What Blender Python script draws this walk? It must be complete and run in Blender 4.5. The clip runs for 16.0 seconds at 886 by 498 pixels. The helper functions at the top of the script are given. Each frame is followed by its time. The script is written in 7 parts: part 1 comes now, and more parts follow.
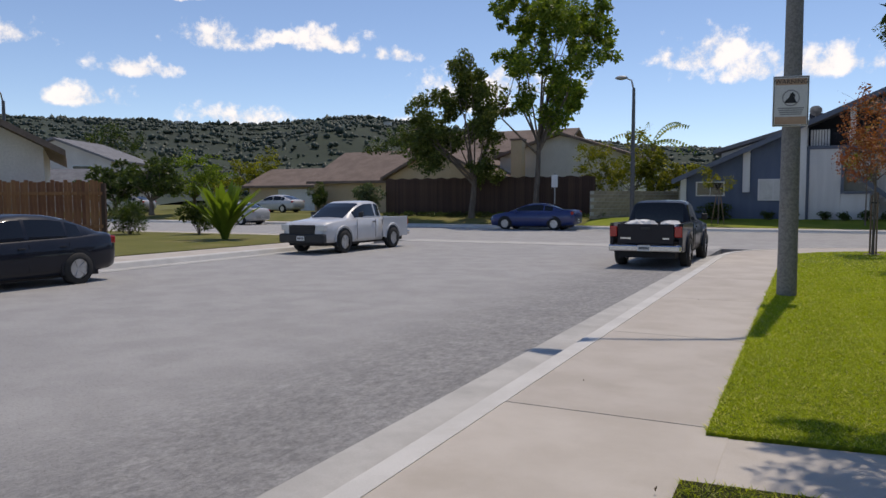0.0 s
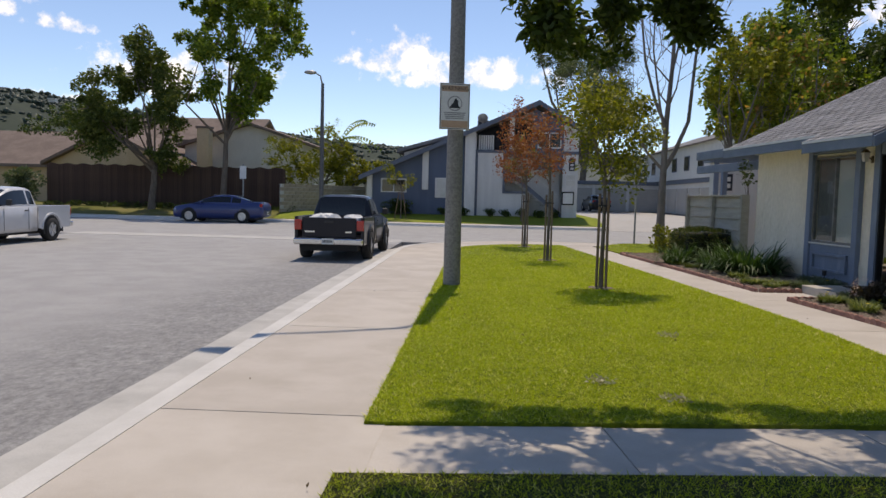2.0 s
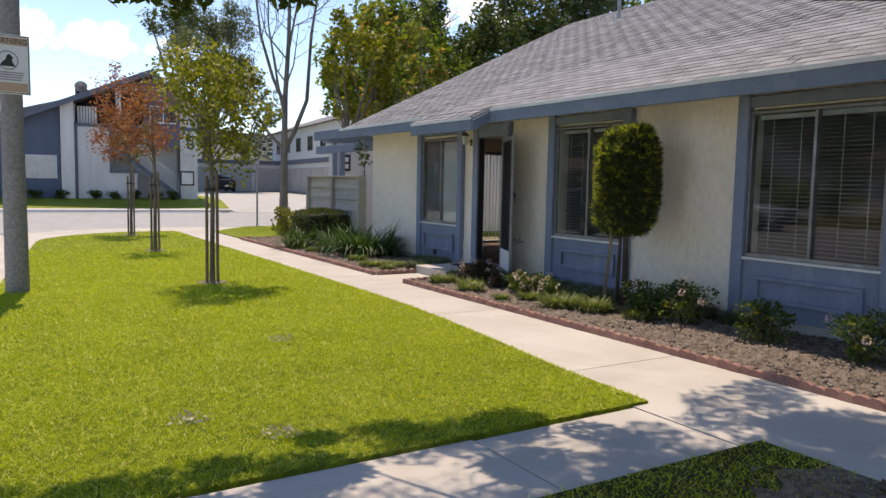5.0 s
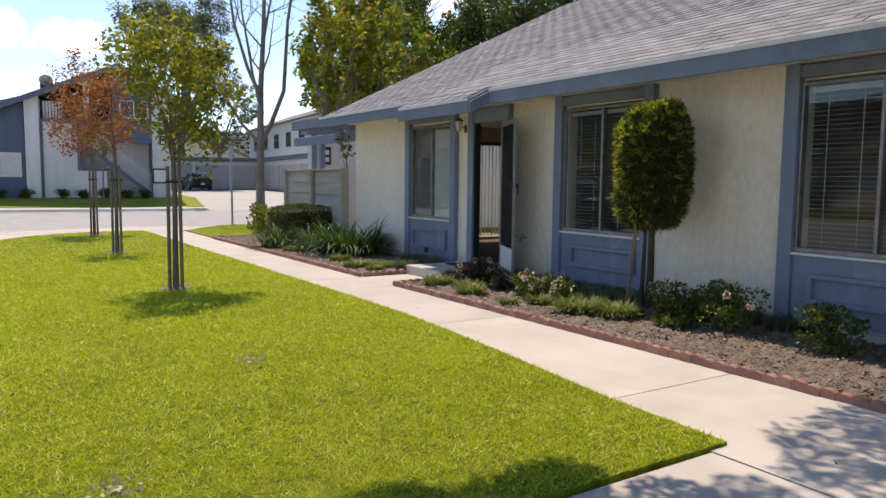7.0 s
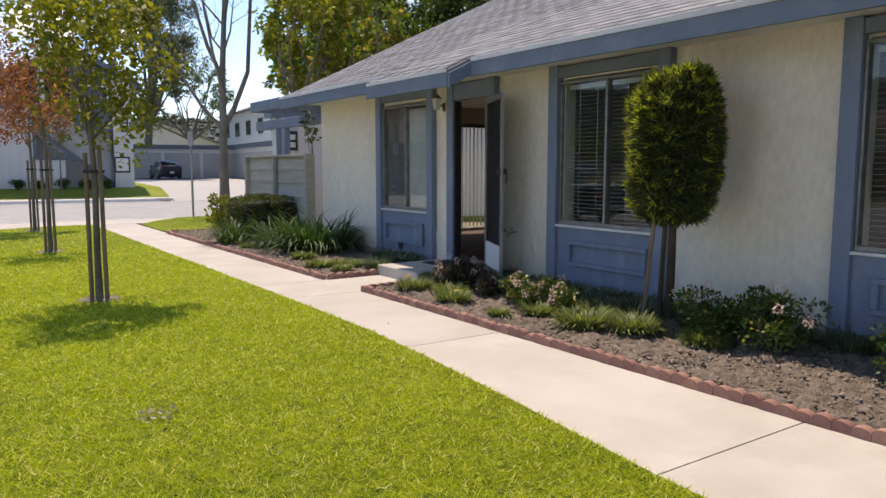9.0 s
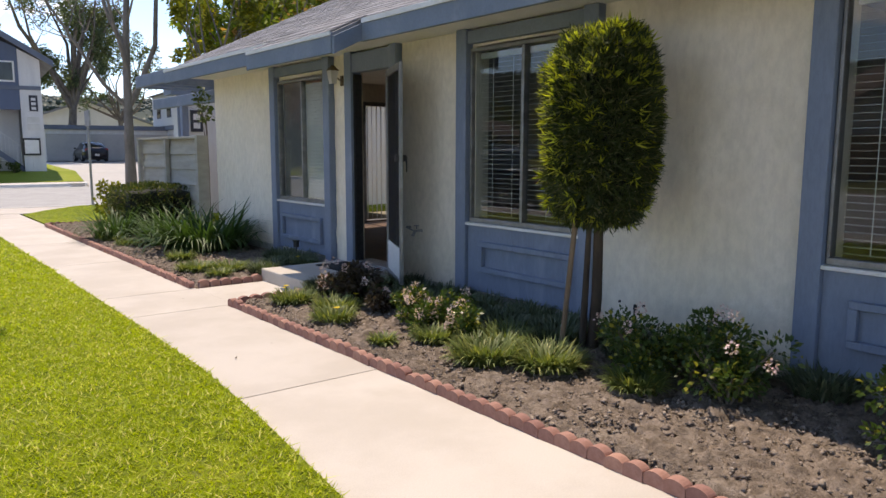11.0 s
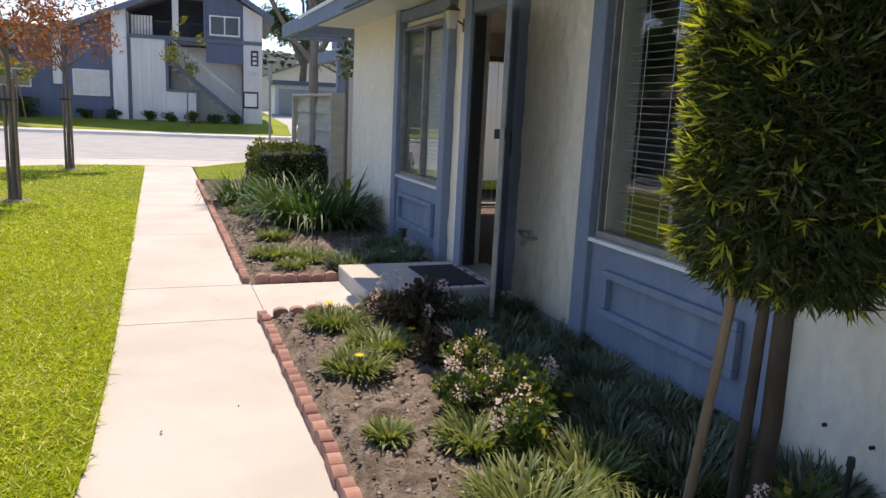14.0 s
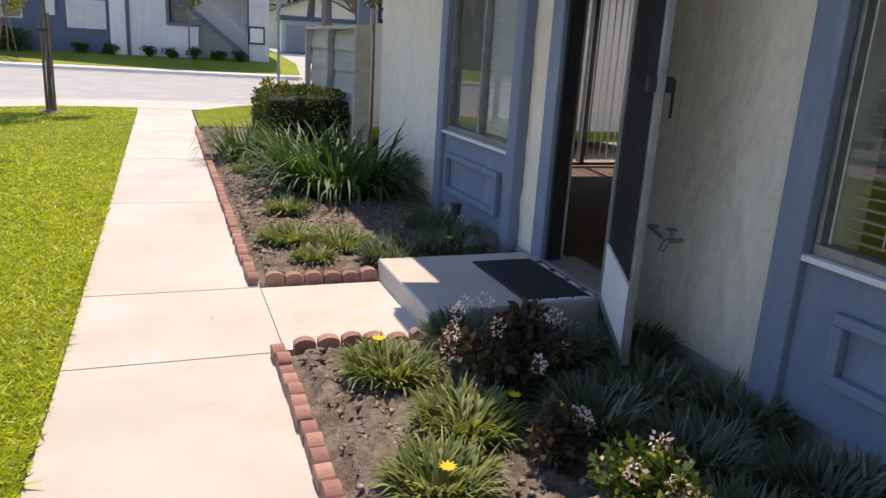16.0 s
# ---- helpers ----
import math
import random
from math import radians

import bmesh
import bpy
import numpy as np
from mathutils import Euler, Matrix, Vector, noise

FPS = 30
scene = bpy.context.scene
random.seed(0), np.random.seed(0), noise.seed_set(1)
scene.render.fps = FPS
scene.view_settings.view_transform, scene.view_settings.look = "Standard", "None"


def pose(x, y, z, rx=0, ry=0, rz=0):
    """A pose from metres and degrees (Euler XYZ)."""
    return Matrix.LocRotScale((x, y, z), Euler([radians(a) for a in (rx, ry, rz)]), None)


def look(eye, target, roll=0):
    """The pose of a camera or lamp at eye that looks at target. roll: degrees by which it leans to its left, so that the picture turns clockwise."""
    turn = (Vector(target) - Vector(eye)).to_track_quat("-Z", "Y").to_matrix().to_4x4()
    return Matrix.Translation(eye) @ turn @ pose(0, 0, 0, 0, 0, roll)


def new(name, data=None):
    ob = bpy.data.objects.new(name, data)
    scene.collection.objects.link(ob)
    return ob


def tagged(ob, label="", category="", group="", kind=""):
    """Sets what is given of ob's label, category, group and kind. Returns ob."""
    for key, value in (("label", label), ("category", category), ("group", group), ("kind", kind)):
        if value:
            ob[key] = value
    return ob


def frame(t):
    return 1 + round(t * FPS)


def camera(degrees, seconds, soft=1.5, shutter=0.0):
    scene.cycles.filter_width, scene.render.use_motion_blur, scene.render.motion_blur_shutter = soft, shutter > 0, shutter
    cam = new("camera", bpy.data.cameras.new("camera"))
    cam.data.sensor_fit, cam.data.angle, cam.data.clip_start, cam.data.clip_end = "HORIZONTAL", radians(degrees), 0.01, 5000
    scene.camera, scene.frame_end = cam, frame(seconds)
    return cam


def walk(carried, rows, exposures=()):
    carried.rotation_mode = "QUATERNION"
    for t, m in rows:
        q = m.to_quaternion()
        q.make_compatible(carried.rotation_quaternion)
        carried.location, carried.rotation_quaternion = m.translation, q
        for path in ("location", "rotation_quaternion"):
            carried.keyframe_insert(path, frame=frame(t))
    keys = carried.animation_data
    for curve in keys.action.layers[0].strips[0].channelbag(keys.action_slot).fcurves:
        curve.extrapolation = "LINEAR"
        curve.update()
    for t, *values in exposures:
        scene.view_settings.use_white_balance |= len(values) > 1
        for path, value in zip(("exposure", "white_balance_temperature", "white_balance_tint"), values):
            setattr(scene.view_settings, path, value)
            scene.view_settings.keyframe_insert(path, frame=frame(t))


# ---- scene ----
cam = camera(62.6, 16.0)
PATH = [
    (0, (-0.034, 0.911, 1.392), (-0.752, 2.773, 1.259), -0.1),
    (0.5, (-0.039, 0.891, 1.38), (-0.525, 2.827, 1.262), 0.2),
    (1, (-0.051, 0.888, 1.376), (-0.276, 2.872, 1.255), -0.0),
    (1.5, (0.021, 0.98, 1.37), (-0.067, 2.974, 1.243), 0.1),
    (2, (0.14, 1.069, 1.387), (0.235, 3.061, 1.245), 1.4),
    (2.5, (0.201, 1.156, 1.399), (0.571, 3.115, 1.239), 2.3),
    (3, (0.233, 1.354, 1.39), (0.865, 3.244, 1.228), 1.0),
    (3.5, (0.311, 1.474, 1.389), (1.156, 3.278, 1.206), -0.3),
    (4, (0.491, 1.641, 1.419), (1.406, 3.41, 1.244), 0.8),
    (4.5, (0.594, 1.814, 1.418), (1.566, 3.553, 1.24), 0.9),
    (5, (0.693, 2.052, 1.45), (1.726, 3.756, 1.272), 1.1),
    (7.5, (1.313, 3.438, 1.342), (2.391, 5.112, 1.154), 0.6),
    (8, (1.5, 3.746, 1.36), (2.572, 5.422, 1.156), 0.5),
    (8.5, (1.659, 4.066, 1.362), (2.775, 5.712, 1.152), 0.3),
    (9, (1.929, 4.306, 1.358), (3.051, 5.946, 1.135), 0.0),
    (9.5, (2.205, 4.574, 1.361), (3.38, 6.174, 1.113), 0.2),
    (10, (2.49, 4.822, 1.365), (3.736, 6.365, 1.104), -0.0),
    (12.5, (4.38, 5.541, 1.416), (5.388, 7.237, 1.092), 0.7),
    (13, (4.722, 5.772, 1.412), (5.575, 7.548, 1.065), 1.2),
    (13.5, (4.95, 6.098, 1.425), (5.7, 7.916, 1.06), 2.7),
    (14, (5.057, 6.506, 1.44), (5.779, 8.333, 1.066), 2.7),
    (14.5, (5.17, 6.948, 1.448), (5.862, 8.785, 1.066), 2.5),
    (15, (5.191, 7.368, 1.439), (5.881, 9.203, 1.045), 2.4),
    (15.5, (5.213, 7.811, 1.415), (5.901, 9.643, 1.0), 2.4),
    (16, (5.241, 8.217, 1.393), (5.942, 10.014, 0.865), 3.5),
]
walk(cam, [(t, look(eye, target, roll)) for t, eye, target, roll in PATH],
     exposures=[(0, .05, 7300, 15), (1.5, .22, 7650, 15), (3.0, .54, 7800, 15), (5.0, .93, 7950, 16), (9.0, 1.0, 7850, 17), (10.0, 1.04, 7850, 17), (12.5, 1.22, 7750, 17), (16.0, 1.25, 7750, 18)])
# ---- sky and sun ----
SUN_EL, SUN_AZ = 67.0, 8.5        # degrees up, and clockwise from +y
world = bpy.data.worlds.new("sky")
scene.world = world
world.use_nodes = True


class Nodes:
    """Short hand for building node trees."""
    def __init__(self, tree, fresh=True):
        self.tree = tree
        if fresh:
            tree.nodes.clear()

    def add(self, kind, **inputs):
        n = self.tree.nodes.new("ShaderNode" + kind)
        for key, value in inputs.items():
            self.put(n, key, value)
        return n

    def put(self, n, key, value):
        sock = n.inputs[int(key[1:])] if key[0] == "i" and key[1:].isdigit() else n.inputs[key.replace("_", " ")]
        if isinstance(value, bpy.types.NodeSocket):
            self.tree.links.new(value, sock)
        elif isinstance(value, bpy.types.Node):
            self.tree.links.new(value.outputs[0], sock)
        else:
            sock.default_value = value

    def math(self, op, a, b=0.0, c=None, clamp=False):
        n = self.tree.nodes.new("ShaderNodeMath")
        n.operation, n.use_clamp = op, clamp
        self.put(n, "i0", a)
        self.put(n, "i1", b)
        if c is not None:
            self.put(n, "i2", c)
        return n.outputs[0]

    def mix(self, fac, a, b, blend="MIX"):
        n = self.tree.nodes.new("ShaderNodeMix")
        n.data_type, n.blend_type = "RGBA", blend
        self.put(n, "i0", fac)
        self.put(n, "i6", a)
        self.put(n, "i7", b)
        return n.outputs[2]

    def ramp(self, fac, lo, hi):
        n = self.tree.nodes.new("ShaderNodeMapRange")
        n.interpolation_type = "SMOOTHSTEP"
        self.put(n, "i0", fac)
        n.inputs[1].default_value, n.inputs[2].default_value = lo, hi
        return n.outputs[0]


def make_sky():
    n = Nodes(world.node_tree)
    sky = n.add("TexSky")
    sky.sky_type, sky.sun_disc = "NISHITA", False
    sky.sun_elevation, sky.sun_rotation = radians(SUN_EL), radians(SUN_AZ)
    sky.altitude, sky.air_density, sky.dust_density, sky.ozone_density = 900, 0.85, 0.08, 2.5
    co = n.add("TexCoord").outputs["Generated"]
    sep = n.add("SeparateXYZ", i0=co)
    az = n.math("ARCTAN2", sep.outputs[0], sep.outputs[1])
    el = n.math("ARCSINE", sep.outputs[2])
    wob = n.add("TexNoise", Vector=co, Scale=26.0, Detail=8.0, Roughness=0.62)
    big = n.add("TexNoise", Vector=co, Scale=9.0, Detail=3.0)
    # clouds: bearing, height above the horizon, half width, half height (degrees)
    total = None
    for a, e, w, h in CLOUDS:
        da = n.math("DIVIDE", n.math("SUBTRACT", az, radians(a)), radians(w * 1.3))
        de = n.math("DIVIDE", n.math("SUBTRACT", el, radians(e)), radians(h * 1.35))
        low = n.math("MULTIPLY", n.math("LESS_THAN", de, 0.0), 1.6)
        de = n.math("MULTIPLY", de, n.math("ADD", low, 1.0))
        d = n.math("ADD", n.math("MULTIPLY", da, da), n.math("MULTIPLY", de, de))
        m = n.math("SUBTRACT", 1.0, d)
        total = m if total is None else n.math("MAXIMUM", total, m)
    shape = n.math("ADD", total, n.math("MULTIPLY", n.math("SUBTRACT", wob.outputs[0], 0.56), 5.5))
    mask = n.math("MULTIPLY", n.ramp(shape, -0.15, 0.95), n.math("GREATER_THAN", total, -1.6))
    shade = n.ramp(wob.outputs[0], 0.35, 0.65)
    white = n.mix(shade, (5.0, 5.3, 5.8, 1), (6.6, 6.7, 6.9, 1))
    col = n.mix(n.math("MULTIPLY", mask, 0.93), n.mix(1.0, sky.outputs[0], (.82, .87, .93, 1), "MULTIPLY"), white)
    bg = n.add("Background", Color=col, Strength=0.15)
    n.tree.links.new(bg.outputs[0], n.add("OutputWorld").inputs[0])


CLOUDS = [(-43.5, 9.2, 2.6, .9), (-37.5, 11.6, 3.4, 1.3), (-29.7, 11.7, 2.5, 1.2), (-24.9, 10.9, 2.0, .7),
          (-42.0, 14.5, 2.4, .6), (-46, 15, 1.2, .5), (-52, 10.9, 2.6, 1.3), (-47, 7.0, 3.0, 1.0), (-33, 11.9, 1.0, .6),
          (-17.2, 7.8, 5.2, 2.0), (-37, 5.9, 3.6, 1.1), (-25.5, 5.4, 3.6, 1.0), (5.0, 9.0, 6.0, 1.4), (-2.0, 10.3, 3.2, 2.0),
          (11.5, 9.6, 2.2, .8), (2, 16.5, 4.5, 1.2), (33, 12.5, 4, 1.4), (44, 9, 3, 1.0), (-70, 9, 5, 1.6), (-95, 12, 6, 2), (120, 12, 8, 2.5),
          (170, 10, 7, 2), (-140, 14, 8, 3), (75, 15, 6, 2)]
make_sky()
sun = new("sun", bpy.data.lights.new("sun", "SUN"))
sun.data.energy, sun.data.angle, sun.data.color = 2.5, radians(0.55), (1.0, 0.955, 0.88)
_a, _e = radians(SUN_AZ), radians(SUN_EL)
sun.matrix_world = look((0, 0, 60), (-60 * math.sin(_a) * math.cos(_e), -60 * math.cos(_a) * math.cos(_e), 60 - 60 * math.sin(_e)))
# ---- materials ----
def surface(name, c1, c2, scale=6.0, rough=0.8, bump=0.2, fine=60.0, metal=0.0, stain=None, stain_scale=0.7, island=0.0, piece=0.0, spec=0.5, stretch=None, coat=0.0, detail=6.0, dist=0.004):
    """Two-scale mottled surface: c1 and c2 mixed by noise at scale, stains at stain_scale, relief at fine."""
    m = bpy.data.materials.new(name)
    m.use_nodes = True
    n = Nodes(m.node_tree)
    co = n.add("TexCoord").outputs["Object"]
    if stretch:
        mp = n.add("Mapping", Vector=co)
        mp.inputs["Scale"].default_value = stretch
        co = mp.outputs[0]
    t1 = n.add("TexNoise", Vector=co, Scale=scale, Detail=detail, Roughness=0.6)
    col = n.mix(n.ramp(t1.outputs[0], 0.34, 0.66), (*c1, 1), (*c2, 1))
    t3 = n.add("TexNoise", Vector=co, Scale=fine, Detail=4.0, Roughness=0.7)
    col = n.mix(n.math("MULTIPLY", n.ramp(t3.outputs[0], 0.3, 0.72), 0.28), col, tuple(0.55 * v for v in c1) + (1,))
    if stain:
        t2 = n.add("TexNoise", Vector=co, Scale=stain_scale, Detail=5.0, Roughness=0.65)
        col = n.mix(n.math("MULTIPLY", n.ramp(t2.outputs[0], 0.52, 0.72), 0.6), col, (*stain, 1))
    if island or piece:
        r = n.add("NewGeometry").outputs["Random Per Island"] if island else n.add("ObjectInfo").outputs["Random"]
        k = island or piece
        hsv = n.add("HueSaturation", Color=col)
        n.put(hsv, "Value", n.math("MULTIPLY_ADD", r, 2 * k, 1 - k))
        n.put(hsv, "Hue", n.math("MULTIPLY_ADD", r, 0.06 * k, 0.5 - 0.03 * k))
        col = hsv.outputs[0]
    b = n.add("BsdfPrincipled", Base_Color=col, Metallic=metal)
    n.put(b, "Roughness", n.math("MULTIPLY_ADD", t1.outputs[0], 0.2, rough - 0.1, clamp=True))
    b.inputs["Specular IOR Level"].default_value = spec
    if coat:
        b.inputs["Coat Weight"].default_value, b.inputs["Coat Roughness"].default_value = coat, 0.04
    if bump:
        bp = n.add("Bump", Strength=bump, Distance=dist, Height=t3.outputs[0])
        n.put(b, "Normal", bp.outputs[0])
    n.tree.links.new(b.outputs[0], n.add("OutputMaterial").inputs[0])
    return m


def foliage(name, c1, c2, rough=0.55, through_amount=0.35, tip=None):
    """Leaves: colour varies from leaf to leaf, light passes through a little."""
    m = bpy.data.materials.new(name)
    m.use_nodes = True
    n = Nodes(m.node_tree)
    r = n.add("NewGeometry").outputs["Random Per Island"]
    co = n.add("TexCoord").outputs["Object"]
    t = n.add("TexNoise", Vector=co, Scale=1.6, Detail=2.0)
    f = n.math("ADD", n.math("MULTIPLY", r, 0.7), n.math("MULTIPLY", t.outputs[0], 0.5), clamp=True)
    col = n.mix(f, (*c1, 1), (*c2, 1))
    if tip:
        col = n.mix(n.math("GREATER_THAN", r, 0.86), col, (*tip, 1))
    b = n.add("BsdfPrincipled", Base_Color=col, Roughness=rough)
    b.inputs["Specular IOR Level"].default_value = 0.35
    tr = n.add("BsdfTranslucent", Color=n.mix(1.0, col, (1.25, 1.3, 0.6, 1), "MULTIPLY"))
    mx = n.add("MixShader", i0=through_amount, i1=b.outputs[0], i2=tr.outputs[0])
    n.tree.links.new(mx.outputs[0], n.add("OutputMaterial").inputs[0])
    return m


def worn_road():
    """Pale aggregate with a mottled oil-dark band along the gutter."""
    m = surface("asphalt", (.33, .325, .317), (.395, .39, .38), 1.6, .9, 1.0, 75, stain=(.30, .296, .29), stain_scale=.3, dist=.008)
    n = m.node_tree
    b = n.nodes["Principled BSDF"]
    old = b.inputs["Base Color"].links[0].from_socket
    k = Nodes(n, False)
    co = k.add("TexCoord").outputs["Object"]
    x = k.add("SeparateXYZ", i0=co).outputs[0]
    mp = k.add("Mapping", Vector=co)
    mp.inputs["Scale"].default_value = (1.5, .9, 1)
    t = k.add("TexNoise", Vector=mp.outputs[0], Scale=10.0, Detail=10.0, Roughness=.8)
    t2 = k.add("TexNoise", Vector=co, Scale=42.0, Detail=3.0, Roughness=.8)
    ysep = k.add("SeparateXYZ", i0=co).outputs[1]
    inner = k.math("MULTIPLY", k.math("LESS_THAN", ysep, 24.0), k.math("LESS_THAN", x, -2.0))
    band = k.math("MULTIPLY", k.math("MULTIPLY", k.ramp(x, -5.2, -3.2), inner), k.ramp(t.outputs[0], .32, .66))
    col = k.mix(k.math("MULTIPLY", band, .72), old, (.115, .115, .117, 1))
    col = k.mix(k.math("MULTIPLY", k.ramp(t2.outputs[0], .55, .75), .5), col, (.46, .453, .44, 1))
    col = k.mix(k.math("MULTIPLY", k.ramp(t2.outputs[0], .47, .28), .5), col, (.09, .09, .09, 1))
    k.put(b, "Base Color", col)
    return m


def plain(name, c, rough=0.5, metal=0.0, coat=0.0, glow=0.0):
    m = bpy.data.materials.new(name)
    m.use_nodes = True
    b = m.node_tree.nodes["Principled BSDF"]
    b.inputs["Base Color"].default_value, b.inputs["Roughness"].default_value, b.inputs["Metallic"].default_value = (*c, 1), rough, metal
    b.inputs["Coat Weight"].default_value, b.inputs["Coat Roughness"].default_value = coat, 0.05
    return m


def glass(name, tint=(0.9, 0.95, 0.93)):
    m = bpy.data.materials.new(name)
    m.use_nodes = True
    n = Nodes(m.node_tree)
    fr = n.add("Fresnel", IOR=1.6)
    tr = n.add("BsdfTransparent", Color=(*tint, 1))
    gl = n.add("BsdfGlossy", Color=(1, 1, 1, 1), Roughness=0.015)
    mx = n.add("MixShader", i0=fr.outputs[0], i1=tr.outputs[0], i2=gl.outputs[0])
    n.tree.links.new(mx.outputs[0], n.add("OutputMaterial").inputs[0])
    return m


M_ASPHALT = worn_road()
M_KERBTOP = surface("pale_kerb_top", (.56, .55, .52), (.64, .63, .60), 2.0, .88, .25, 120, stain=(.46, .45, .42), stain_scale=1.2)
M_CONCRETE = surface("concrete_walk", (.47, .425, .37), (.55, .505, .45), 1.3, .88, .25, 140, stain=(.39, .345, .29), stain_scale=.9, piece=.05)
M_KERB = surface("kerb_concrete", (.42, .41, .385), (.52, .51, .48), 2.0, .88, .25, 120, stain=(.33, .32, .30), stain_scale=1.2)
M_DRIVE = surface("driveway_concrete", (.40, .385, .36), (.47, .45, .42), .7, .9, .2, 60, stain=(.33, .31, .29))
M_LAWN = surface("lawn_turf", (.125, .18, .010), (.35, .42, .02), 11.0, .9, 1.0, 60, stain=(.40, .39, .08), stain_scale=.6, dist=.05, spec=.2)
# sparse, littered turf; part of the tree's shade is in this darker colour
M_LAWN_NEAR = surface("thin_turf_shade_in_tone", (.045, .052, .012), (.11, .115, .025), 13.0, .95, 1.0, 60, stain=(.12, .09, .05), stain_scale=1.6, dist=.04, spec=.2)
M_LAWN_FAR = surface("far_lawn_turf", (.19, .235, .02), (.26, .30, .035), .6, .9, .9, 40, stain=(.2, .2, .06), stain_scale=.3, dist=.02, spec=.2)
M_DRYLAWN = surface("dry_lawn", (.12, .13, .025), (.18, .17, .05), .5, .9, .8, 30, stain=(.27, .21, .10), stain_scale=.35, spec=.2)
M_EARTH = surface("dry_earth", (.20, .16, .11), (.28, .23, .16), .05, .95, .2, 3)
M_SOIL = surface("garden_soil", (.14, .108, .083), (.30, .24, .192), 14, .95, 1.0, 70, stain=(.36, .30, .245), stain_scale=5, dist=.02, spec=.2)
M_STUCCO = surface("cream_stucco", (.83, .755, .63), (.87, .80, .69), 1.2, .92, .7, 19, stain=(.62, .54, .42), stain_scale=.8, dist=.016, stretch=(1, 1, .5))
M_BLUE = surface("blue_painted_wood", (.166, .214, .302), (.195, .245, .335), 2.5, .62, .15, 50, stain=(.26, .315, .405), stain_scale=3.5, stretch=(1, 1, .3))
M_BLUEDARK = surface("faded_blue_fascia", (.145, .19, .255), (.185, .23, .295), 2.5, .7, .2, 40, stain=(.25, .285, .335), stain_scale=2)
M_SHINGLE = surface("grey_asphalt_shingle", (.20, .20, .205), (.29, .29, .30), 5, .95, .8, 160, piece=.22, dist=.006)
M_SHINGLES = surface("grey_asphalt_shingles", (.20, .20, .205), (.29, .29, .30), 5, .95, .8, 160, island=.22, dist=.006)
M_GLASS = glass("window_glass")
M_ALU = surface("aluminium_frame", (.22, .22, .22), (.32, .32, .32), 8, .45, .1, 80, metal=.6)
M_WHITE = surface("white_paint", (.70, .70, .68), (.78, .78, .76), 3, .55, .1, 50, stain=(.6, .58, .53), stain_scale=1.5)
M_BLIND = surface("pale_blind_slat", (.54, .54, .515), (.64, .635, .61), 3, .5, .0, 50)
M_DARK = plain("dark_void", (.02, .02, .022), .8)
M_SCREEN = surface("dark_door_screen", (.030, .029, .029), (.042, .040, .040), 20, .95, .3, 300, spec=.05)


def see_through(name, share, c):
    """A dark woven mesh: part threads, part holes."""
    m = surface(name, c, tuple(1.3 * v for v in c), 20, .95, .0, 300, spec=.05)
    k = Nodes(m.node_tree, False)
    b = m.node_tree.nodes["Principled BSDF"]
    mx = k.add("MixShader", i0=share, i1=b.outputs[0], i2=k.add("BsdfTransparent").outputs[0])
    m.node_tree.links.new(mx.outputs[0], m.node_tree.nodes["Material Output"].inputs[0])
    return m


M_MESH = see_through("dark_screen_mesh", .3, (.030, .028, .028))
M_BRICK = surface("terracotta_edging", (.30, .15, .115), (.40, .22, .175), 9, .9, .5, 90, piece=.22, stain=(.46, .32, .26), stain_scale=6)
M_WOOD = surface("weathered_wood", (.17, .135, .105), (.27, .22, .17), 4, .85, .5, 60, stretch=(6, 6, .5), stain=(.12, .10, .08), stain_scale=1)
M_STAKE = surface("stake_wood", (.17, .115, .075), (.25, .175, .115), 4, .85, .5, 60, stretch=(6, 6, .5))
M_BARK = surface("grey_brown_bark", (.12, .095, .075), (.20, .165, .135), 8, .92, 1.0, 40, stretch=(1, 1, .3), dist=.012)
M_BARKPALE = surface("pale_bark", (.14, .12, .10), (.23, .20, .175), 6, .9, .8, 40, stretch=(1, 1, .3), stain=(.16, .14, .12), stain_scale=2)
M_POLE = surface("aggregate_concrete_pole", (.20, .19, .175), (.31, .295, .27), 30, .9, .7, 220, stain=(.17, .16, .15), stain_scale=1.5)
M_FENCE = surface("grey_green_fence_board", (.36, .345, .295), (.45, .43, .37), 3, .85, .3, 60, stretch=(1, .4, 3), stain=(.28, .26, .22), stain_scale=1.6, piece=.06)
M_REDWOOD = surface("redwood_fence_board", (.21, .085, .04), (.33, .155, .075), 3, .85, .4, 40, stretch=(4, 4, .4), stain=(.12, .05, .03), stain_scale=.8, piece=.25)
M_DARKFENCE = surface("dark_fence_board", (.055, .03, .022), (.085, .048, .034), 3, .85, .4, 40, stretch=(4, 4, .4), piece=.2)
M_BLOCK = surface("tan_block", (.30, .255, .195), (.38, .325, .25), 4, .9, .4, 40, piece=.12, island=.0)
M_SIDING_BLUE = surface("blue_grey_siding", (.085, .115, .185), (.10, .135, .205), 1, .7, .2, 30, stretch=(3, 3, .3))
M_SIDING_WHITE = surface("pale_siding", (.62, .62, .62), (.70, .70, .69), 1, .8, .2, 30, stretch=(3, 3, .3), stain=(.55, .54, .52))
M_TRIMBLUE = surface("slate_trim", (.10, .12, .165), (.12, .145, .19), 2, .65, .1, 30)
# dark plaques and rail, and the shade painted into the balcony recess
M_DARK_AND_SHADE = surface("dark_fittings_and_recess_shade", (.03, .032, .042), (.045, .047, .06), 1, .8, .1, 30)
M_ROOFGREY = surface("far_grey_roof", (.16, .16, .17), (.23, .23, .24), 1.5, .95, .5, 12, dist=.03)
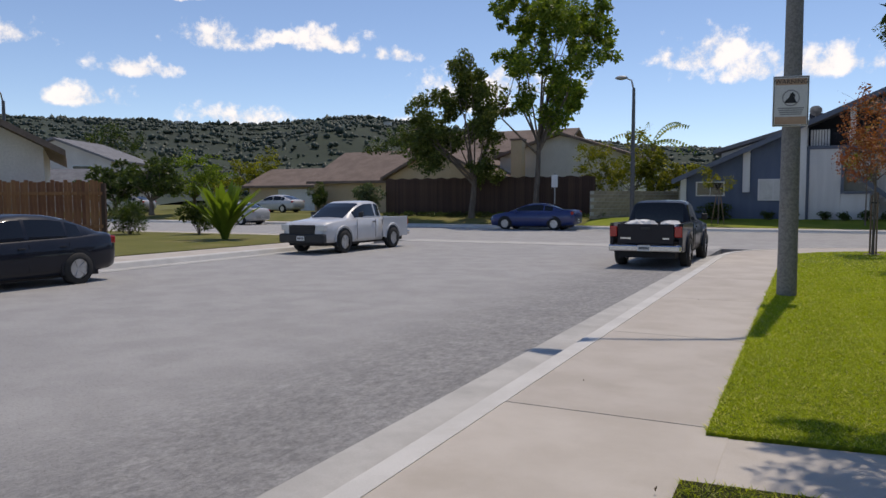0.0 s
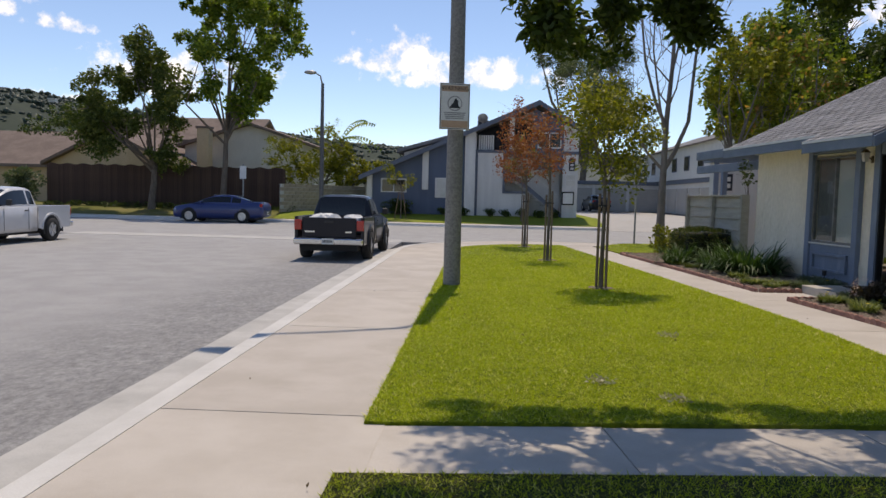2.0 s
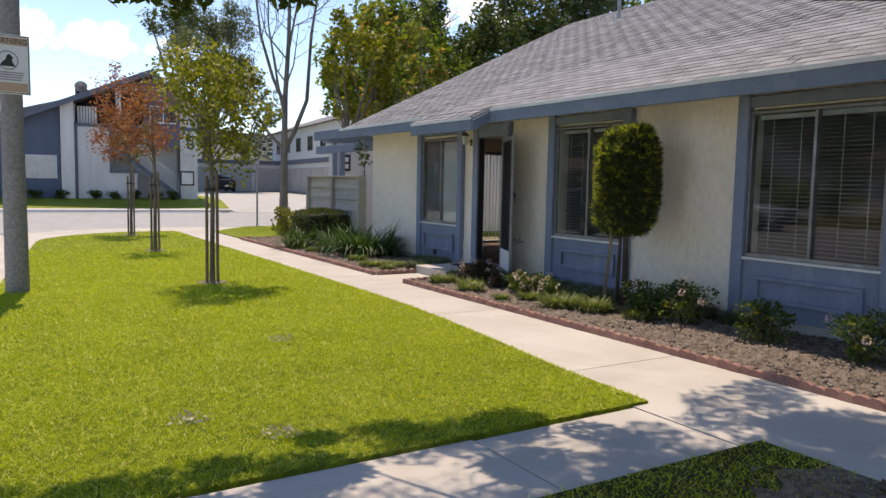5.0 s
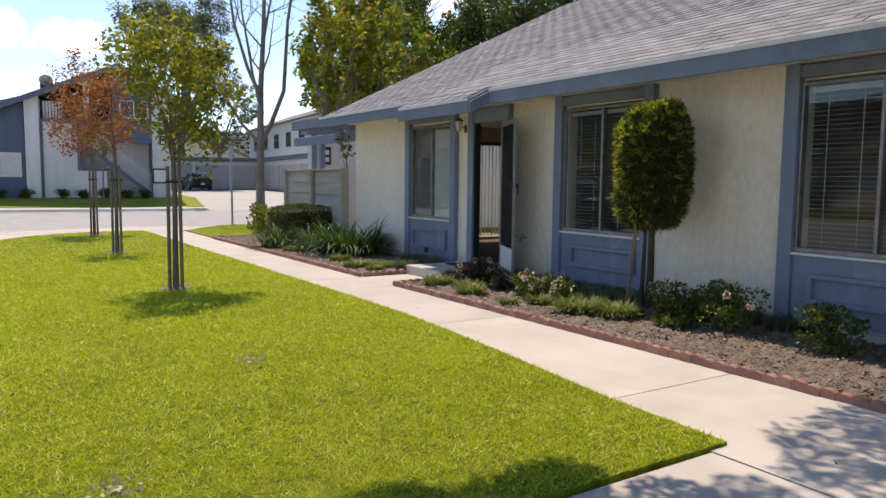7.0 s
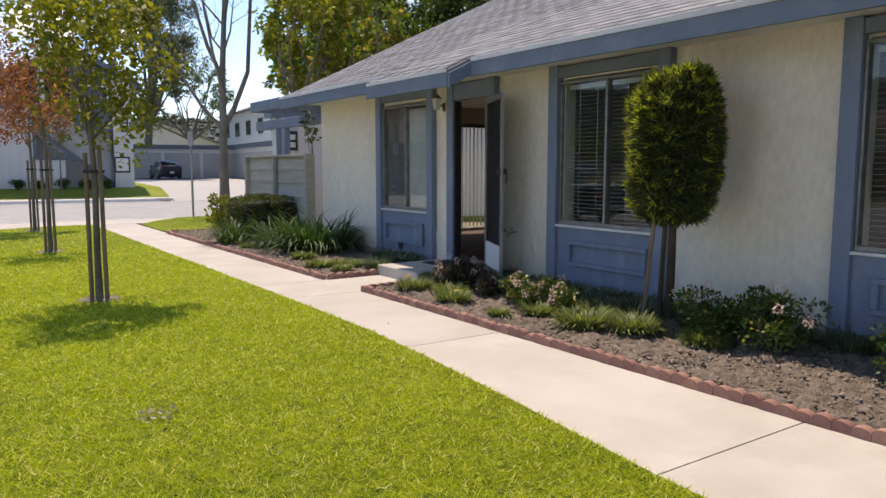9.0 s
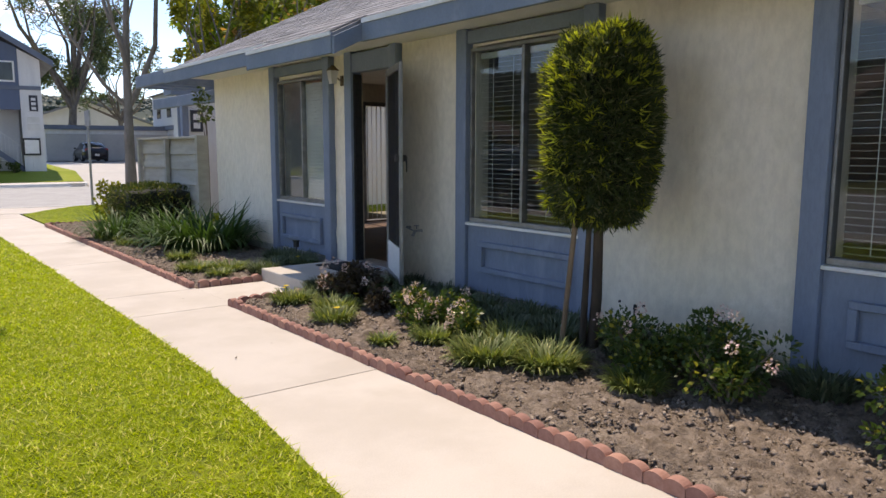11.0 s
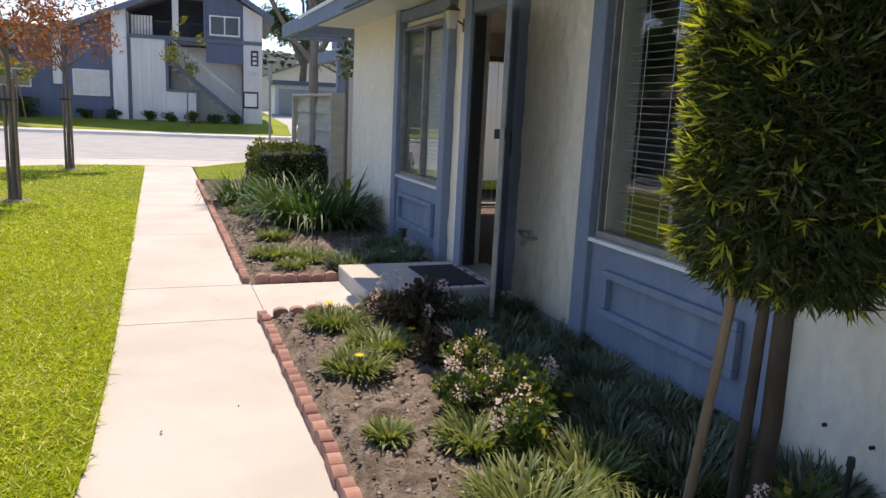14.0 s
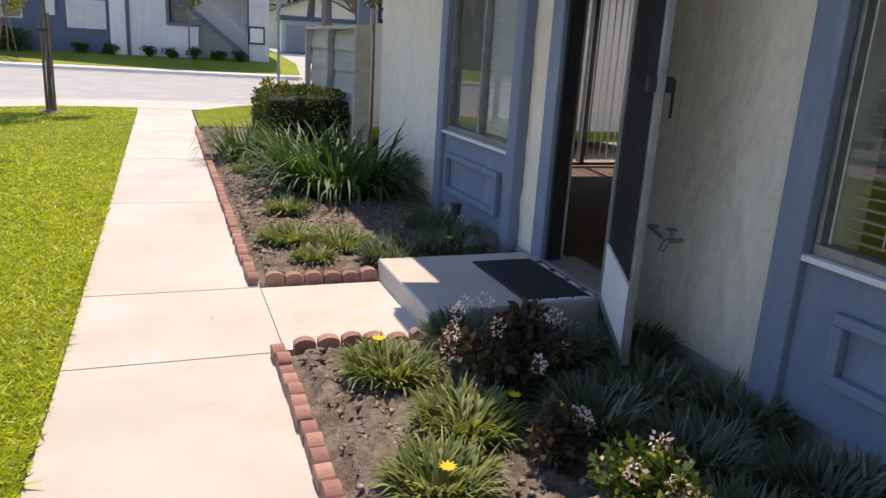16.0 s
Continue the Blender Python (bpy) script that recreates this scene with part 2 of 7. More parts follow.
M_ROOFBROWN = surface("brown_shingle_roof", (.16, .118, .095), (.22, .165, .135), 1.0, .95, .6, 9, dist=.03)
M_TANWALL = surface("tan_stucco", (.56, .42, .26), (.64, .49, .32), .6, .9, .3, 14)
M_PALEWALL = surface("pale_stucco", (.62, .58, .52), (.70, .66, .60), .6, .9, .3, 14)
M_TYRE = surface("tyre_rubber", (.018, .018, .018), (.03, .03, .03), 12, .85, .2, 60)
M_RIM = surface("alloy_rim", (.5, .5, .51), (.62, .62, .63), 8, .35, .0, 60, metal=.8)
M_CARGLASS = plain("dark_car_glass", (.008, .009, .011), .05, 0.0, 0.0)
M_CHROME = plain("chrome", (.62, .62, .63), .18, 1.0)
M_BLACKPLASTIC = surface("black_plastic", (.02, .02, .021), (.03, .03, .032), 10, .6, .1, 80)
M_TAIL = plain("red_lamp_glass", (.42, .02, .015), .2, 0, .6)
M_LAMPGLASS = plain("clear_lamp_glass", (.62, .62, .60), .15, 0, .8)
M_STEEL = surface("galvanised_steel", (.30, .30, .30), (.40, .40, .40), 6, .5, .1, 50, metal=.5)
M_RUBBER = surface("black_mat", (.02, .02, .021), (.035, .034, .034), 30, .9, .5, 140)


def paint(name, c):
    return surface(name, c, tuple(v * 1.06 + .003 for v in c), 1.5, .38, .0, 60, coat=.5 if max(c) < .1 else .7, spec=.1 if max(c) < .1 else .5)


M_PAINT_SILVER = paint("silver_white_paint", (.56, .565, .575))
M_PAINT_NAVY = paint("near_black_navy_paint", (.010, .012, .020))
M_PAINT_BLACK = paint("black_blue_paint", (.012, .014, .022))
M_PAINT_BLUE = paint("deep_blue_paint", (.010, .028, .14))
M_PAINT_GREY = paint("grey_silver_paint", (.42, .42, .41))
L_TREE = foliage("dark_overhead_leaves", (.028, .05, .009), (.075, .115, .016), through_amount=.4, tip=(.12, .16, .02))
L_TREE2 = foliage("olive_street_tree_leaves", (.038, .06, .014), (.13, .165, .036), through_amount=.4, tip=(.20, .22, .06))
L_STREET = foliage("bright_street_tree_leaves", (.045, .085, .012), (.20, .28, .035), through_amount=.45, tip=(.30, .35, .05))
L_YOUNG = foliage("yellow_green_leaves", (.06, .078, .009), (.27, .27, .03), through_amount=.45, tip=(.36, .33, .04))
L_AUTUMN = foliage("tan_and_green_leaves", (.08, .12, .02), (.26, .30, .05), through_amount=.5, tip=(.42, .24, .09))
L_RED = foliage("rust_red_leaves", (.19, .06, .025), (.36, .12, .05), tip=(.42, .22, .09))
L_DARK = foliage("deep_green_leaves", (.024, .044, .012), (.07, .105, .022), tip=(.11, .15, .03))
L_GREY = foliage("grey_green_leaves", (.06, .085, .045), (.13, .165, .09), tip=(.2, .23, .13))
L_TOPIARY = foliage("yew_like_needles", (.028, .042, .014), (.078, .10, .032), through_amount=.35, tip=(.17, .17, .085))
L_TIPS = foliage("fresh_yellow_tips", (.24, .29, .025), (.48, .50, .06), through_amount=.4)
L_LILY = foliage("dark_strap_leaves", (.026, .060, .014), (.075, .14, .034), rough=.55, through_amount=.25)
L_GAZANIA = foliage("silvery_strap_leaves", (.085, .125, .03), (.19, .225, .075), through_amount=.3, tip=(.32, .33, .10))
L_GAZDARK = foliage("silver_edged_leaves", (.058, .085, .045), (.14, .175, .105), through_amount=.25, tip=(.24, .27, .19))
L_SHRUB = foliage("glossy_round_leaves", (.026, .054, .014), (.085, .135, .03), rough=.35, tip=(.30, .29, .05))
L_BRONZE = foliage("bronze_leaves", (.04, .03, .022), (.10, .07, .05))
L_PINK = foliage("pale_pink_petals", (.60, .34, .38), (.82, .68, .68), through_amount=.3)
L_YELLOW = foliage("yellow_petals", (.75, .50, .01), (.85, .62, .02))
L_GRASS = foliage("lawn_blades", (.165, .23, .008), (.575, .63, .03), through_amount=.45, tip=(.72, .66, .20))
L_HEDGE = foliage("clipped_hedge_leaves", (.03, .05, .014), (.085, .11, .03), tip=(.20, .18, .06))
L_HILL = foliage("hillside_scrub", (.024, .040, .030), (.052, .072, .048), through_amount=.1)
M_BARKDARK = surface("dark_bark", (.055, .04, .03), (.10, .075, .055), 8, .92, 1.0, 40, stretch=(1, 1, .3), dist=.008)
# far lamp shafts: the shade on them is put into the colour
M_POLE_SHADED = surface("shade_toned_lamp_post", (.085, .09, .095), (.12, .125, .13), 8, .7, .2, 60)
# solid fill inside clipped plants: inner shade as near-black colour
M_INNER_SHADE = surface("near_black_inner_shade", (.012, .014, .008), (.022, .022, .012), 20, .95, .6, 80)
M_BRONZE = surface("aged_bronze", (.10, .07, .035), (.16, .11, .06), 10, .5, .1, 60, metal=.6)
M_TANPAINT = surface("faded_tan_paint", (.50, .33, .22), (.56, .38, .26), 6, .6, .0, 60)
L_LITTER = foliage("dead_leaf_litter", (.07, .045, .028), (.20, .145, .095), through_amount=.1, tip=(.30, .24, .17))
L_PALE = foliage("pale_dead_grass", (.30, .27, .17), (.52, .48, .34), through_amount=.2)
# ---- mesh helpers ----
STREET = pose(0, 0, 0, 0, 0, -5.5)     # the street's grid is turned a little from the house


def add_box(bm, x0, x1, y0, y1, z0, z1, bevel=0.0, m=None):
    made = bmesh.ops.create_cube(bm, size=1.0)["verts"]
    bmesh.ops.scale(bm, vec=(x1 - x0, y1 - y0, z1 - z0), verts=made)
    bmesh.ops.translate(bm, vec=((x0 + x1) / 2, (y0 + y1) / 2, (z0 + z1) / 2), verts=made)
    if bevel:
        edges = list({e for v in made for e in v.link_edges})
        made = [v for v in bmesh.ops.bevel(bm, geom=edges, offset=bevel, segments=2, affect="EDGES", profile=0.5)["verts"]]
    if m is not None:
        bmesh.ops.transform(bm, matrix=m, verts=made)
    return made


def boxes(*rows, bevel=0.0, m=None):
    bm = bmesh.new()
    for r in rows:
        add_box(bm, *r, bevel=bevel, m=m)
    return bm


def add_rod(bm, p, q, r0, r1=None, sides=10):
    """A tapered rod from p to q."""
    p, q = Vector(p), Vector(q)
    made = bmesh.ops.create_cone(bm, cap_ends=True, segments=sides, radius1=r0, radius2=r0 if r1 is None else r1, depth=(q - p).length)["verts"]
    turn = (q - p).to_track_quat("Z", "Y").to_matrix().to_4x4()
    bmesh.ops.transform(bm, matrix=Matrix.Translation((p + q) / 2) @ turn, verts=made)
    return made


def rods(*rows, sides=10):
    bm = bmesh.new()
    for r in rows:
        add_rod(bm, *r, sides=sides)
    return bm


def to_mesh(name, bm, material, smooth=False):
    me = bpy.data.meshes.new(name)
    bm.to_mesh(me)
    bm.free()
    me.materials.append(material)
    if smooth:
        me.shade_smooth()
    return me


def np_mesh(name, verts, faces, material, smooth=False):
    """A mesh from arrays: verts (n, 3), faces (m, k)."""
    verts, faces = np.asarray(verts, dtype=np.float32), np.asarray(faces, dtype=np.int32)
    me = bpy.data.meshes.new(name)
    me.vertices.add(len(verts))
    me.vertices.foreach_set("co", verts.ravel())
    k = faces.shape[1]
    me.loops.add(faces.size)
    me.loops.foreach_set("vertex_index", faces.ravel())
    me.polygons.add(len(faces))
    me.polygons.foreach_set("loop_start", np.arange(len(faces), dtype=np.int32) * k)
    me.update(calc_edges=True)
    me.validate()
    me.materials.append(material)
    if smooth:
        me.shade_smooth()
    return me


def part(name, bm, material, parent, label="", smooth=False, m=None, kind=""):
    """One mesh object under a thing or a part; bm is a bmesh or a mesh."""
    me = bm if isinstance(bm, bpy.types.Mesh) else to_mesh(name, bm, material, smooth)
    ob = new(name, me)
    ob.parent = parent
    if m is not None:
        ob.matrix_local = m
    return tagged(ob, label, "", "", kind)


def thing(name, label, category, m=None, group="", kind=""):
    ob = new(name)
    ob.empty_display_size = 0.1
    if m is not None:
        ob.matrix_world = m
    return tagged(ob, label, category, group, kind)


def solid(name, bm, material, label, category, m=None, group="", kind="", smooth=False):
    """A thing that is one mesh."""
    me = bm if isinstance(bm, bpy.types.Mesh) else to_mesh(name, bm, material, smooth)
    ob = new(name, me)
    if m is not None:
        ob.matrix_world = m
    return tagged(ob, label, category, group, kind)


def slab(points, z0, z1):
    """A flat slab with the outline points (x, y), counter-clockwise."""
    bm = bmesh.new()
    lo = [bm.verts.new((x, y, z0)) for x, y in points]
    hi = [bm.verts.new((x, y, z1)) for x, y in points]
    n = len(points)
    bm.faces.new(hi)
    bm.faces.new(lo[::-1])
    for i in range(n):
        bm.faces.new((lo[i], lo[(i + 1) % n], hi[(i + 1) % n], hi[i]))
    return bm


def sweep(points, profile):
    """Sweep a profile of (offset to the right of travel, z) along a line of (x, y)."""
    bm = bmesh.new()
    rows = []
    for i, (x, y) in enumerate(points):
        a, b = points[max(i - 1, 0)], points[min(i + 1, len(points) - 1)]
        dx, dy = b[0] - a[0], b[1] - a[1]
        k = math.hypot(dx, dy)
        nx, ny = dy / k, -dx / k
        rows.append([bm.verts.new((x + nx * o, y + ny * o, z)) for o, z in profile])
    for r, s in zip(rows, rows[1:]):
        for i in range(len(profile) - 1):
            bm.faces.new((r[i], s[i], s[i + 1], r[i + 1]))
    bm.faces.new(rows[0])
    bm.faces.new(rows[-1][::-1])
    return bm


def tube(points, radii, sides=8):
    """Vertices and quads of a tapered tube along points."""
    pts = [Vector(p) for p in points]
    verts, faces = [], []
    side = Vector((1, 0.3, 0.1))
    for i, (p, r) in enumerate(zip(pts, radii)):
        d = (pts[min(i + 1, len(pts) - 1)] - pts[max(i - 1, 0)]).normalized()
        u = d.cross(side).normalized()
        w = d.cross(u)
        for k in range(sides):
            a = 2 * math.pi * k / sides
            verts.append(p + (u * math.cos(a) + w * math.sin(a)) * r)
    for i in range(len(pts) - 1):
        for k in range(sides):
            a, b = i * sides + k, i * sides + (k + 1) % sides
            faces.append((a, b, b + sides, a + sides))
    return verts, faces


def join_tubes(tubes):
    verts, faces, o = [], [], 0
    for v, f in tubes:
        verts += [tuple(p) for p in v]
        faces += [tuple(i + o for i in q) for q in f]
        o += len(v)
    return verts, faces


def leaf_arrays(rng, centres, size, droop=0.3, narrow=0.5, up=0.0, radial=None):
    """Folded leaves, four triangles' worth each, one at every centre, with random turns."""
    n = len(centres)
    d = rng.normal(size=(n, 3))
    d[:, 2] = d[:, 2] * 0.7 - droop + up
    if radial is not None:
        d = d * 0.6 + radial
    d /= np.linalg.norm(d, axis=1, keepdims=True) + 1e-9
    s = np.cross(d, rng.normal(size=(n, 3)))
    s /= np.linalg.norm(s, axis=1, keepdims=True) + 1e-9
    nn = np.cross(d, s)
    L = size * rng.uniform(0.6, 1.3, (n, 1))
    W = L * narrow * 0.5
    base = centres
    mid = centres + d * L * 0.5
    tip = centres + d * L - nn * L * 0.08
    v = np.stack([base, mid + s * W + nn * L * 0.08, tip, mid - s * W + nn * L * 0.08], axis=1).reshape(-1, 3)
    f = np.arange(4 * n).reshape(-1, 4)
    return v, f


def blob_points(rng, n, c, r, shell=0.55):
    """n points in an ellipsoid, mostly towards its skin."""
    d = rng.normal(size=(n, 3))
    d /= np.linalg.norm(d, axis=1, keepdims=True)
    k = rng.uniform(shell ** 3, 1, (n, 1)) ** (1 / 3)
    return np.asarray(c) + d * k * np.asarray(r), d


def strap_arrays(rng, n, radius, length, width, spread=0.9, segs=4, lift=0.9):
    """n arching strap leaves growing from a tuft's foot."""
    vs, fs = [], []
    for i in range(n):
        a, k = rng.uniform(0, 2 * math.pi), rng.uniform(0.1, 1)
        rx, ry = radius * math.sqrt(rng.uniform()) * 0.6 * math.cos(a), radius * math.sqrt(rng.uniform()) * 0.6 * math.sin(a)
        a += rng.normal() * 0.5
        L, W = length * rng.uniform(0.65, 1.15), width * rng.uniform(0.7, 1.2)
        tilt = 0.12 + spread * k
        x, y, z, ang = rx, ry, 0.0, math.pi / 2 * lift - tilt * 0.35
        o = len(vs)
        for j in range(segs + 1):
            w = W * (1 - (j / segs) ** 2.2) * 0.5 + W * 0.03
            vs.append((x - math.sin(a) * w, y + math.cos(a) * w, z))
            vs.append((x + math.sin(a) * w, y - math.cos(a) * w, z))
            x += math.cos(a) * math.cos(ang) * L / segs
            y += math.sin(a) * math.cos(ang) * L / segs
            z += math.sin(ang) * L / segs
            ang -= tilt * 1.5 / segs * (0.5 + j * 0.45)
            if z < 0.02:
                z = 0.02
        for j in range(segs):
            fs.append((o + 2 * j, o + 2 * j + 1, o + 2 * j + 3, o + 2 * j + 2))
    return np.array(vs), np.array(fs)
# ---- ground, street, kerbs, walks, lawns ----
solid("ground", slab([(-1800, -900), (1800, -900), (1800, 2600), (-1800, 2600)], -2.0, -0.32), M_EARTH, "dry brown earth that runs to the horizon", "ground", kind="structure")
ROAD_Z = -0.14
road = solid("road", boxes((-13.9, -2.52, -60, 25.25, -0.3, ROAD_Z), (-130, 90, 25.254, 38.6, -0.3, ROAD_Z)), M_ASPHALT, "worn pale grey asphalt street with oil stains", "road", STREET, kind="structure")
# darker strip worn along the gutter and the concrete cross gutter at the junction
solid("cross_gutter", boxes((-13.9, -2.6, 25.0, 26.3, -0.2, ROAD_Z + .006)), M_KERB, "concrete cross gutter over the street mouth", "gutter", STREET, kind="structure")

GUTTER = [(-0.42, -.3), (-.42, ROAD_Z + .008), (-0.02, ROAD_Z - .004), (-.02, -.3)]
KERB = [(-.019, -.3), (-.019, -.143), (0.0, -.13), (.05, -.02), (.075, -.002), (.24, .004), (.24, -.3)]


def kerb(points, label):
    k = thing("kerb", label, "kerb", STREET, kind="structure")
    part("gutter", sweep(points, GUTTER), M_KERB, k, "grey concrete gutter")
    part("kerbstone", sweep(points, KERB), M_KERBTOP, k, "paler kerb top")


R_LINE = [(-2.2, -60), (-2.2, 20.6)] + [(2.8 - 5 * math.cos(radians(a)), 20.6 + 5 * math.sin(radians(a))) for a in range(10, 90, 10)] + [(2.8, 25.6), (90, 25.6)]
kerb(R_LINE, "pale concrete kerb and gutter along the walk")
L_LINE = [(-130, 25.6), (-18.6, 25.6)] + [(-18.6 + 4.6 * math.sin(radians(a)), 21 + 4.6 * math.cos(radians(a))) for a in range(10, 90, 10)] + [(-14.0, 21), (-14.0, -60)]
kerb(L_LINE, "concrete kerb across the street")
kerb([(6.9, 40.2), (6.8, 39.4), (6.4, 38.8), (5.6, 38.55), (-130, 38.55)], "dark-faced kerb on the far side")
kerb([(90, 38.55), (20, 38.55), (19.2, 38.8), (18.8, 39.4), (18.7, 40.2)], "kerb past the driveway mouth")

# street walk in slabs, with the corner pad
walk_main = thing("pavement_street", "pale beige concrete pavement in scored slabs", "pavement", STREET, kind="structure")
for i in range(-14, 7):
    y0, y1 = 5.55 + 3.05 * (i - 1), 5.55 + 3.05 * i
    y1 = min(y1, 20.6)
    if y1 - y0 > .3:
        part("paving_slab", boxes((-1.962, -.5, y0 + .006, y1 - .006, -.12, .0), bevel=.005), M_CONCRETE, walk_main)
corner = [(-2.03, 20.606), (-.66, 20.606)] + [(2.34 - 3 * math.cos(radians(a)), 20.606 + 3 * math.sin(radians(a))) for a in range(10, 91, 10)] + [(5.0, 23.6), (5.0, 25.43), (2.8, 25.43)] + [(2.8 - 4.83 * math.cos(radians(a)), 20.606 + 4.83 * math.sin(radians(a))) for a in range(80, 0, -10)]
part("paving_slab", slab(corner, -.12, -.004), M_CONCRETE, walk_main)
for i in range(14):
    part("paving_slab", boxes((5.012 + 3 * i, 8.0 + 3 * i, 24.0, 25.43, -.12, -.002), bevel=.005), M_CONCRETE, walk_main)

# path by the house, in slabs
path = thing("pavement_path", "pale concrete garden path in scored slabs", "pavement", kind="structure")
JOINTS = [-8, -5.5, -3.0, -.8, 1.5, 3.9, 6.33, 8.93, 11.38, 12.33, 14.7, 17.1, 19.6, 22.0, 23.05]
for y0, y1 in zip(JOINTS, JOINTS[1:]):
    a = b = 4.25
    part("paving_slab", slab([(a, y0 + .005), (5.72, y0 + .005), (5.72, y1 - .005), (b, y1 - .005)], -.12, .0), M_CONCRETE, path)
part("paving_slab", slab([(4.78, 23.055), (5.72, 23.055), (6.9, 24.85), (7.0, 25.1), (4.3, 24.1), (4.0, 23.2)], -.12, -.008), M_CONCRETE, path)
part("paving_slab", boxes((5.725, 6.56, 11.40, 12.32, -.12, -.002)), M_CONCRETE, path)
for i, (x0, x1) in enumerate(((-.3, 1.35), (1.36, 2.95), (2.96, 4.24))):
    part("paving_slab", slab([(x0, 4.62), (x1, 4.60), (x1, 5.42), (x0, 5.40)], -.12, -.002 - .001 * i), M_CONCRETE, path)

# lawns
def street_pt(X, Y):
    v = STREET @ Vector((X, Y, 0))
    return v.x, v.y


e0, e1 = street_pt(-.65, 5.42), street_pt(-.65, 20.2)
FRONT = [(e0[0] + .02, 5.42), (4.39, 5.44), (4.43, 6.3), (4.58, 7.5), (4.70, 8.6), (4.77, 9.6), (4.79, 11.0), (4.79, 23.0)] + [street_pt(2.34 - 2.98 * math.cos(radians(a)), 20.2 + 3.2 * math.sin(radians(a))) for a in range(90, -1, -10)]
NEAR = [(street_pt(-.65, -10)[0], -10), (4.39, -10), (4.39, 4.58), (street_pt(-.65, 4.6)[0], 4.6)]
STRIP = [(5.74, 19.95), (14, 19.95), (14, 24.15), (8.2, 24.75), (7.2, 24.55), (6.3, 23.5), (5.74, 22.6)]
lawns = {}
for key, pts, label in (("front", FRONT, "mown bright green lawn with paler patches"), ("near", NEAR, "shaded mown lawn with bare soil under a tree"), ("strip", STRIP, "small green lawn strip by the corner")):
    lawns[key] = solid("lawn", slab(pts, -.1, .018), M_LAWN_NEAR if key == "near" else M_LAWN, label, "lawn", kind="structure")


def inside(pts, x, y):
    n, hit = len(pts), np.zeros(len(x), bool)
    for i in range(n):
        (xa, ya), (xb, yb) = pts[i], pts[(i + 1) % n]
        if ya != yb:
            hit ^= ((ya > y) != (yb > y)) & (x < (xb - xa) * (y - ya) / (yb - ya) + xa)
    return hit


def grass(pts, parent, seed, count, near=(2.0, 4.5), reach=9.0, height=.030, bare=None):
    """Single bent blades, denser towards the strip of lawn by the walker's way."""
    rng = np.random.default_rng(seed)
    xs, ys = [p[0] for p in pts], [p[1] for p in pts]
    x, y = rng.uniform(min(xs) - .02, max(xs) + .02, count * 6), rng.uniform(min(ys) - .02, max(ys) + .02, count * 6)
    d = np.hypot(x - near[0], y - near[1])
    keep = inside(pts, x, y) & (rng.uniform(size=len(x)) < np.clip(1.25 - d / reach, .05, 1))
    if bare:
        keep &= rng.uniform(size=len(x)) < np.clip((np.hypot(x - bare[0], y - bare[1]) - bare[2]) / 1.2, .04, 1)
    x, y, d = x[keep][:count], y[keep][:count], d[keep][:count]
    n = len(x)
    a, h = rng.uniform(0, 2 * math.pi, n), height * rng.uniform(.35, 1.0, n)
    w = .0032 * (1 + d / 4)
    bx, by = rng.normal(size=n) * h * 1.1, rng.normal(size=n) * h * 1.1
    z = np.full(n, .012)
    v = np.stack([np.stack([x - np.cos(a) * w, y - np.sin(a) * w, z], 1), np.stack([x + np.cos(a) * w, y + np.sin(a) * w, z], 1), np.stack([x + bx, y + by, z + h], 1)], 1).reshape(-1, 3)
    part("grass", np_mesh("grass", v, np.arange(3 * n).reshape(-1, 3), L_GRASS), None, parent, "fine upright grass blades", kind="stuff")


grass(FRONT, lawns["front"], 3, 330000, (2.2, 5.5), 11)
grass(NEAR, lawns["near"], 4, 110000, (1.0, 3.8), 5, bare=(4.35, 2.8, .25))
grass(STRIP, lawns["strip"], 5, 12000, (6, 22), 6)

# bare soil with dead leaves under the shade tree
patch = [(min(4.36, 4.1 + (1.05 + .22 * noise.noise((math.cos(a) * 2, math.sin(a) * 2, 3)) + .10 * noise.noise((math.cos(a) * 7, math.sin(a) * 7, 5))) * math.cos(a)), 2.75 + 1.5 * (1 + .2 * noise.noise((math.cos(a) * 3, math.sin(a) * 3, 8)) + .08 * noise.noise((math.cos(a) * 9, math.sin(a) * 9, 2))) * math.sin(a)) for a in np.linspace(0, 2 * math.pi, 73)[:-1]]
soil_patch = solid("soil_patch", slab([p for i, p in enumerate(patch) if p[0] < 4.3599 or patch[i - 1][0] < 4.3599 or patch[(i + 1) % 72][0] < 4.3599], 0, .026), M_SOIL, "bare brown soil under the shade tree", "soil", kind="structure")
_r = np.random.default_rng(19)
_p, _ = blob_points(_r, 900, (4.0, 2.75, .035), (1.0, 1.6, .006), .05)
_p = _p[_p[:, 0] < 4.36]
part("leaf_litter", np_mesh("leaf_litter", *leaf_arrays(_r, _p, .05, 0, .5), L_LITTER), None, soil_patch, "brown dead leaves and twigs", kind="stuff")

# opposite side of the street
left_walk = thing("pavement_left", "sunlit concrete pavement across the street", "pavement", STREET, kind="structure")
for i in range(12):
    part("paving_slab", boxes((-15.6, -14.17, -12 + 3 * i - 2.99, -12 + 3 * i, -.12, .0), bevel=.005), M_CONCRETE, left_walk)
part("paving_slab", slab([(-14.17, 21.01)] + [(-18.6 + 4.43 * math.sin(radians(a)), 21 + 4.43 * math.cos(radians(a))) for a in range(80, -1, -10)] + [(-60, 25.43), (-60, 24.1), (-18.9, 24.1)] + [(-18.9 + 3.3 * math.sin(radians(a)), 20.8 + 3.3 * math.cos(radians(a))) for a in range(10, 90, 10)] + [(-15.6, 21.01)], -.12, -.003), M_CONCRETE, left_walk)
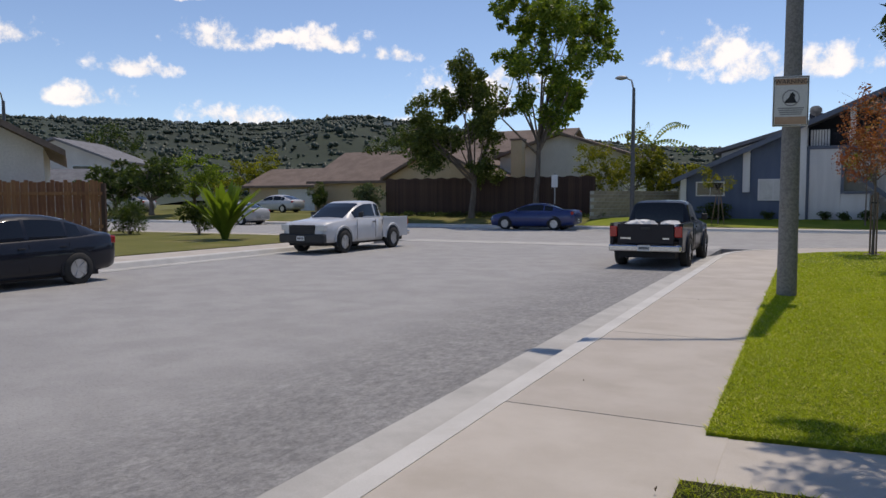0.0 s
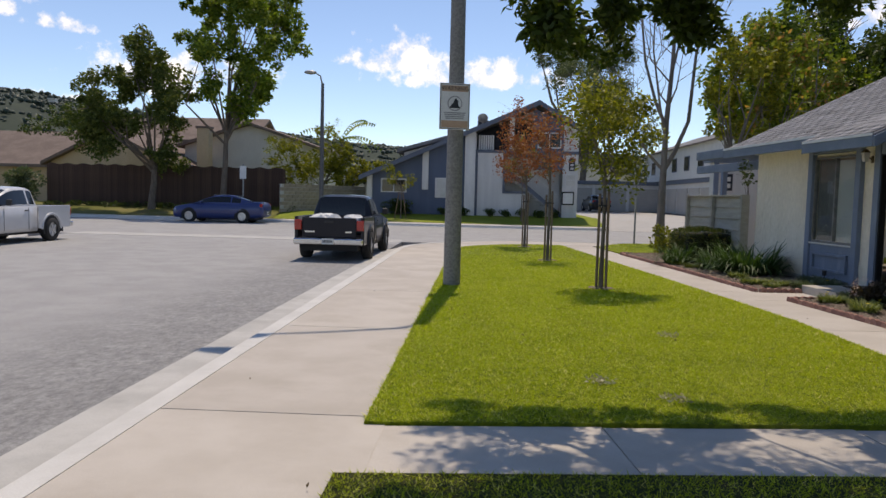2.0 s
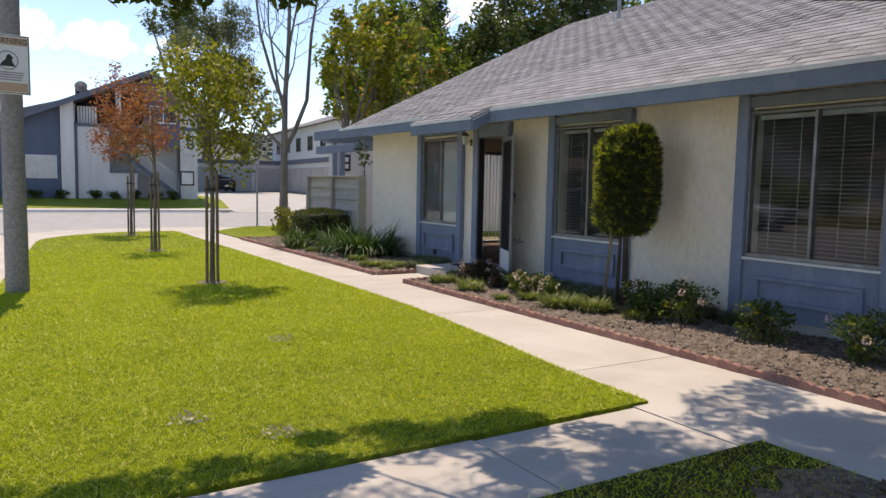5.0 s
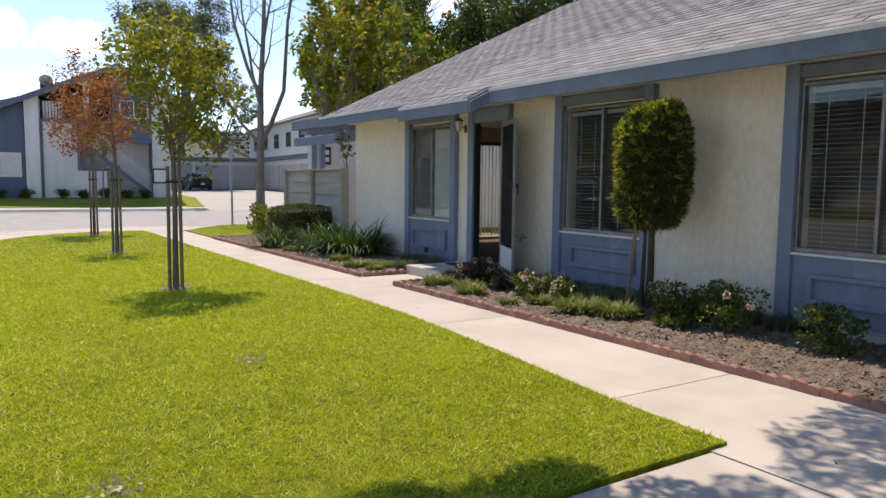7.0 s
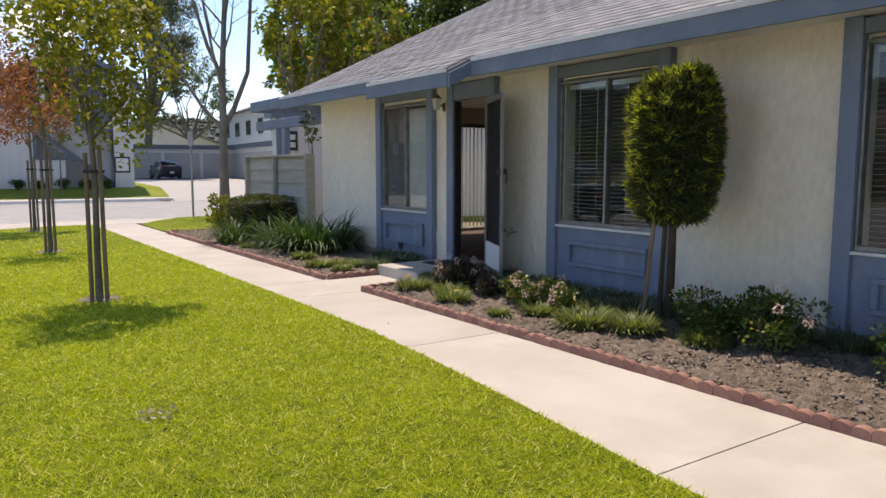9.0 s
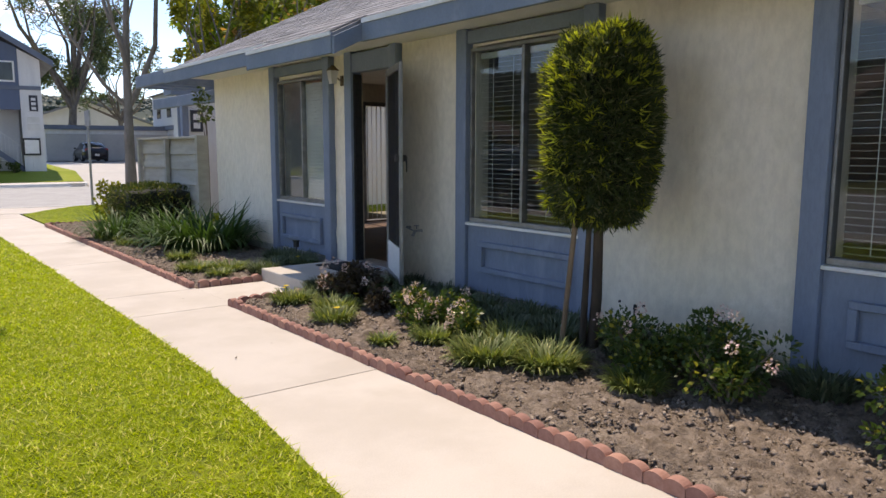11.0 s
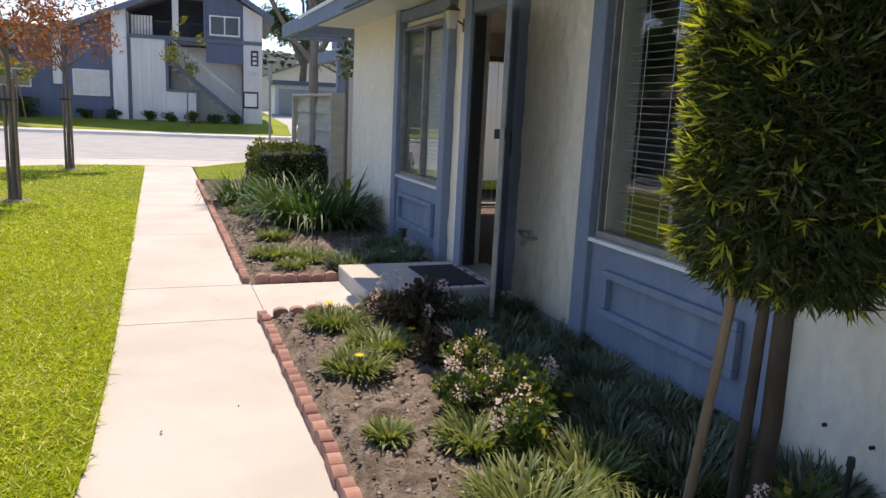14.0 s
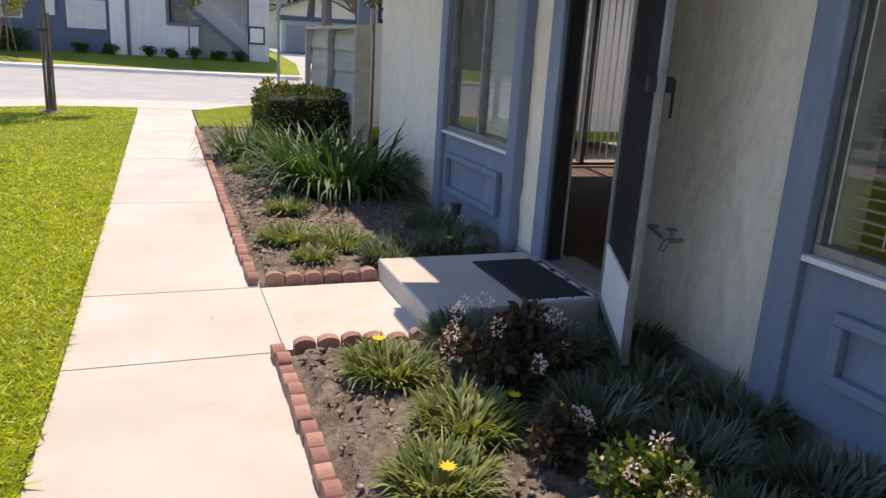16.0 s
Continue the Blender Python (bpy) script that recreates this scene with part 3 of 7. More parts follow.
solid("lawn", slab([(-90, -60), (-15.62, -60), (-15.62, 20.8), (-16.6, 23.1), (-18.9, 24.08), (-90, 24.08)], -.15, .02), M_DRYLAWN, "patchy olive lawn on the corner plot", "lawn", STREET, kind="structure")
# far side: pavement, rising verge, plots
far_walk = thing("pavement_far", "bright concrete pavement on the far side", "pavement", STREET, kind="structure")
for i in range(34):
    part("paving_slab", boxes((6.6 - 3 * i - 2.99, 6.6 - 3 * i, 38.73, 40.1, -.12, .0)), M_CONCRETE, far_walk)


def verge(x0, x1, label, mat, name="lawn"):
    bm = bmesh.new()
    prof = ((40.11, -.15), (40.11, .02), (41.0, .12), (43.0, .38), (60, .45), (150, .5), (150, -.3))
    rows = [[bm.verts.new((x, y, z)) for y, z in prof] for x in (x0, x1)]
    for i in range(len(prof) - 1):
        bm.faces.new((rows[0][i], rows[1][i], rows[1][i + 1], rows[0][i + 1]))
    solid(name, bm, mat, label, "lawn", STREET, kind="structure")


verge(-11.2, 6.75, "bright green verge lawn before the apartments", M_LAWN_FAR)
verge(-130, -11.25, "shaded ivy bank and lawn by the fence", M_DRYLAWN)
verge(19.0, 90, "lawn past the driveway", M_LAWN_FAR)
drive = bmesh.new()
_rows = [[drive.verts.new((x, y, z)) for y, z in ((38.62, -.135), (40.2, .0), (43, .3), (120, .45))] for x in (6.76, 18.99)]
for i in range(3):
    drive.faces.new((_rows[0][i], _rows[1][i], _rows[1][i + 1], _rows[0][i + 1]))
solid("driveway", drive, M_DRIVE, "broad pale concrete driveway to the garages", "driveway", STREET, kind="structure")
# ---- the low house along the path ----
house = thing("house", "single-storey cream stucco house with blue trim", "house", kind="structure")
WX = 7.52             # face of the stucco
Y0, Y1 = -4.0, 16.28  # ends of the front wall
OPEN = [(-1.3, 1.3, .74, 2.3), (5.62, 7.01, .74, 2.29), (8.86, 10.14, .74, 2.29), (11.36, 12.26, .13, 2.30), (12.78, 14.01, .74, 2.27)]


def wall_with_holes(x0, x1, ya, yb, z0, z1, holes):
    rows, y = [], ya
    for a, b, lo, hi in sorted(holes):
        rows.append((x0, x1, y, a, z0, z1))
        if lo > z0 + .001:
            rows.append((x0, x1, a, b, z0, lo))
        rows.append((x0, x1, a, b, hi, z1))
        y = b
    rows.append((x0, x1, y, yb, z0, z1))
    return boxes(*rows)


part("wall", wall_with_holes(WX, WX + .15, Y0, Y1, -.05, 2.62, OPEN), M_STUCCO, house, "cracked weathered cream stucco wall")


def stucco_skin(ya, yb, za, zb, step=.018):
    """Hand-trowelled relief on a stretch of wall: raised ragged ridges a few millimetres deep."""
    ny, nz = int((yb - ya) / step), int((zb - za) / step)
    V = []
    for j in range(nz + 1):
        for i in range(ny + 1):
            y, z = ya + (yb - ya) * i / ny, za + (zb - za) * j / nz
            h = 0.0
            if 0 < i < ny and 0 < j < nz:
                w = noise.noise((y * 3, z * 3, 7)) * .5
                h = .013 * max(0.0, noise.noise((y * 12 + w, z * 7 + w, 1.5)) + .05) ** .7 + .008 * abs(noise.noise((y * 24, z * 14, 4))) + .002 * noise.noise((y * 45, z * 40, 9))
            V.append((WX - .003 - h, y, z))
    F = [(j * (ny + 1) + i, (j + 1) * (ny + 1) + i, (j + 1) * (ny + 1) + i + 1, j * (ny + 1) + i + 1) for j in range(nz) for i in range(ny)]
    part("stucco_coat", np_mesh("stucco", V, F, M_STUCCO, True), None, house, "rough trowelled cream stucco")


for ya, yb in ((1.4, 5.47), (7.13, 8.73), (10.27, 11.30), (12.25, 12.65), (14.15, 16.28)):
    stucco_skin(ya, yb, .101, 2.44)
part("foundation", boxes((WX - .015, WX - .001, Y0, 11.38, -.1, .10), (WX - .015, WX - .001, 12.3, Y1, -.1, .10)), M_KERB, house, "grey concrete foot of the wall")
gable = bmesh.new()
# gable end with the patio door
for r in ((7.672, 8.7, 15.91, 16.06, -.05, 2.62), (11.3, 17.5, 15.91, 16.06, -.05, 2.62), (8.7, 11.3, 15.91, 16.06, 2.2, 2.62)):
    add_box(gable, *r)
_v = [gable.verts.new(p) for p in ((7.52, 15.95, 2.63), (13, 15.95, 5.2), (18.4, 15.95, 2.63), (7.52, 16.05, 2.63), (13, 16.05, 5.2), (18.4, 16.05, 2.63))]
for f in ((0, 2, 1), (3, 4, 5), (0, 1, 4, 3), (1, 2, 5, 4), (0, 3, 5, 2)):
    gable.faces.new([_v[i] for i in f])
part("wall", gable, M_STUCCO, house, "gable end wall")
part("wall", boxes((17.4, 17.55, Y0, 15.9, -.05, 2.62), (WX + .16, 17.4, Y0, Y0 + .15, -.05, 2.62)), M_STUCCO, house)
part("ceiling", boxes((WX + .16, 17.39, Y0 + .16, 15.9, 2.5, 2.58)), M_WHITE, house)
part("interior_floor", boxes((WX + .16, 17.39, Y0 + .16, 15.9, -.05, .12)), surface("brown_floor", (.10, .055, .035), (.15, .085, .055), 3, .7, .1, 60), house, "dark reddish-brown floor")
M_INNER = surface("inner_wall", (.34, .31, .27), (.38, .35, .31), 1, .9, .1, 30)
part("partition", boxes((11.4, 11.5, Y0 + .16, 15.9, .12, 2.5), (WX + .16, 11.4, 10.75, 10.85, .12, 2.5), (WX + .16, 11.4, 7.7, 7.8, .12, 2.5)), M_INNER, house, "plain interior walls")
part("threshold", boxes((7.44, 7.70, 11.36, 12.16, .121, .15), bevel=.006), M_ALU, house, "scuffed pale metal door sill")

# roof
EX, EZ, SL = 6.85, 2.55, .48
RX = 13.0
def roof_z(x):
    return EZ + (x - EX) * SL


bm = bmesh.new()
pts = [(EX, roof_z(EX)), (RX, roof_z(RX)), (2 * RX - EX, roof_z(EX))]
rows = [[bm.verts.new((x, y, z - o)) for x, z in pts for o in (0, .10)] for y in (Y0 - .4, 16.42)]
a, b = rows
for f in ((a[0], a[2], b[2], b[0]), (a[2], a[4], b[4], b[2]), (a[1], b[1], b[3], a[3]), (a[3], b[3], b[5], a[5]), (a[0], b[0], b[1], a[1]), (a[4], a[5], b[5], b[4]), (a[0], a[1], a[3], a[2]), (a[2], a[3], a[5], a[4]), (b[0], b[2], b[3], b[1]), (b[2], b[4], b[5], b[3])):
    bm.faces.new(f)
roof = part("roof", bm, M_ROOFGREY, house, "low-pitched grey shingle roof")
OX, OY0, OY1 = 6.55, 10.95, 12.75    # the roof's extension over the porch
bm = bmesh.new()
q = [(x, y, roof_z(x) - o + .012) for x in (OX, EX + .3) for y in (OY0, OY1) for o in (0, .09)]
v = [bm.verts.new(p) for p in q]
for f in ((0, 4, 6, 2), (1, 3, 7, 5), (0, 2, 3, 1), (4, 5, 7, 6), (0, 1, 5, 4), (2, 6, 7, 3)):
    bm.faces.new([v[i] for i in f])
part("porch_roof", bm, M_ROOFGREY, house, "short roof extension over the front door")
part("fascia", boxes((EX - .03, EX + .015, Y0 - .4, OY0 - .002, EZ - .19, EZ - .03), (EX - .03, EX + .015, OY1 + .002, 16.44, EZ - .19, EZ - .03)), M_BLUEDARK, house, "faded blue fascia board")
part("fascia", boxes((OX - .03, OX + .015, OY0, OY1, roof_z(OX) - .17, roof_z(OX) - .012)), M_BLUEDARK, house, "faded blue fascia of the porch")


def rake(y, x0, x1, drop, name="rake_board"):
    bm = bmesh.new()
    v = [bm.verts.new((x, yy, roof_z(x) - o)) for x in (x0, x1) for yy in (y, y + .04) for o in (.02, drop)]
    for f in ((0, 4, 6, 2), (1, 3, 7, 5), (0, 2, 3, 1), (4, 5, 7, 6), (0, 1, 5, 4), (2, 6, 7, 3)):
        bm.faces.new([v[i] for i in f])
    part(name, bm, M_BLUEDARK, house)


rake(OY0 - .042, OX - .02, EX + .62, .17)
rake(OY1 + .002, OX - .02, EX + .1, .17)
rake(16.422, EX - .02, RX, .2)
part("soffit", boxes((EX + .02, WX - .002, Y0, 16.3, 2.44, 2.46)), M_WHITE, house, "pale painted soffit")
part("drip_edge", boxes((EX - .045, EX - .031, Y0 - .4, OY0 - .05, EZ - .035, EZ + .006), (EX - .045, EX - .031, OY1 + .05, 16.44, EZ - .035, EZ + .006), (OX - .045, OX - .031, OY0, OY1, roof_z(OX) - .02, roof_z(OX) + .014)), M_WHITE, house, "pale metal drip edge")
part("vent_pipe", rods(((11.9, 13.6, 4.9), (11.9, 13.6, 5.35), .04), ((12.4, 11.2, 5.1), (12.4, 11.2, 5.45), .07)), M_STEEL, house, "grey roof vent pipe")


def sheet(*points):
    bm = bmesh.new()
    bm.faces.new([bm.verts.new(p) for p in points])
    return bm


def trimmed_window(y0, y1, w0, w1, wz0, wz1, mull, panel, mode):
    """Blue posts and head round a sliding window with a panelled blue apron below."""
    for a, b in ((y0, y0 + .14), (y1 - .14, y1)):
        part("trim_post", boxes((WX - .09, WX - .002, a, b, .06, 2.44), bevel=.008), M_BLUE, house, "blue wooden post")
    part("trim_head", boxes((WX - .075, WX - .003, y0 + .142, y1 - .142, 2.31, 2.42), bevel=.006), M_BLUEDARK, house, "blue wooden head board")
    part("apron", boxes((WX - .05, WX - .003, y0 + .142, y1 - .142, .12, .735)), M_BLUE, house, "blue painted panel under the window")
    p0, p1, z0, z1 = panel
    part("panel_frame", boxes((WX - .095, WX - .052, p0, p1, z1 - .045, z1), (WX - .095, WX - .052, p0, p1, z0, z0 + .045), (WX - .095, WX - .052, p0, p0 + .05, z0 + .046, z1 - .046), (WX - .095, WX - .052, p1 - .05, p1, z0 + .046, z1 - .046), bevel=.005), M_BLUE, house, "raised blue moulding")
    win = part("window", boxes((WX - .045, WX + .03, w0, w1, wz0 - .03, wz0 + .012), (WX - .045, WX + .03, w0, w1, wz1 - .03, wz1), (WX - .045, WX + .03, w0, w0 + .022, wz0 + .013, wz1 - .031), (WX - .045, WX + .03, w1 - .022, w1, wz0 + .013, wz1 - .031), (WX - .035, WX + .03, mull - .016, mull + .016, wz0 + .013, wz1 - .031), bevel=.004), M_ALU, house, "aluminium sliding window with blinds")
    part("window_sill", boxes((WX - .085, WX - .001, w0 - .02, w1 + .02, wz0 - .055, wz0 - .031), bevel=.004), M_WHITE, win, "pale narrow sill")
    for a, b, o in ((w0 + .031, mull - .023, 0), (mull + .023, w1 - .031, -.014)):
        g = part("pane", sheet((WX + .004 + o, b, wz0 + .013), (WX + .004 + o, a, wz0 + .013), (WX + .004 + o, a, wz1 - .031), (WX + .004 + o, b, wz1 - .031)), M_GLASS, win, "reflective window glass")
        g.visible_shadow = False
    slats = bmesh.new()
    n = int((wz1 - wz0 - .08) / .042)
    if mode == "blind":
        for i in range(n):
            z = wz0 + .03 + i * .042
            add_box(slats, WX + .067, WX + .093, w0 + .035, w1 - .035, -.001, .001, m=Matrix.Translation((0, 0, z)) @ Matrix.Translation((WX + .08, 0, 0)) @ Matrix.Rotation(radians(-9), 4, "Y") @ Matrix.Translation((-WX - .08, 0, 0)))
        for y in (w0 + .2, (w0 + mull) / 2 + .12, mull + .2, w1 - .2):
            add_box(slats, WX + .055, WX + .057, y, y + .006, wz0 + .03, wz1 - .06)
        add_box(slats, WX + .05, WX + .1, w0 + .035, w1 - .035, wz1 - .085, wz1 - .04)
        part("blind", slats, M_BLIND, win, "half-open pale horizontal blinds")
    else:
        for i in range(n):
            z = wz0 + .03 + i * .042
            add_box(slats, WX + .03, WX + .036, w0 + .035, mull + .02, z, z + .039)
        part("blind", slats, M_BLIND, win, "closed white blinds on one half")
        part("insect_screen", boxes((WX + .035, WX + .038, mull + .01, w1 - .033, wz0 + .014, wz1 - .034)), M_SCREENMESH, win, "grey insect screen")
    return win


M_SCREENMESH = surface("insect_screen", (.16, .16, .155), (.2, .2, .195), 10, .8, .1, 200)
trimmed_window(12.62, 14.18, 12.76, 14.03, .77, 2.25, 13.40, (12.87, 13.92, .25, .57), "half")
trimmed_window(8.70, 10.32, 8.86, 10.17, .77, 2.27, 9.52, (8.92, 9.99, .31, .58), "blind")
trimmed_window(5.44, 7.165, 5.60, 7.02, .77, 2.27, 6.31, (5.72, 6.86, .29, .56), "blind")
trimmed_window(-1.45, 1.45, -1.29, 1.29, .77, 2.27, 0.0, (-1.1, 1.1, .29, .56), "blind")

# front door: blue frame, door standing open inwards, screen door folded back against the wall
door = thing("door_1", "open front door with a dark screen door folded back", "door", kind="structure")
part("door_frame", boxes((WX - .09, WX + .045, 12.13, 12.27, .13, 2.44), (WX - .09, WX + .045, 11.27, 11.40, .13, 2.44), (WX - .075, WX + .045, 11.402, 12.128, 2.22, 2.42), bevel=.006), M_BLUE, door, "blue door frame")
part("jamb", boxes((WX - .04, WX + .04, 12.108, 12.129, .151, 2.2), (WX - .04, WX + .04, 11.402, 11.42, .151, 2.2)), M_SCREEN, door, "dark inner jamb")
leaf = part("door_leaf", boxes((WX + .152, WX + .98, 11.355, 11.395, .14, 2.18), bevel=.004), M_WHITE, door, "white door standing open inside")
part("door_handle", rods(((WX + .9, 11.395, 1.05), (WX + .9, 11.44, 1.05), .012), ((WX + .9, 11.44, 1.05), (WX + .9, 11.47, 1.05), .03)), M_DARK, leaf, "dark knob")
part("weather_strip", boxes((WX - .06, WX - .045, 12.108, 12.128, .151, 2.2)), M_DARK, door, "black weather strip")
part("strike_plate", boxes((WX - .05, WX - .041, 12.10, 12.125, .98, 1.08), (WX - .05, WX - .041, 12.10, 12.125, 1.16, 1.22)), M_DARK, door)
M_LATCH = surface("black_latch_enamel", (.012, .012, .013), (.02, .02, .02), 30, .6, .1, 120)
sd = part("screen_door", boxes((0, .86, -.016, .016, 0, .04), (0, .86, -.016, .016, 1.97, 2.03), (0, .05, -.016, .016, .041, 1.969), (.81, .86, -.016, .016, .041, 1.969), bevel=.004), M_ALU, door, "aluminium framed screen door, folded back", m=pose(WX - .112, 11.385, .14, 0, 0, 244.3))
part("mesh_screen", boxes((.051, .809, -.001, .001, .33, 1.968)), M_MESH, sd, "dark tight screen mesh")
part("kick_plate", boxes((.051, .809, -.01, .01, .041, .325)), M_WHITE, sd, "pale kick plate")
part("handle", boxes((.79, .84, -.05, .05, 1.14, 1.20), (.80, .814, .051, .063, 1.04, 1.19), bevel=.005), M_LATCH, sd, "black latch and lever")

# patio door with hanging slats at the gable end
pd = thing("door_2", "glazed patio door with hanging vertical blinds", "door", kind="structure")
part("door_frame", boxes((8.7, 8.76, 15.93, 16.03, .12, 2.2), (11.24, 11.3, 15.93, 16.03, .12, 2.2), (9.97, 10.03, 15.93, 16.03, .12, 2.13), (8.76, 11.24, 15.93, 16.03, 2.131, 2.2), (8.76, 11.24, 15.93, 16.03, .121, .16)), M_ALU, pd)
g = part("pane", sheet((8.76, 15.97, .16), (11.24, 15.97, .16), (11.24, 15.97, 2.13), (8.76, 15.97, 2.13)), M_GLASS, pd)
g.visible_shadow = False
sl = to_mesh("slat", boxes((-.04, .04, -.001, .001, .2, 2.12)), M_BLIND)
for i in range(27):
    part("slat", sl, None, pd, m=pose(8.8 + i * .093, 15.86, 0, 0, 0, 62 + (i * 37 % 11)))
# ---- vehicles ----
def loft_body(stations, material_smooth=True):
    """Body shell from stations (y, half width, bottom, belt, top)."""
    bm = bmesh.new()
    rows = []
    for y, w, z0, zb, zt in stations:
        zm = z0 + (zb - z0) * .55
        half = [(w * .5, z0), (w * .93, z0 + .02), (w * .985, z0 + .16), (w, zm), (w * .985, zb), (w * .88, zt - .02), (w * .6, zt), (w * .2, zt + .012)]
        rows.append([bm.verts.new((x, y, z)) for x, z in half] + [bm.verts.new((-x, y, z)) for x, z in reversed(half)])
    n = len(rows[0])
    for r, s in zip(rows, rows[1:]):
        for i in range(n):
            bm.faces.new((r[i], r[(i + 1) % n], s[(i + 1) % n], s[i]))
    bm.faces.new(rows[0][::-1])
    bm.faces.new(rows[-1])
    bmesh.ops.recalc_face_normals(bm, faces=bm.faces)
    return bm


def prism(lower, upper, z0, z1):
    """A frustum between two rings of (x, y)."""
    bm = bmesh.new()
    a = [bm.verts.new((x, y, z0)) for x, y in lower]
    b = [bm.verts.new((x, y, z1)) for x, y in upper]
    n = len(a)
    for i in range(n):
        bm.faces.new((a[i], a[(i + 1) % n], b[(i + 1) % n], b[i]))
    bm.faces.new(b)
    bm.faces.new(a[::-1])
    return bm


def wheel_mesh(r=.33, w=.22):
    tyre = bmesh.new()
    prof = [(-w / 2, r * .62), (-w / 2, r * .93), (-w * .36, r), (w * .36, r), (w / 2, r * .93), (w / 2, r * .62)]
    n = 28
    rows = [[tyre.verts.new((x, q * math.cos(2 * math.pi * i / n), q * math.sin(2 * math.pi * i / n))) for x, q in prof] for i in range(n)]
    for i in range(n):
        a, b = rows[i], rows[(i + 1) % n]
        for k in range(len(prof) - 1):
            tyre.faces.new((a[k], b[k], b[k + 1], a[k + 1]))
    rim = bmesh.new()
    for s in (-1, 1):
        add_rod(rim, (s * w * .36, 0, 0), (s * w * .30, 0, 0), r * .64, r * .60, 24)
        for i in range(5):
            a = 2 * math.pi * i / 5
            d, e = Vector((0, math.cos(a), math.sin(a))), Vector((0, -math.sin(a), math.cos(a)))
            q = [d * r * .12 + e * r * .09, d * r * .6 + e * r * .12, d * r * .6 - e * r * .12, d * r * .12 - e * r * .09]
            o = Vector((s * w * .44, 0, 0))
            f = [rim.verts.new(p + o) for p in q]
            rim.faces.new(f if s > 0 else f[::-1])
            for i0 in range(4):
                i1 = (i0 + 1) % 4
                g = [f[i0], f[i1], rim.verts.new(q[i1] + o * .82), rim.verts.new(q[i0] + o * .82)]
                rim.faces.new(g)
        add_rod(rim, (s * w * .36, 0, 0), (s * w * .47, 0, 0), r * .17, r * .14, 14)
    return to_mesh("tyre", tyre, M_TYRE, True), to_mesh("rim", rim, M_RIM)


TYRE, RIM = wheel_mesh()
TYRE_L, RIM_L = wheel_mesh(.37, .25)


def wheels(parent, w, ys, big=False):
    r = .37 if big else .32
    for y in ys:
        for s in (-1, 1):
            wh = part("wheel", TYRE_L if big else TYRE, None, parent, "black tyre on a silver alloy rim", m=pose(s * (w - .072), y, r))
            part("rim", RIM_L if big else RIM, None, wh)
            ring = [(y + r * 1.22 * math.cos(q), r + .01 + r * 1.22 * math.sin(q)) for q in np.linspace(radians(-18), radians(198), 22)]
            arch = slab(ring, 0, .165)
            bmesh.ops.transform(arch, matrix=Matrix(((0, 0, s, s * (w - .161)), (1, 0, 0, 0), (0, 1, 0, 0), (0, 0, 0, 1))), verts=arch.verts)
            part("wheel_arch", arch, M_DARK, parent)


def cabin(parent, belt, roofline, rows, sides, front, back, paint_mat):
    """Cab over the belt line: roofline is (y, z) from front to back, rows are (share of the height, half width).
    sides: (y, y) stretches of side glass; front and back: where windscreen and rear window end."""
    ys = sorted({round(y, 3) for y, _ in roofline} | {round(v, 3) for p in sides for v in p} | {front, back} | {round(v, 3) for v in np.linspace(roofline[-1][0], roofline[0][0], 26)})
    top = np.interp(ys, [y for y, _ in reversed(roofline)], [z for _, z in reversed(roofline)])
    skin, panes = bmesh.new(), {}
    grid = [[(w, y, belt + (z - belt) * f) for f, w in rows] + [(0.0, y, belt + (z - belt) * 1.015)] for y, z in zip(ys, top)]
    n = len(rows)

    def face(bm, quad, s):
        pts = [Vector((s * x, y, z)) for x, y, z in quad]
        if (pts[0] - pts[2]).length < 1e-4:
            return
        bm.faces.new([bm.verts.new(p) for p in (pts if s < 0 else pts[::-1])])

    for i in range(len(ys) - 1):
        mid = (ys[i] + ys[i + 1]) / 2
        for k in range(n):
            quad = (grid[i][k], grid[i + 1][k], grid[i + 1][k + 1], grid[i][k + 1])
            for s in (-1, 1):
                key = None
                if k == 1:
                    key = next((("side_window", j, s) for j, p in enumerate(sides) if p[0] < mid < p[1]), None)
                elif k >= 3 and mid > front:
                    key = ("windscreen", 0, 0)
                elif k >= 3 and mid < back:
                    key = ("rear_window", 0, 0)
                face(skin if key is None else panes.setdefault(key, bmesh.new()), quad, s)
    for bm, name, mat in [(skin, "cab", paint_mat)] + [(bm, key[0], M_CARGLASS) for key, bm in panes.items()]:
        bmesh.ops.remove_doubles(bm, verts=bm.verts, dist=.0005)
        bmesh.ops.recalc_face_normals(bm, faces=bm.faces)
        part(name, bm, mat, parent, "dark reflective glass" if name != "cab" else "", smooth=True)


def plate(parent, y, z, face, label="white number plate with dark bars"):
    p = part("number_plate", boxes((-.15, .15, min(y, y + face * .012), max(y, y + face * .012), z, z + .15), bevel=.004), M_WHITE, parent, label)
    q = y + face * .0125
    part("plate_marks", boxes(*[(-.12 + .036 * i, -.096 + .036 * i, min(q, q + face * .002), max(q, q + face * .002), z + .045, z + .105) for i in range(7)]), M_BLACKPLASTIC, p)


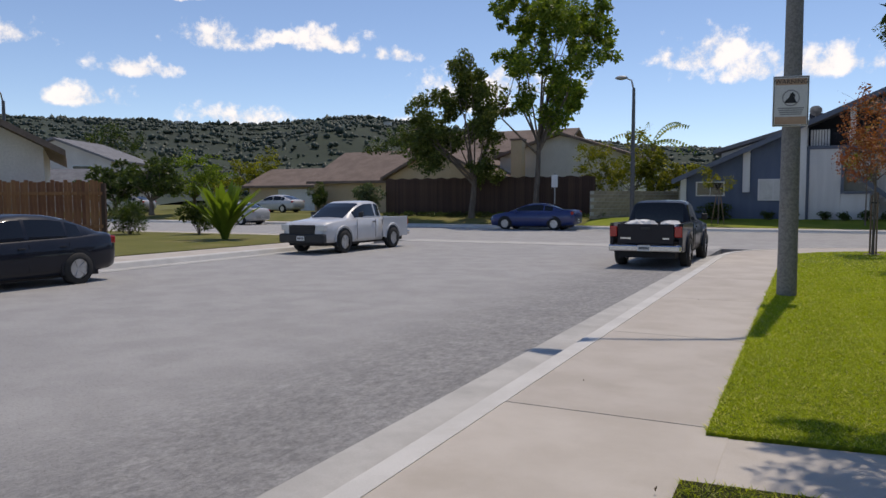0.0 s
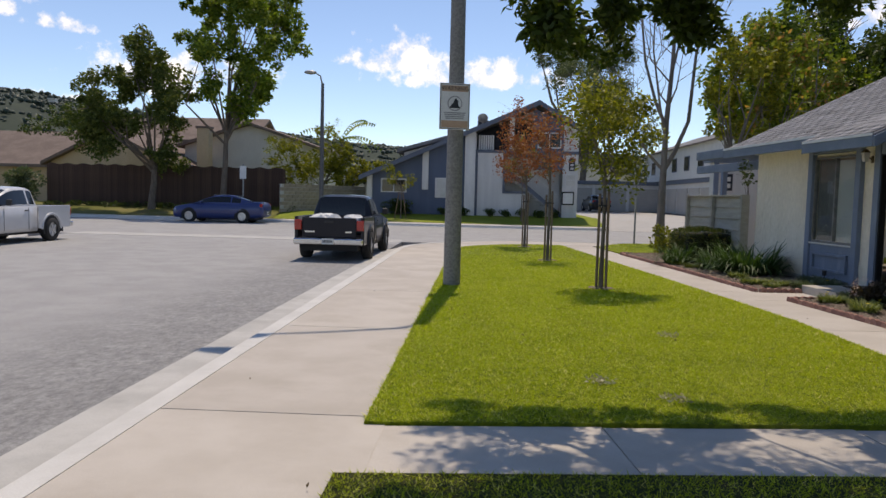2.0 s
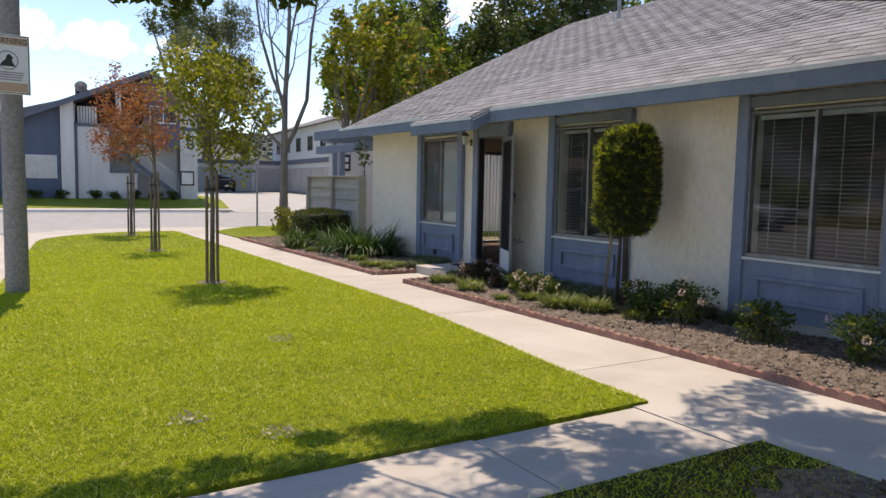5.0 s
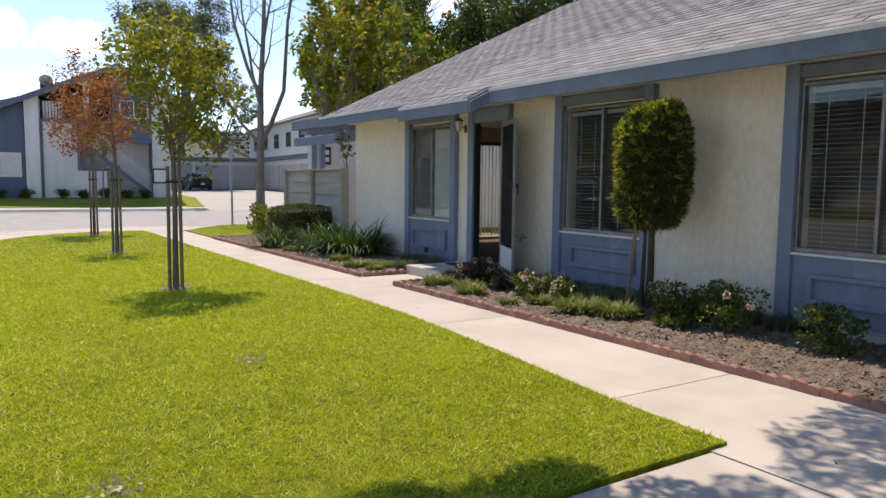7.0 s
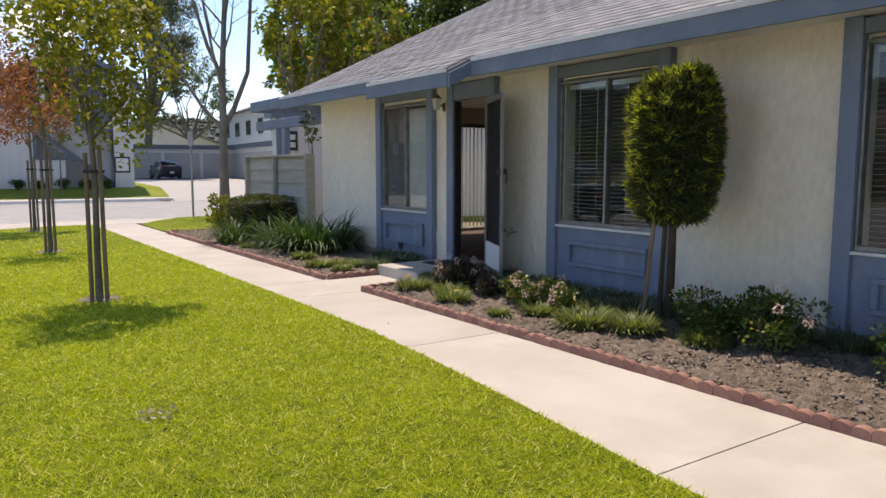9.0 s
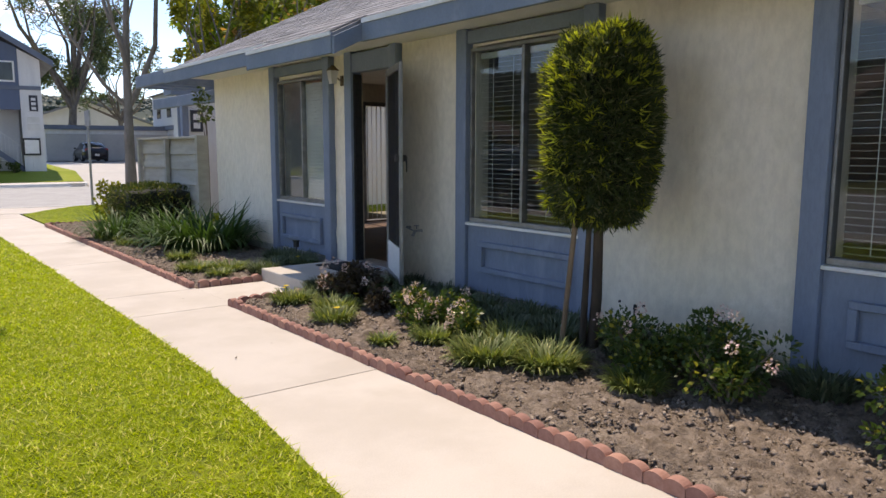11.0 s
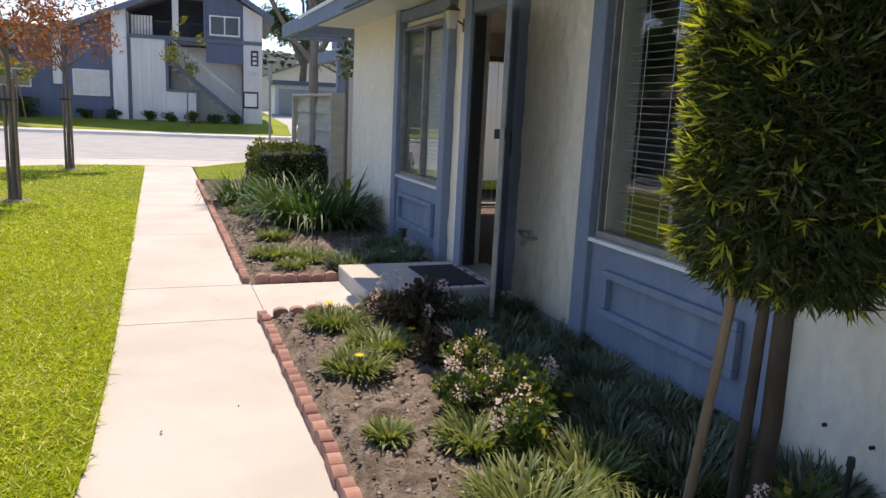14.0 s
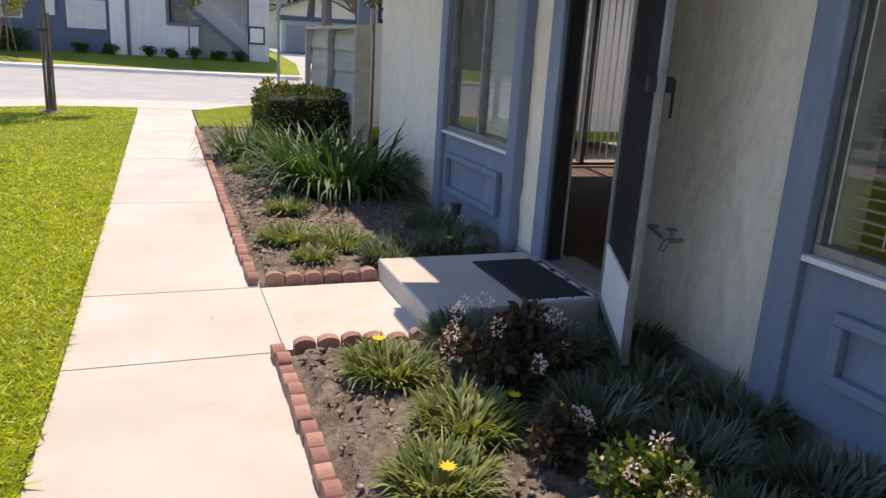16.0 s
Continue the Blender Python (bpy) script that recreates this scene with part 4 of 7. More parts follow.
def pickup(m, paint_mat, label, cargo):
    """A pickup with an extended cab; forward is +y."""
    t = thing("pickup_truck", label, "pickup truck", m)
    w = .89
    part("body", loft_body([(2.64, .62, .48, .70, .76), (2.58, .76, .40, .84, .92), (2.44, .85, .36, .94, 1.01), (2.1, .88, .34, 1.0, 1.07), (1.6, .89, .34, 1.04, 1.11), (1.15, .89, .32, 1.07, 1.16), (.4, .89, .32, 1.08, 1.18), (-.4, .89, .32, 1.08, 1.18), (-.85, .89, .32, 1.08, 1.18)]), paint_mat, t, smooth=True)
    cabin(t, 1.10, [(1.30, 1.13), (1.0, 1.30), (.66, 1.50), (.40, 1.62), (.15, 1.69), (-.25, 1.715), (-.6, 1.70), (-.76, 1.65), (-.83, 1.40), (-.86, 1.13)], [(0, .83), (.14, .82), (.84, .69), (.95, .63), (1.0, .50)], [(-.74, -.47), (-.40, .88)], .36, -.76, paint_mat)
    for s in (-1, 1):
        mir = part("side_mirror", boxes((min(s * .90, s * 1.06), max(s * .90, s * 1.06), .66, .76, 1.16, 1.34), bevel=.03), M_BLACKPLASTIC, t, "black door mirror")
        part("door_handle", boxes((min(s * .89, s * .915), max(s * .89, s * .915), -.30, -.16, .98, 1.02), bevel=.008), M_BLACKPLASTIC, t)
        for y in (.80, -.36, -.80):
            part("door_seam", boxes((min(s * .885, s * .893), max(s * .885, s * .893), y, y + .012, .42, 1.09)), M_DARK, t)
        part("headlight", boxes((min(s * .50, s * .84), max(s * .50, s * .84), 2.40, 2.63, .76, .95), bevel=.03), M_LAMPGLASS, t, "clear headlight")
        for yy in (1.57, -1.53):
            fl = tube([(s * .885, yy + .50 * math.cos(a), .39 + .50 * math.sin(a)) for a in np.linspace(0, math.pi, 13)], [.035] * 13, 6)
            part("fender_flare", np_mesh("flare", *fl, paint_mat, True), None, t)
        part("tail_light", boxes((min(s * .70, s * .885), max(s * .70, s * .885), -2.66, -2.60, .80, 1.06), bevel=.015), M_TAIL, t, "red tail light")
    part("grille", boxes((-.50, .50, 2.50, 2.66, .66, .94), (-.48, .48, 2.665, 2.68, .72, .735), (-.48, .48, 2.665, 2.68, .79, .805), (-.48, .48, 2.665, 2.68, .86, .875), bevel=.006), M_BLACKPLASTIC, t, "black grille with bars")
    part("front_bumper", boxes((-.87, .87, 2.50, 2.72, .36, .66), bevel=.05), M_BLACKPLASTIC, t, "black front bumper")
    plate(t, 2.722, .44, 1)
    bed = part("bed", boxes((-.89, -.80, -2.6, -.87, .42, 1.14), (.80, .89, -2.6, -.87, .42, 1.14), (-.799, .799, -2.6, -.87, .42, .60), (-.799, .799, -.93, -.87, .601, 1.14), bevel=.012), paint_mat, t, "open load bed")
    part("tailgate", boxes((-.69, .69, -2.63, -2.57, .62, 1.12), bevel=.015), paint_mat, bed)
    part("tailgate_handle", boxes((-.12, .12, -2.645, -2.631, .98, 1.05), bevel=.005), M_BLACKPLASTIC, bed)
    for x0, x1 in ((-.62, -.36), (.42, .58)):
        part("badge", boxes((x0, x1, -2.637, -2.631, .74, .78)), M_CHROME, bed, "small pale badge")
    part("rear_bumper", boxes((-.88, .88, -2.80, -2.62, .44, .60), bevel=.035), M_CHROME, t, "chrome rear bumper")
    plate(t, -2.802, .45, -1)
    part("underbody", boxes((-.7, .7, -2.5, 2.4, .26, .42)), M_DARK, t)
    wheels(t, w, (1.57, -1.53), True)
    if cargo:
        rng = np.random.default_rng(8)
        for i in range(9):
            bm = bmesh.new()
            bmesh.ops.create_icosphere(bm, subdivisions=2, radius=.2)
            for v in bm.verts:
                v.co *= 1 + rng.normal() * .12
            solid("plastic_bag", bm, M_WHITE, "crumpled white plastic bag in the truck bed", "bag", m @ Matrix.Translation((rng.uniform(-.55, .55), rng.uniform(-2.3, -1.2), 1.04)) @ Matrix.Diagonal((1.2, 1, .8, 1)), "bags in the truck bed")
    return t


def sedan(m, paint_mat, label, coupe=False, detail=True):
    t = thing("car", label, "car", m)
    w, L = .88, 2.25
    part("body", loft_body([(2.30, .56, .32, .54, .60), (2.26, .68, .26, .60, .67), (2.16, .77, .21, .67, .75), (1.95, .83, .20, .73, .82), (1.5, .87, .19, .81, .90), (1.1, .885, .19, .86, .95), (.3, .89, .19, .90, .98), (-1.0, .89, .19, .94, 1.01), (-1.7, .88, .22, .97, 1.05), (-2.08, .84, .26, .97, 1.06), (-2.22, .79, .30, .93, 1.02), (-2.30, .74, .33, .86, .93), (-2.34, .66, .36, .70, .78)]), paint_mat, t, smooth=True)
    roofline = [(1.30, .95), (1.05, 1.07), (.65, 1.26), (.32, 1.38), (0, 1.44), (-.4, 1.46), (-.8, 1.44), (-1.2, 1.365), (-1.6, 1.22), (-2.0, 1.05)]
    if coupe:
        roofline = [(1.2, .95), (.9, 1.07), (.5, 1.24), (.2, 1.33), (-.15, 1.375), (-.5, 1.375), (-.85, 1.33), (-1.25, 1.22), (-1.6, 1.11), (-1.9, 1.03)]
    cabin(t, .945, roofline, [(0, .83), (.13, .82), (.80, .675), (.93, .61), (1.0, .49)], [(-.70, .86), (-1.20, -.76)] if coupe else [(-.20, .92), (-1.08, -.27), (-1.42, -1.13)], .22 if coupe else .36, -.88 if coupe else -1.08, paint_mat)
    for s in (-1, 1):
        part("side_mirror", boxes((min(s * .86, s * 1.0), max(s * .86, s * 1.0), .70, .80, .92, 1.04), bevel=.03), paint_mat, t)
        part("tail_light", boxes((min(s * .50, s * .80), max(s * .50, s * .80), -2.285, -2.06, .80, .97), bevel=.03), M_TAIL, t, "red tail light")
        part("headlight", boxes((min(s * .42, s * .78), max(s * .42, s * .78), 1.98, 2.14, .56, .68), bevel=.03), M_LAMPGLASS, t, "clear headlight")
        for y in ((.75, -.25, -1.12) if not coupe else (.75, -.62)):
            part("door_seam", boxes((min(s * .874, s * .884), max(s * .874, s * .884), y, y + .01, .34, .88)), M_DARK, t)
        for y in ((-.18, -1.05) if not coupe else (-.55,)):
            part("door_handle", boxes((min(s * .88, s * .90), max(s * .88, s * .90), y, y + .16, .78, .81), bevel=.006), paint_mat, t)
    part("bumper", boxes((-.66, .66, -2.34, -2.2, .34, .60), bevel=.05), paint_mat, t)
    part("bumper", boxes((-.60, .60, 2.18, 2.30, .28, .50), bevel=.05), paint_mat, t)
    plate(t, -2.342, .42, -1)
    part("underbody", boxes((-.7, .7, -1.9, 1.9, .15, .26)), M_DARK, t)
    wheels(t, w, (1.38, -1.30))
    return t


def on_street(X, Y, turn=0, z=ROAD_Z):
    return STREET @ pose(X, Y, z, 0, 0, turn)


SCALE = Matrix.Diagonal((.9, .9, .89, 1))
pickup(on_street(-3.36, 19.85) @ SCALE, M_PAINT_NAVY, "near-black pickup truck with white bags in its bed", True)
pickup(on_street(-13.05, 20.1, 180) @ SCALE, M_PAINT_SILVER, "silver-white extended-cab pickup truck with a black bumper", False)
sedan(on_street(-12.98, 8.75, 180) @ SCALE, M_PAINT_BLACK, "dark blue-black sedan parked at the kerb")
sedan(on_street(-13.0, 37.55, 90), M_PAINT_BLUE, "deep blue coupe parked on the far side", True)
sedan(on_street(-33.5, 37.3, 90), M_PAINT_GREY, "grey-beige sedan parked on the cross street")
sedan(on_street(-40.0, 49.5, 88, .42), M_PAINT_SILVER, "pale silver sedan on a far driveway")
sedan(on_street(-52, 44.5, 100, .42), M_PAINT_GREY, "silver car in a far driveway")
sedan(on_street(-61, 46.5, 90, .42), M_PAINT_GREY, "pale grey minivan-like car beyond the lawn")
sedan(on_street(10.5, 67.5, 4, .45), M_PAINT_BLACK, "black car before the garages")
# ---- buildings on the far side ----
def far_house(m, w, d, z_eave, z_ridge, wall_mat, roof_mat, label, along="x", over=.5, windows=(), garage=None):
    """A plain house with a gabled roof; along: the ridge's way. Local x runs along the front, y to the back."""
    h = thing("house", label, "house", m)
    part("wall", boxes((-w / 2, w / 2, 0, d, 0, z_eave)), wall_mat, h)
    bm = bmesh.new()
    if along == "x":
        prof = [(-over, z_eave - .12), (d / 2, z_ridge), (d + over, z_eave - .12)]
        rows = [[bm.verts.new((x, y, z - o)) for y, z in prof for o in (0, .22)] for x in (-w / 2 - over, w / 2 + over)]
    else:
        prof = [(-w / 2 - over, z_eave - .12), (0, z_ridge), (w / 2 + over, z_eave - .12)]
        rows = [[bm.verts.new((x, y, z - o)) for x, z in prof for o in (0, .22)] for y in (-over, d + over)]
    a, b = rows
    for f in ((a[0], a[2], b[2], b[0]), (a[2], a[4], b[4], b[2]), (a[1], b[1], b[3], a[3]), (a[3], b[3], b[5], a[5]), (a[0], b[0], b[1], a[1]), (a[4], a[5], b[5], b[4]), (a[0], a[1], a[3], a[2]), (a[2], a[3], a[5], a[4]), (b[0], b[2], b[3], b[1]), (b[2], b[4], b[5], b[3])):
        bm.faces.new(f)
    bmesh.ops.recalc_face_normals(bm, faces=bm.faces)
    part("roof", bm, roof_mat, h)
    if along == "x":
        tri = [(x, y, z) for x in (-w / 2, w / 2) for y, z in ((.01, z_eave), (d / 2, z_ridge - .28), (d - .01, z_eave))]
    else:
        tri = [(x, y, z) for y in (.003, d - .003) for x, z in ((-w / 2 + .01, z_eave), (0, z_ridge - .28), (w / 2 - .01, z_eave))]
    for k in (0, 3):
        g = bmesh.new()
        g.faces.new([g.verts.new(p) for p in tri[k:k + 3]])
        part("gable", g, wall_mat, h)
    for x, z, ww, hh in windows:
        win = part("window", boxes((x - ww / 2 - .06, x + ww / 2 + .06, -.06, -.002, z - .06, z + hh + .06)), M_WHITE, h, "white framed window")
        part("pane", boxes((x - ww / 2, x + ww / 2, -.07, -.061, z, z + hh)), M_CARGLASS, win)
    if garage:
        x, ww, hh, gm = garage
        part("garage_door", boxes((x - ww / 2, x + ww / 2, -.05, -.002, .02, hh), *[(x - ww / 2, x + ww / 2, -.06, -.051, .02 + i * hh / 4, .02 + (i + .93) * hh / 4) for i in range(4)]), gm, h, "panelled garage door")
    return h


far_house(on_street(-32, 52, 0, .4), 12, 9, 2.75, 5.0, M_TANWALL, M_ROOFBROWN, "tan stucco bungalow with a brown shingle roof", windows=((3, 1, 1.6, 1.1),))
far_house(on_street(-25.5, 50.5, 0, .4), 8.4, 10, 2.9, 5.1, M_TANWALL, M_ROOFBROWN, "tan bungalow gable behind the fence", along="y")
far_house(on_street(-27, 62, 0, .4), 15, 9, 5.4, 7.6, M_PALEWALL, M_ROOFBROWN, "two-storey tan house with a brown roof", windows=((-4, 3.4, 1.4, 1.2), (3, 3.4, 1.4, 1.2)))
far_house(on_street(-17.5, 56, 0, .4), 10, 9, 4.6, 6.3, M_PALEWALL, M_ROOFBROWN, "pale house with a brown roof behind trees", along="y")
ch = thing("chimney", "tan stucco chimney stack with a cap", "chimney", on_street(-20.4, 54.5, 0, .4))
part("shaft", boxes((-.45, .45, -.4, .4, 0, 5.6), bevel=.02), M_TANWALL, ch)
part("cap", boxes((-.52, .52, -.47, .47, 5.601, 5.75)), M_ROOFBROWN, ch)
far_house(on_street(-46, 58, 0, .4), 9, 8, 2.6, 4.3, M_TANWALL, M_ROOFBROWN, "small tan house with a garage", garage=(1.5, 4.6, 2.1, M_WHITE))
far_house(on_street(-46, 74, 0, .4), 12, 8, 5.0, 7.0, M_TANWALL, M_ROOFBROWN, "far two-storey tan house", windows=((-3, 3.2, 1.4, 1.2), (3, 3.2, 1.4, 1.2)))
far_house(on_street(-66, 48, 25, .2), 11, 9, 5.3, 7.4, M_PALEWALL, M_ROOFGREY, "two-storey pale house with a grey roof", along="y", windows=((2.6, 3.3, 1.8, 1.3),))
far_house(on_street(-60.5, 44.8, 25, .2), 13, 4, 2.7, 4.2, M_PALEWALL, M_ROOFGREY, "pale single-storey wing with a grey roof", garage=(-2.5, 4.8, 2.2, M_WHITE))
left_h = far_house(pose(-26.9, 15.2, 0, 0, 0, 48), 13, 9, 3.3, 6.9, M_PALEWALL, M_ROOFBROWN, "cream stucco house with dark eaves behind a fence", along="y", over=.7)

# dark fence on the bank, board by board
fence = thing("fence", "tall dark-stained board fence on an ivy bank", "fence", STREET)
board = to_mesh("board", boxes((-.068, .068, -.012, .012, 0, 2.45)), M_DARKFENCE)
for i in range(104):
    part("board", board, None, fence, m=pose(-26.0 + i * .14, 44.0, .40 + .04 * math.sin(i * .9)))
part("rail", boxes((-26.1, -11.4, 44.014, 44.07, .9, 1.0), (-26.1, -11.4, 44.014, 44.07, 2.2, 2.3)), M_DARKFENCE, fence)
# tan block wall running back from the pavement
bw = thing("block_wall", "tan concrete block garden wall", "wall", STREET @ pose(-11.2, 42.4, .3, 0, 0, 52))
block = to_mesh("block", boxes((-.195, .195, -.09, .09, -.095, .095), bevel=.008), M_BLOCK)
part("core", boxes((-.19, 7.9, -.07, .07, 0, 1.62)), M_KERB, bw)
for r in range(8):
    for c in range(20):
        part("block", block, None, bw, m=pose(.2 * (r % 2) + c * .4, 0, .1 + r * .205))
# grey lapped fence beside the apartments
lf = thing("fence", "grey-green lapped board fence by the apartments", "fence", on_street(-6.6, 43.6, 0, .38))
for i in range(6):
    part("board", boxes((0, 3.6, -.02 - .006 * (i % 2), .0, .05 + i * .245, .30 + i * .245), m=None), M_FENCE, lf)
for x in (0, 1.8, 3.6):
    part("post", boxes((x - .05, x + .05, -.07, -.03, 0, 1.6)), M_FENCE, lf)

# ---- two-storey apartments across the cross street ----
AY = 43.2
apt = thing("apartment_building", "two-storey pale and slate-blue apartment building with outside stairs", "apartment building", STREET)


def poly_wall(points, y0, y1, mat, name, label=""):
    bm = bmesh.new()
    a = [bm.verts.new((x, y0, z)) for x, z in points]
    b = [bm.verts.new((x, y1, z)) for x, z in points]
    n = len(a)
    bm.faces.new(a)
    bm.faces.new(b[::-1])
    for i in range(n):
        bm.faces.new((a[i], b[i], b[(i + 1) % n], a[(i + 1) % n]))
    bmesh.ops.recalc_face_normals(bm, faces=bm.faces)
    return part(name, bm, mat, apt, label)


def rz(X):
    """Underside of the long roof slope."""
    return 6.72 - .435 * abs(X - 3.27) if X <= 3.27 else 6.72 - .6 * (X - 3.27)


B0 = .3
poly_wall([(-6.4, B0), (-.9, B0), (-.9, rz(-.9)), (-6.4, rz(-6.4))], AY + .12, AY + 9, M_SIDING_BLUE, "wall", "slate-blue board siding")
poly_wall([(-.86, B0), (-.26, B0), (-.26, rz(-.26)), (-.86, rz(-.86))], AY - .25, AY + .1, M_SIDING_WHITE, "pilaster", "white pilaster")
poly_wall([(-3.3, B0 + 1.5), (-2.95, B0 + 1.5), (-2.95, rz(-2.95)), (-3.3, rz(-3.3))], AY - .1, AY + .1, M_SIDING_WHITE, "pilaster", "white pilaster")
poly_wall([(-6.5, B0), (-6.2, B0), (-6.2, rz(-6.2)), (-6.5, rz(-6.5))], AY - .05, AY + .1, M_SIDING_WHITE, "pilaster", "white corner board")
poly_wall([(-.2, B0), (1.32, B0), (1.32, 4.0), (-.2, 4.0)], AY, AY + .2, M_SIDING_WHITE, "wall", "pale vertical board wall")
poly_wall([(1.33, B0), (2.62, B0), (2.62, 1.68), (1.33, 1.68)], AY, AY + .2, M_SIDING_WHITE, "wall")
poly_wall([(4.75, B0), (5.6, B0), (5.6, 5.3), (4.75, 5.75)], AY, AY + .2, M_SIDING_WHITE, "wall")
poly_wall([(3.1, 3.1), (4.74, 3.1), (4.74, 5.8), (3.1, 6.5)], AY + .0, AY + .2, M_SIDING_BLUE, "wall", "slate-blue upper panel")
poly_wall([(-.25, B0), (5.6, B0), (5.6, 5.25), (3.27, 6.7), (-.25, 5.2)], AY + 1.9, AY + 9.5, M_SIDING_WHITE, "wall", "recessed wall behind the balcony")
# the pale back wall is covered by a sheet coloured as shade
part("balcony_shade", boxes((-.2, 3.05, AY + 1.8, AY + 1.89, 4.0, 6.0)), M_DARK_AND_SHADE, apt, "near-black sheet standing for shade in the balcony")
part("balcony_floor", boxes((-.2, 4.74, AY + .21, AY + 1.88, 3.85, 3.98)), M_TRIMBLUE, apt)
part("balcony_side", boxes((5.4, 5.59, AY + .21, AY + 1.88, B0, 5.2)), M_SIDING_WHITE, apt)
part("balcony_side", boxes((-.25, -.21, AY + .21, AY + 1.88, B0, 5.1)), M_SIDING_WHITE, apt)
for x0, x1, z0, z1, lab in ((-.28, 5.6, 3.98, 4.15, "slate beam"), (1.33, 1.46, 1.7, 3.97, "slate edge"), (1.47, 2.7, 1.69, 1.82, "slate edge"), (-.26, -.12, B0, 3.97, "slate edge")):
    part("trim", boxes((x0, x1, AY - .06, AY - .003, z0, z1)), M_TRIMBLUE, apt, lab)
poly_wall([(1.66, 4.16), (1.92, 4.16), (1.92, rz(1.92)), (1.66, rz(1.66))], AY - .04, AY + .14, M_SIDING_WHITE, "balcony_post", "pale post")
poly_wall([(3.0, 4.16), (3.09, 4.16), (3.09, rz(3.09)), (3.0, rz(3.0))], AY - .04, AY + .14, M_TRIMBLUE, "balcony_post", "slate post")
part("balcony_screen", boxes(*[(-.1 + i * .13, .0 + i * .13, AY + .3, AY + .32, 4.16, 5.0) for i in range(7)]), M_SIDING_WHITE, apt, "pale slatted balcony screen")
part("balcony_rail", boxes((.9, 3.0, AY + .1, AY + .13, 4.75, 4.8), *[(.95 + i * .12, .97 + i * .12, AY + .1, AY + .12, 4.16, 4.75) for i in range(17)]), M_DARK_AND_SHADE, apt)
w1 = part("window", boxes((-2.55, -1.05, AY + .05, AY + .115, 1.35, 2.5)), M_SIDING_WHITE, apt, "white framed window")
part("pane", boxes((-2.47, -1.83, AY + .03, AY + .049, 1.42, 2.43), (-1.77, -1.13, AY + .03, AY + .049, 1.42, 2.43)), M_BLIND, w1, "pale blinds behind glass")
w1 = part("window", boxes((-5.7, -4.2, AY + .05, AY + .115, 1.6, 2.4)), M_SIDING_WHITE, apt, "white framed window")
part("pane", boxes((-5.62, -4.98, AY + .03, AY + .049, 1.67, 2.33), (-4.92, -4.28, AY + .03, AY + .049, 1.67, 2.33)), M_CARGLASS, w1)
w1 = part("window", boxes((3.25, 4.6, AY - .07, AY - .003, 4.3, 5.2)), M_WHITE, apt, "white framed upper window")
part("pane", boxes((3.32, 3.89, AY - .085, AY - .071, 4.37, 5.13), (3.95, 4.53, AY - .085, AY - .071, 4.37, 5.13)), M_CARGLASS, w1)
# long roof in two slopes with slate fascia
for name, a, b, th in (("roof", -6.9, 3.27, .22), ("roof", 3.27, 6.1, .22)):
    za, zb = rz(a) + .02, rz(b) + .02
    poly_wall([(a, za), (b, zb), (b, zb + th), (a, za + th)], AY - .55, AY + 10, M_ROOFGREY, name, "grey shingle roof slope")
    poly_wall([(a, za - .06), (b, zb - .06), (b, zb + th - .02), (a, za + th - .02)], AY - .60, AY - .553, M_TRIMBLUE, "fascia", "slate fascia")
poly_wall([(-4.9, 2.5), (.6, 2.5), (.6, 5.9), (-4.9, 4.2)], AY + 5, AY + 5.2, M_SIDING_WHITE, "wall", "white upper wall set back")
poly_wall([(-5.3, 4.16), (1.0, 5.98), (1.0, 6.2), (-5.3, 4.38)], AY + 4.4, AY + 10.5, M_ROOFGREY, "roof", "upper roof set back")
for x0, x1, z1 in ((-.2, 1.32, 3.97), (4.78, 5.55, 5.2)):
    for i in range(int((x1 - x0) / .2)):
        x = x0 + .1 + i * .2
        part("batten", boxes((x, x + .035, AY - .025, AY - .001, B0, z1)), M_SIDING_WHITE, apt)
# stairs
for i in range(13):
    x, z = 4.62 - i * .25, B0 + .1 + i * .205
    part("step", boxes((x - .27, x, AY + .25, AY + 1.3, z, z + .06)), M_KERB, apt)
poly_wall([(4.74, B0 + .02), (4.74, B0 + .3), (1.4, B0 + 3.0), (1.4, B0 + 2.72)], AY + .21, AY + .245, M_TRIMBLUE, "stringer", "slate stair stringer")
part("under_stair", boxes((1.45, 4.7, AY + 1.31, AY + 1.36, B0, 3.8)), M_SIDING_WHITE, apt)
for i in range(22):
    x = 4.65 - i * .15
    z = B0 + .3 + (4.74 - x) * .81
    part("baluster", boxes((x - .012, x + .012, AY + .20, AY + .209, z, z + .85)), M_WHITE, apt)
poly_wall([(4.7, B0 + 1.15), (4.7, B0 + 1.2), (1.4, B0 + 3.9), (1.4, B0 + 3.85)], AY + .17, AY + .2, M_WHITE, "handrail", "white stair rail")
bx = part("notice_box", boxes((4.72, 5.42, AY - .08, AY - .002, 1.1, 1.86), bevel=.01), M_BLACKPLASTIC, apt, "framed white notice board")
part("notice", boxes((4.79, 5.35, AY - .088, AY - .081, 1.18, 1.78)), M_WHITE, bx)
pl = part("number_plaque", boxes((5.08, 5.42, AY - .04, AY - .002, 3.05, 3.75)), M_DARK_AND_SHADE, apt, "dark address plaque")
part("marks", boxes(*[(5.16, 5.34, AY - .046, AY - .041, 3.12 + i * .2, 3.24 + i * .2) for i in range(3)]), M_SIDING_WHITE, pl)
part("sign_panel", boxes((4.95, 5.45, AY - .03, AY - .002, 2.2, 2.5), (4.95, 5.45, AY - .03, AY - .002, 2.55, 2.8)), M_BLIND, apt, "faded panels")
dish = thing("satellite_dish", "grey satellite dish on the roof edge", "satellite dish", on_street(.1, AY + .3, 0, 5.45))
bm = bmesh.new()
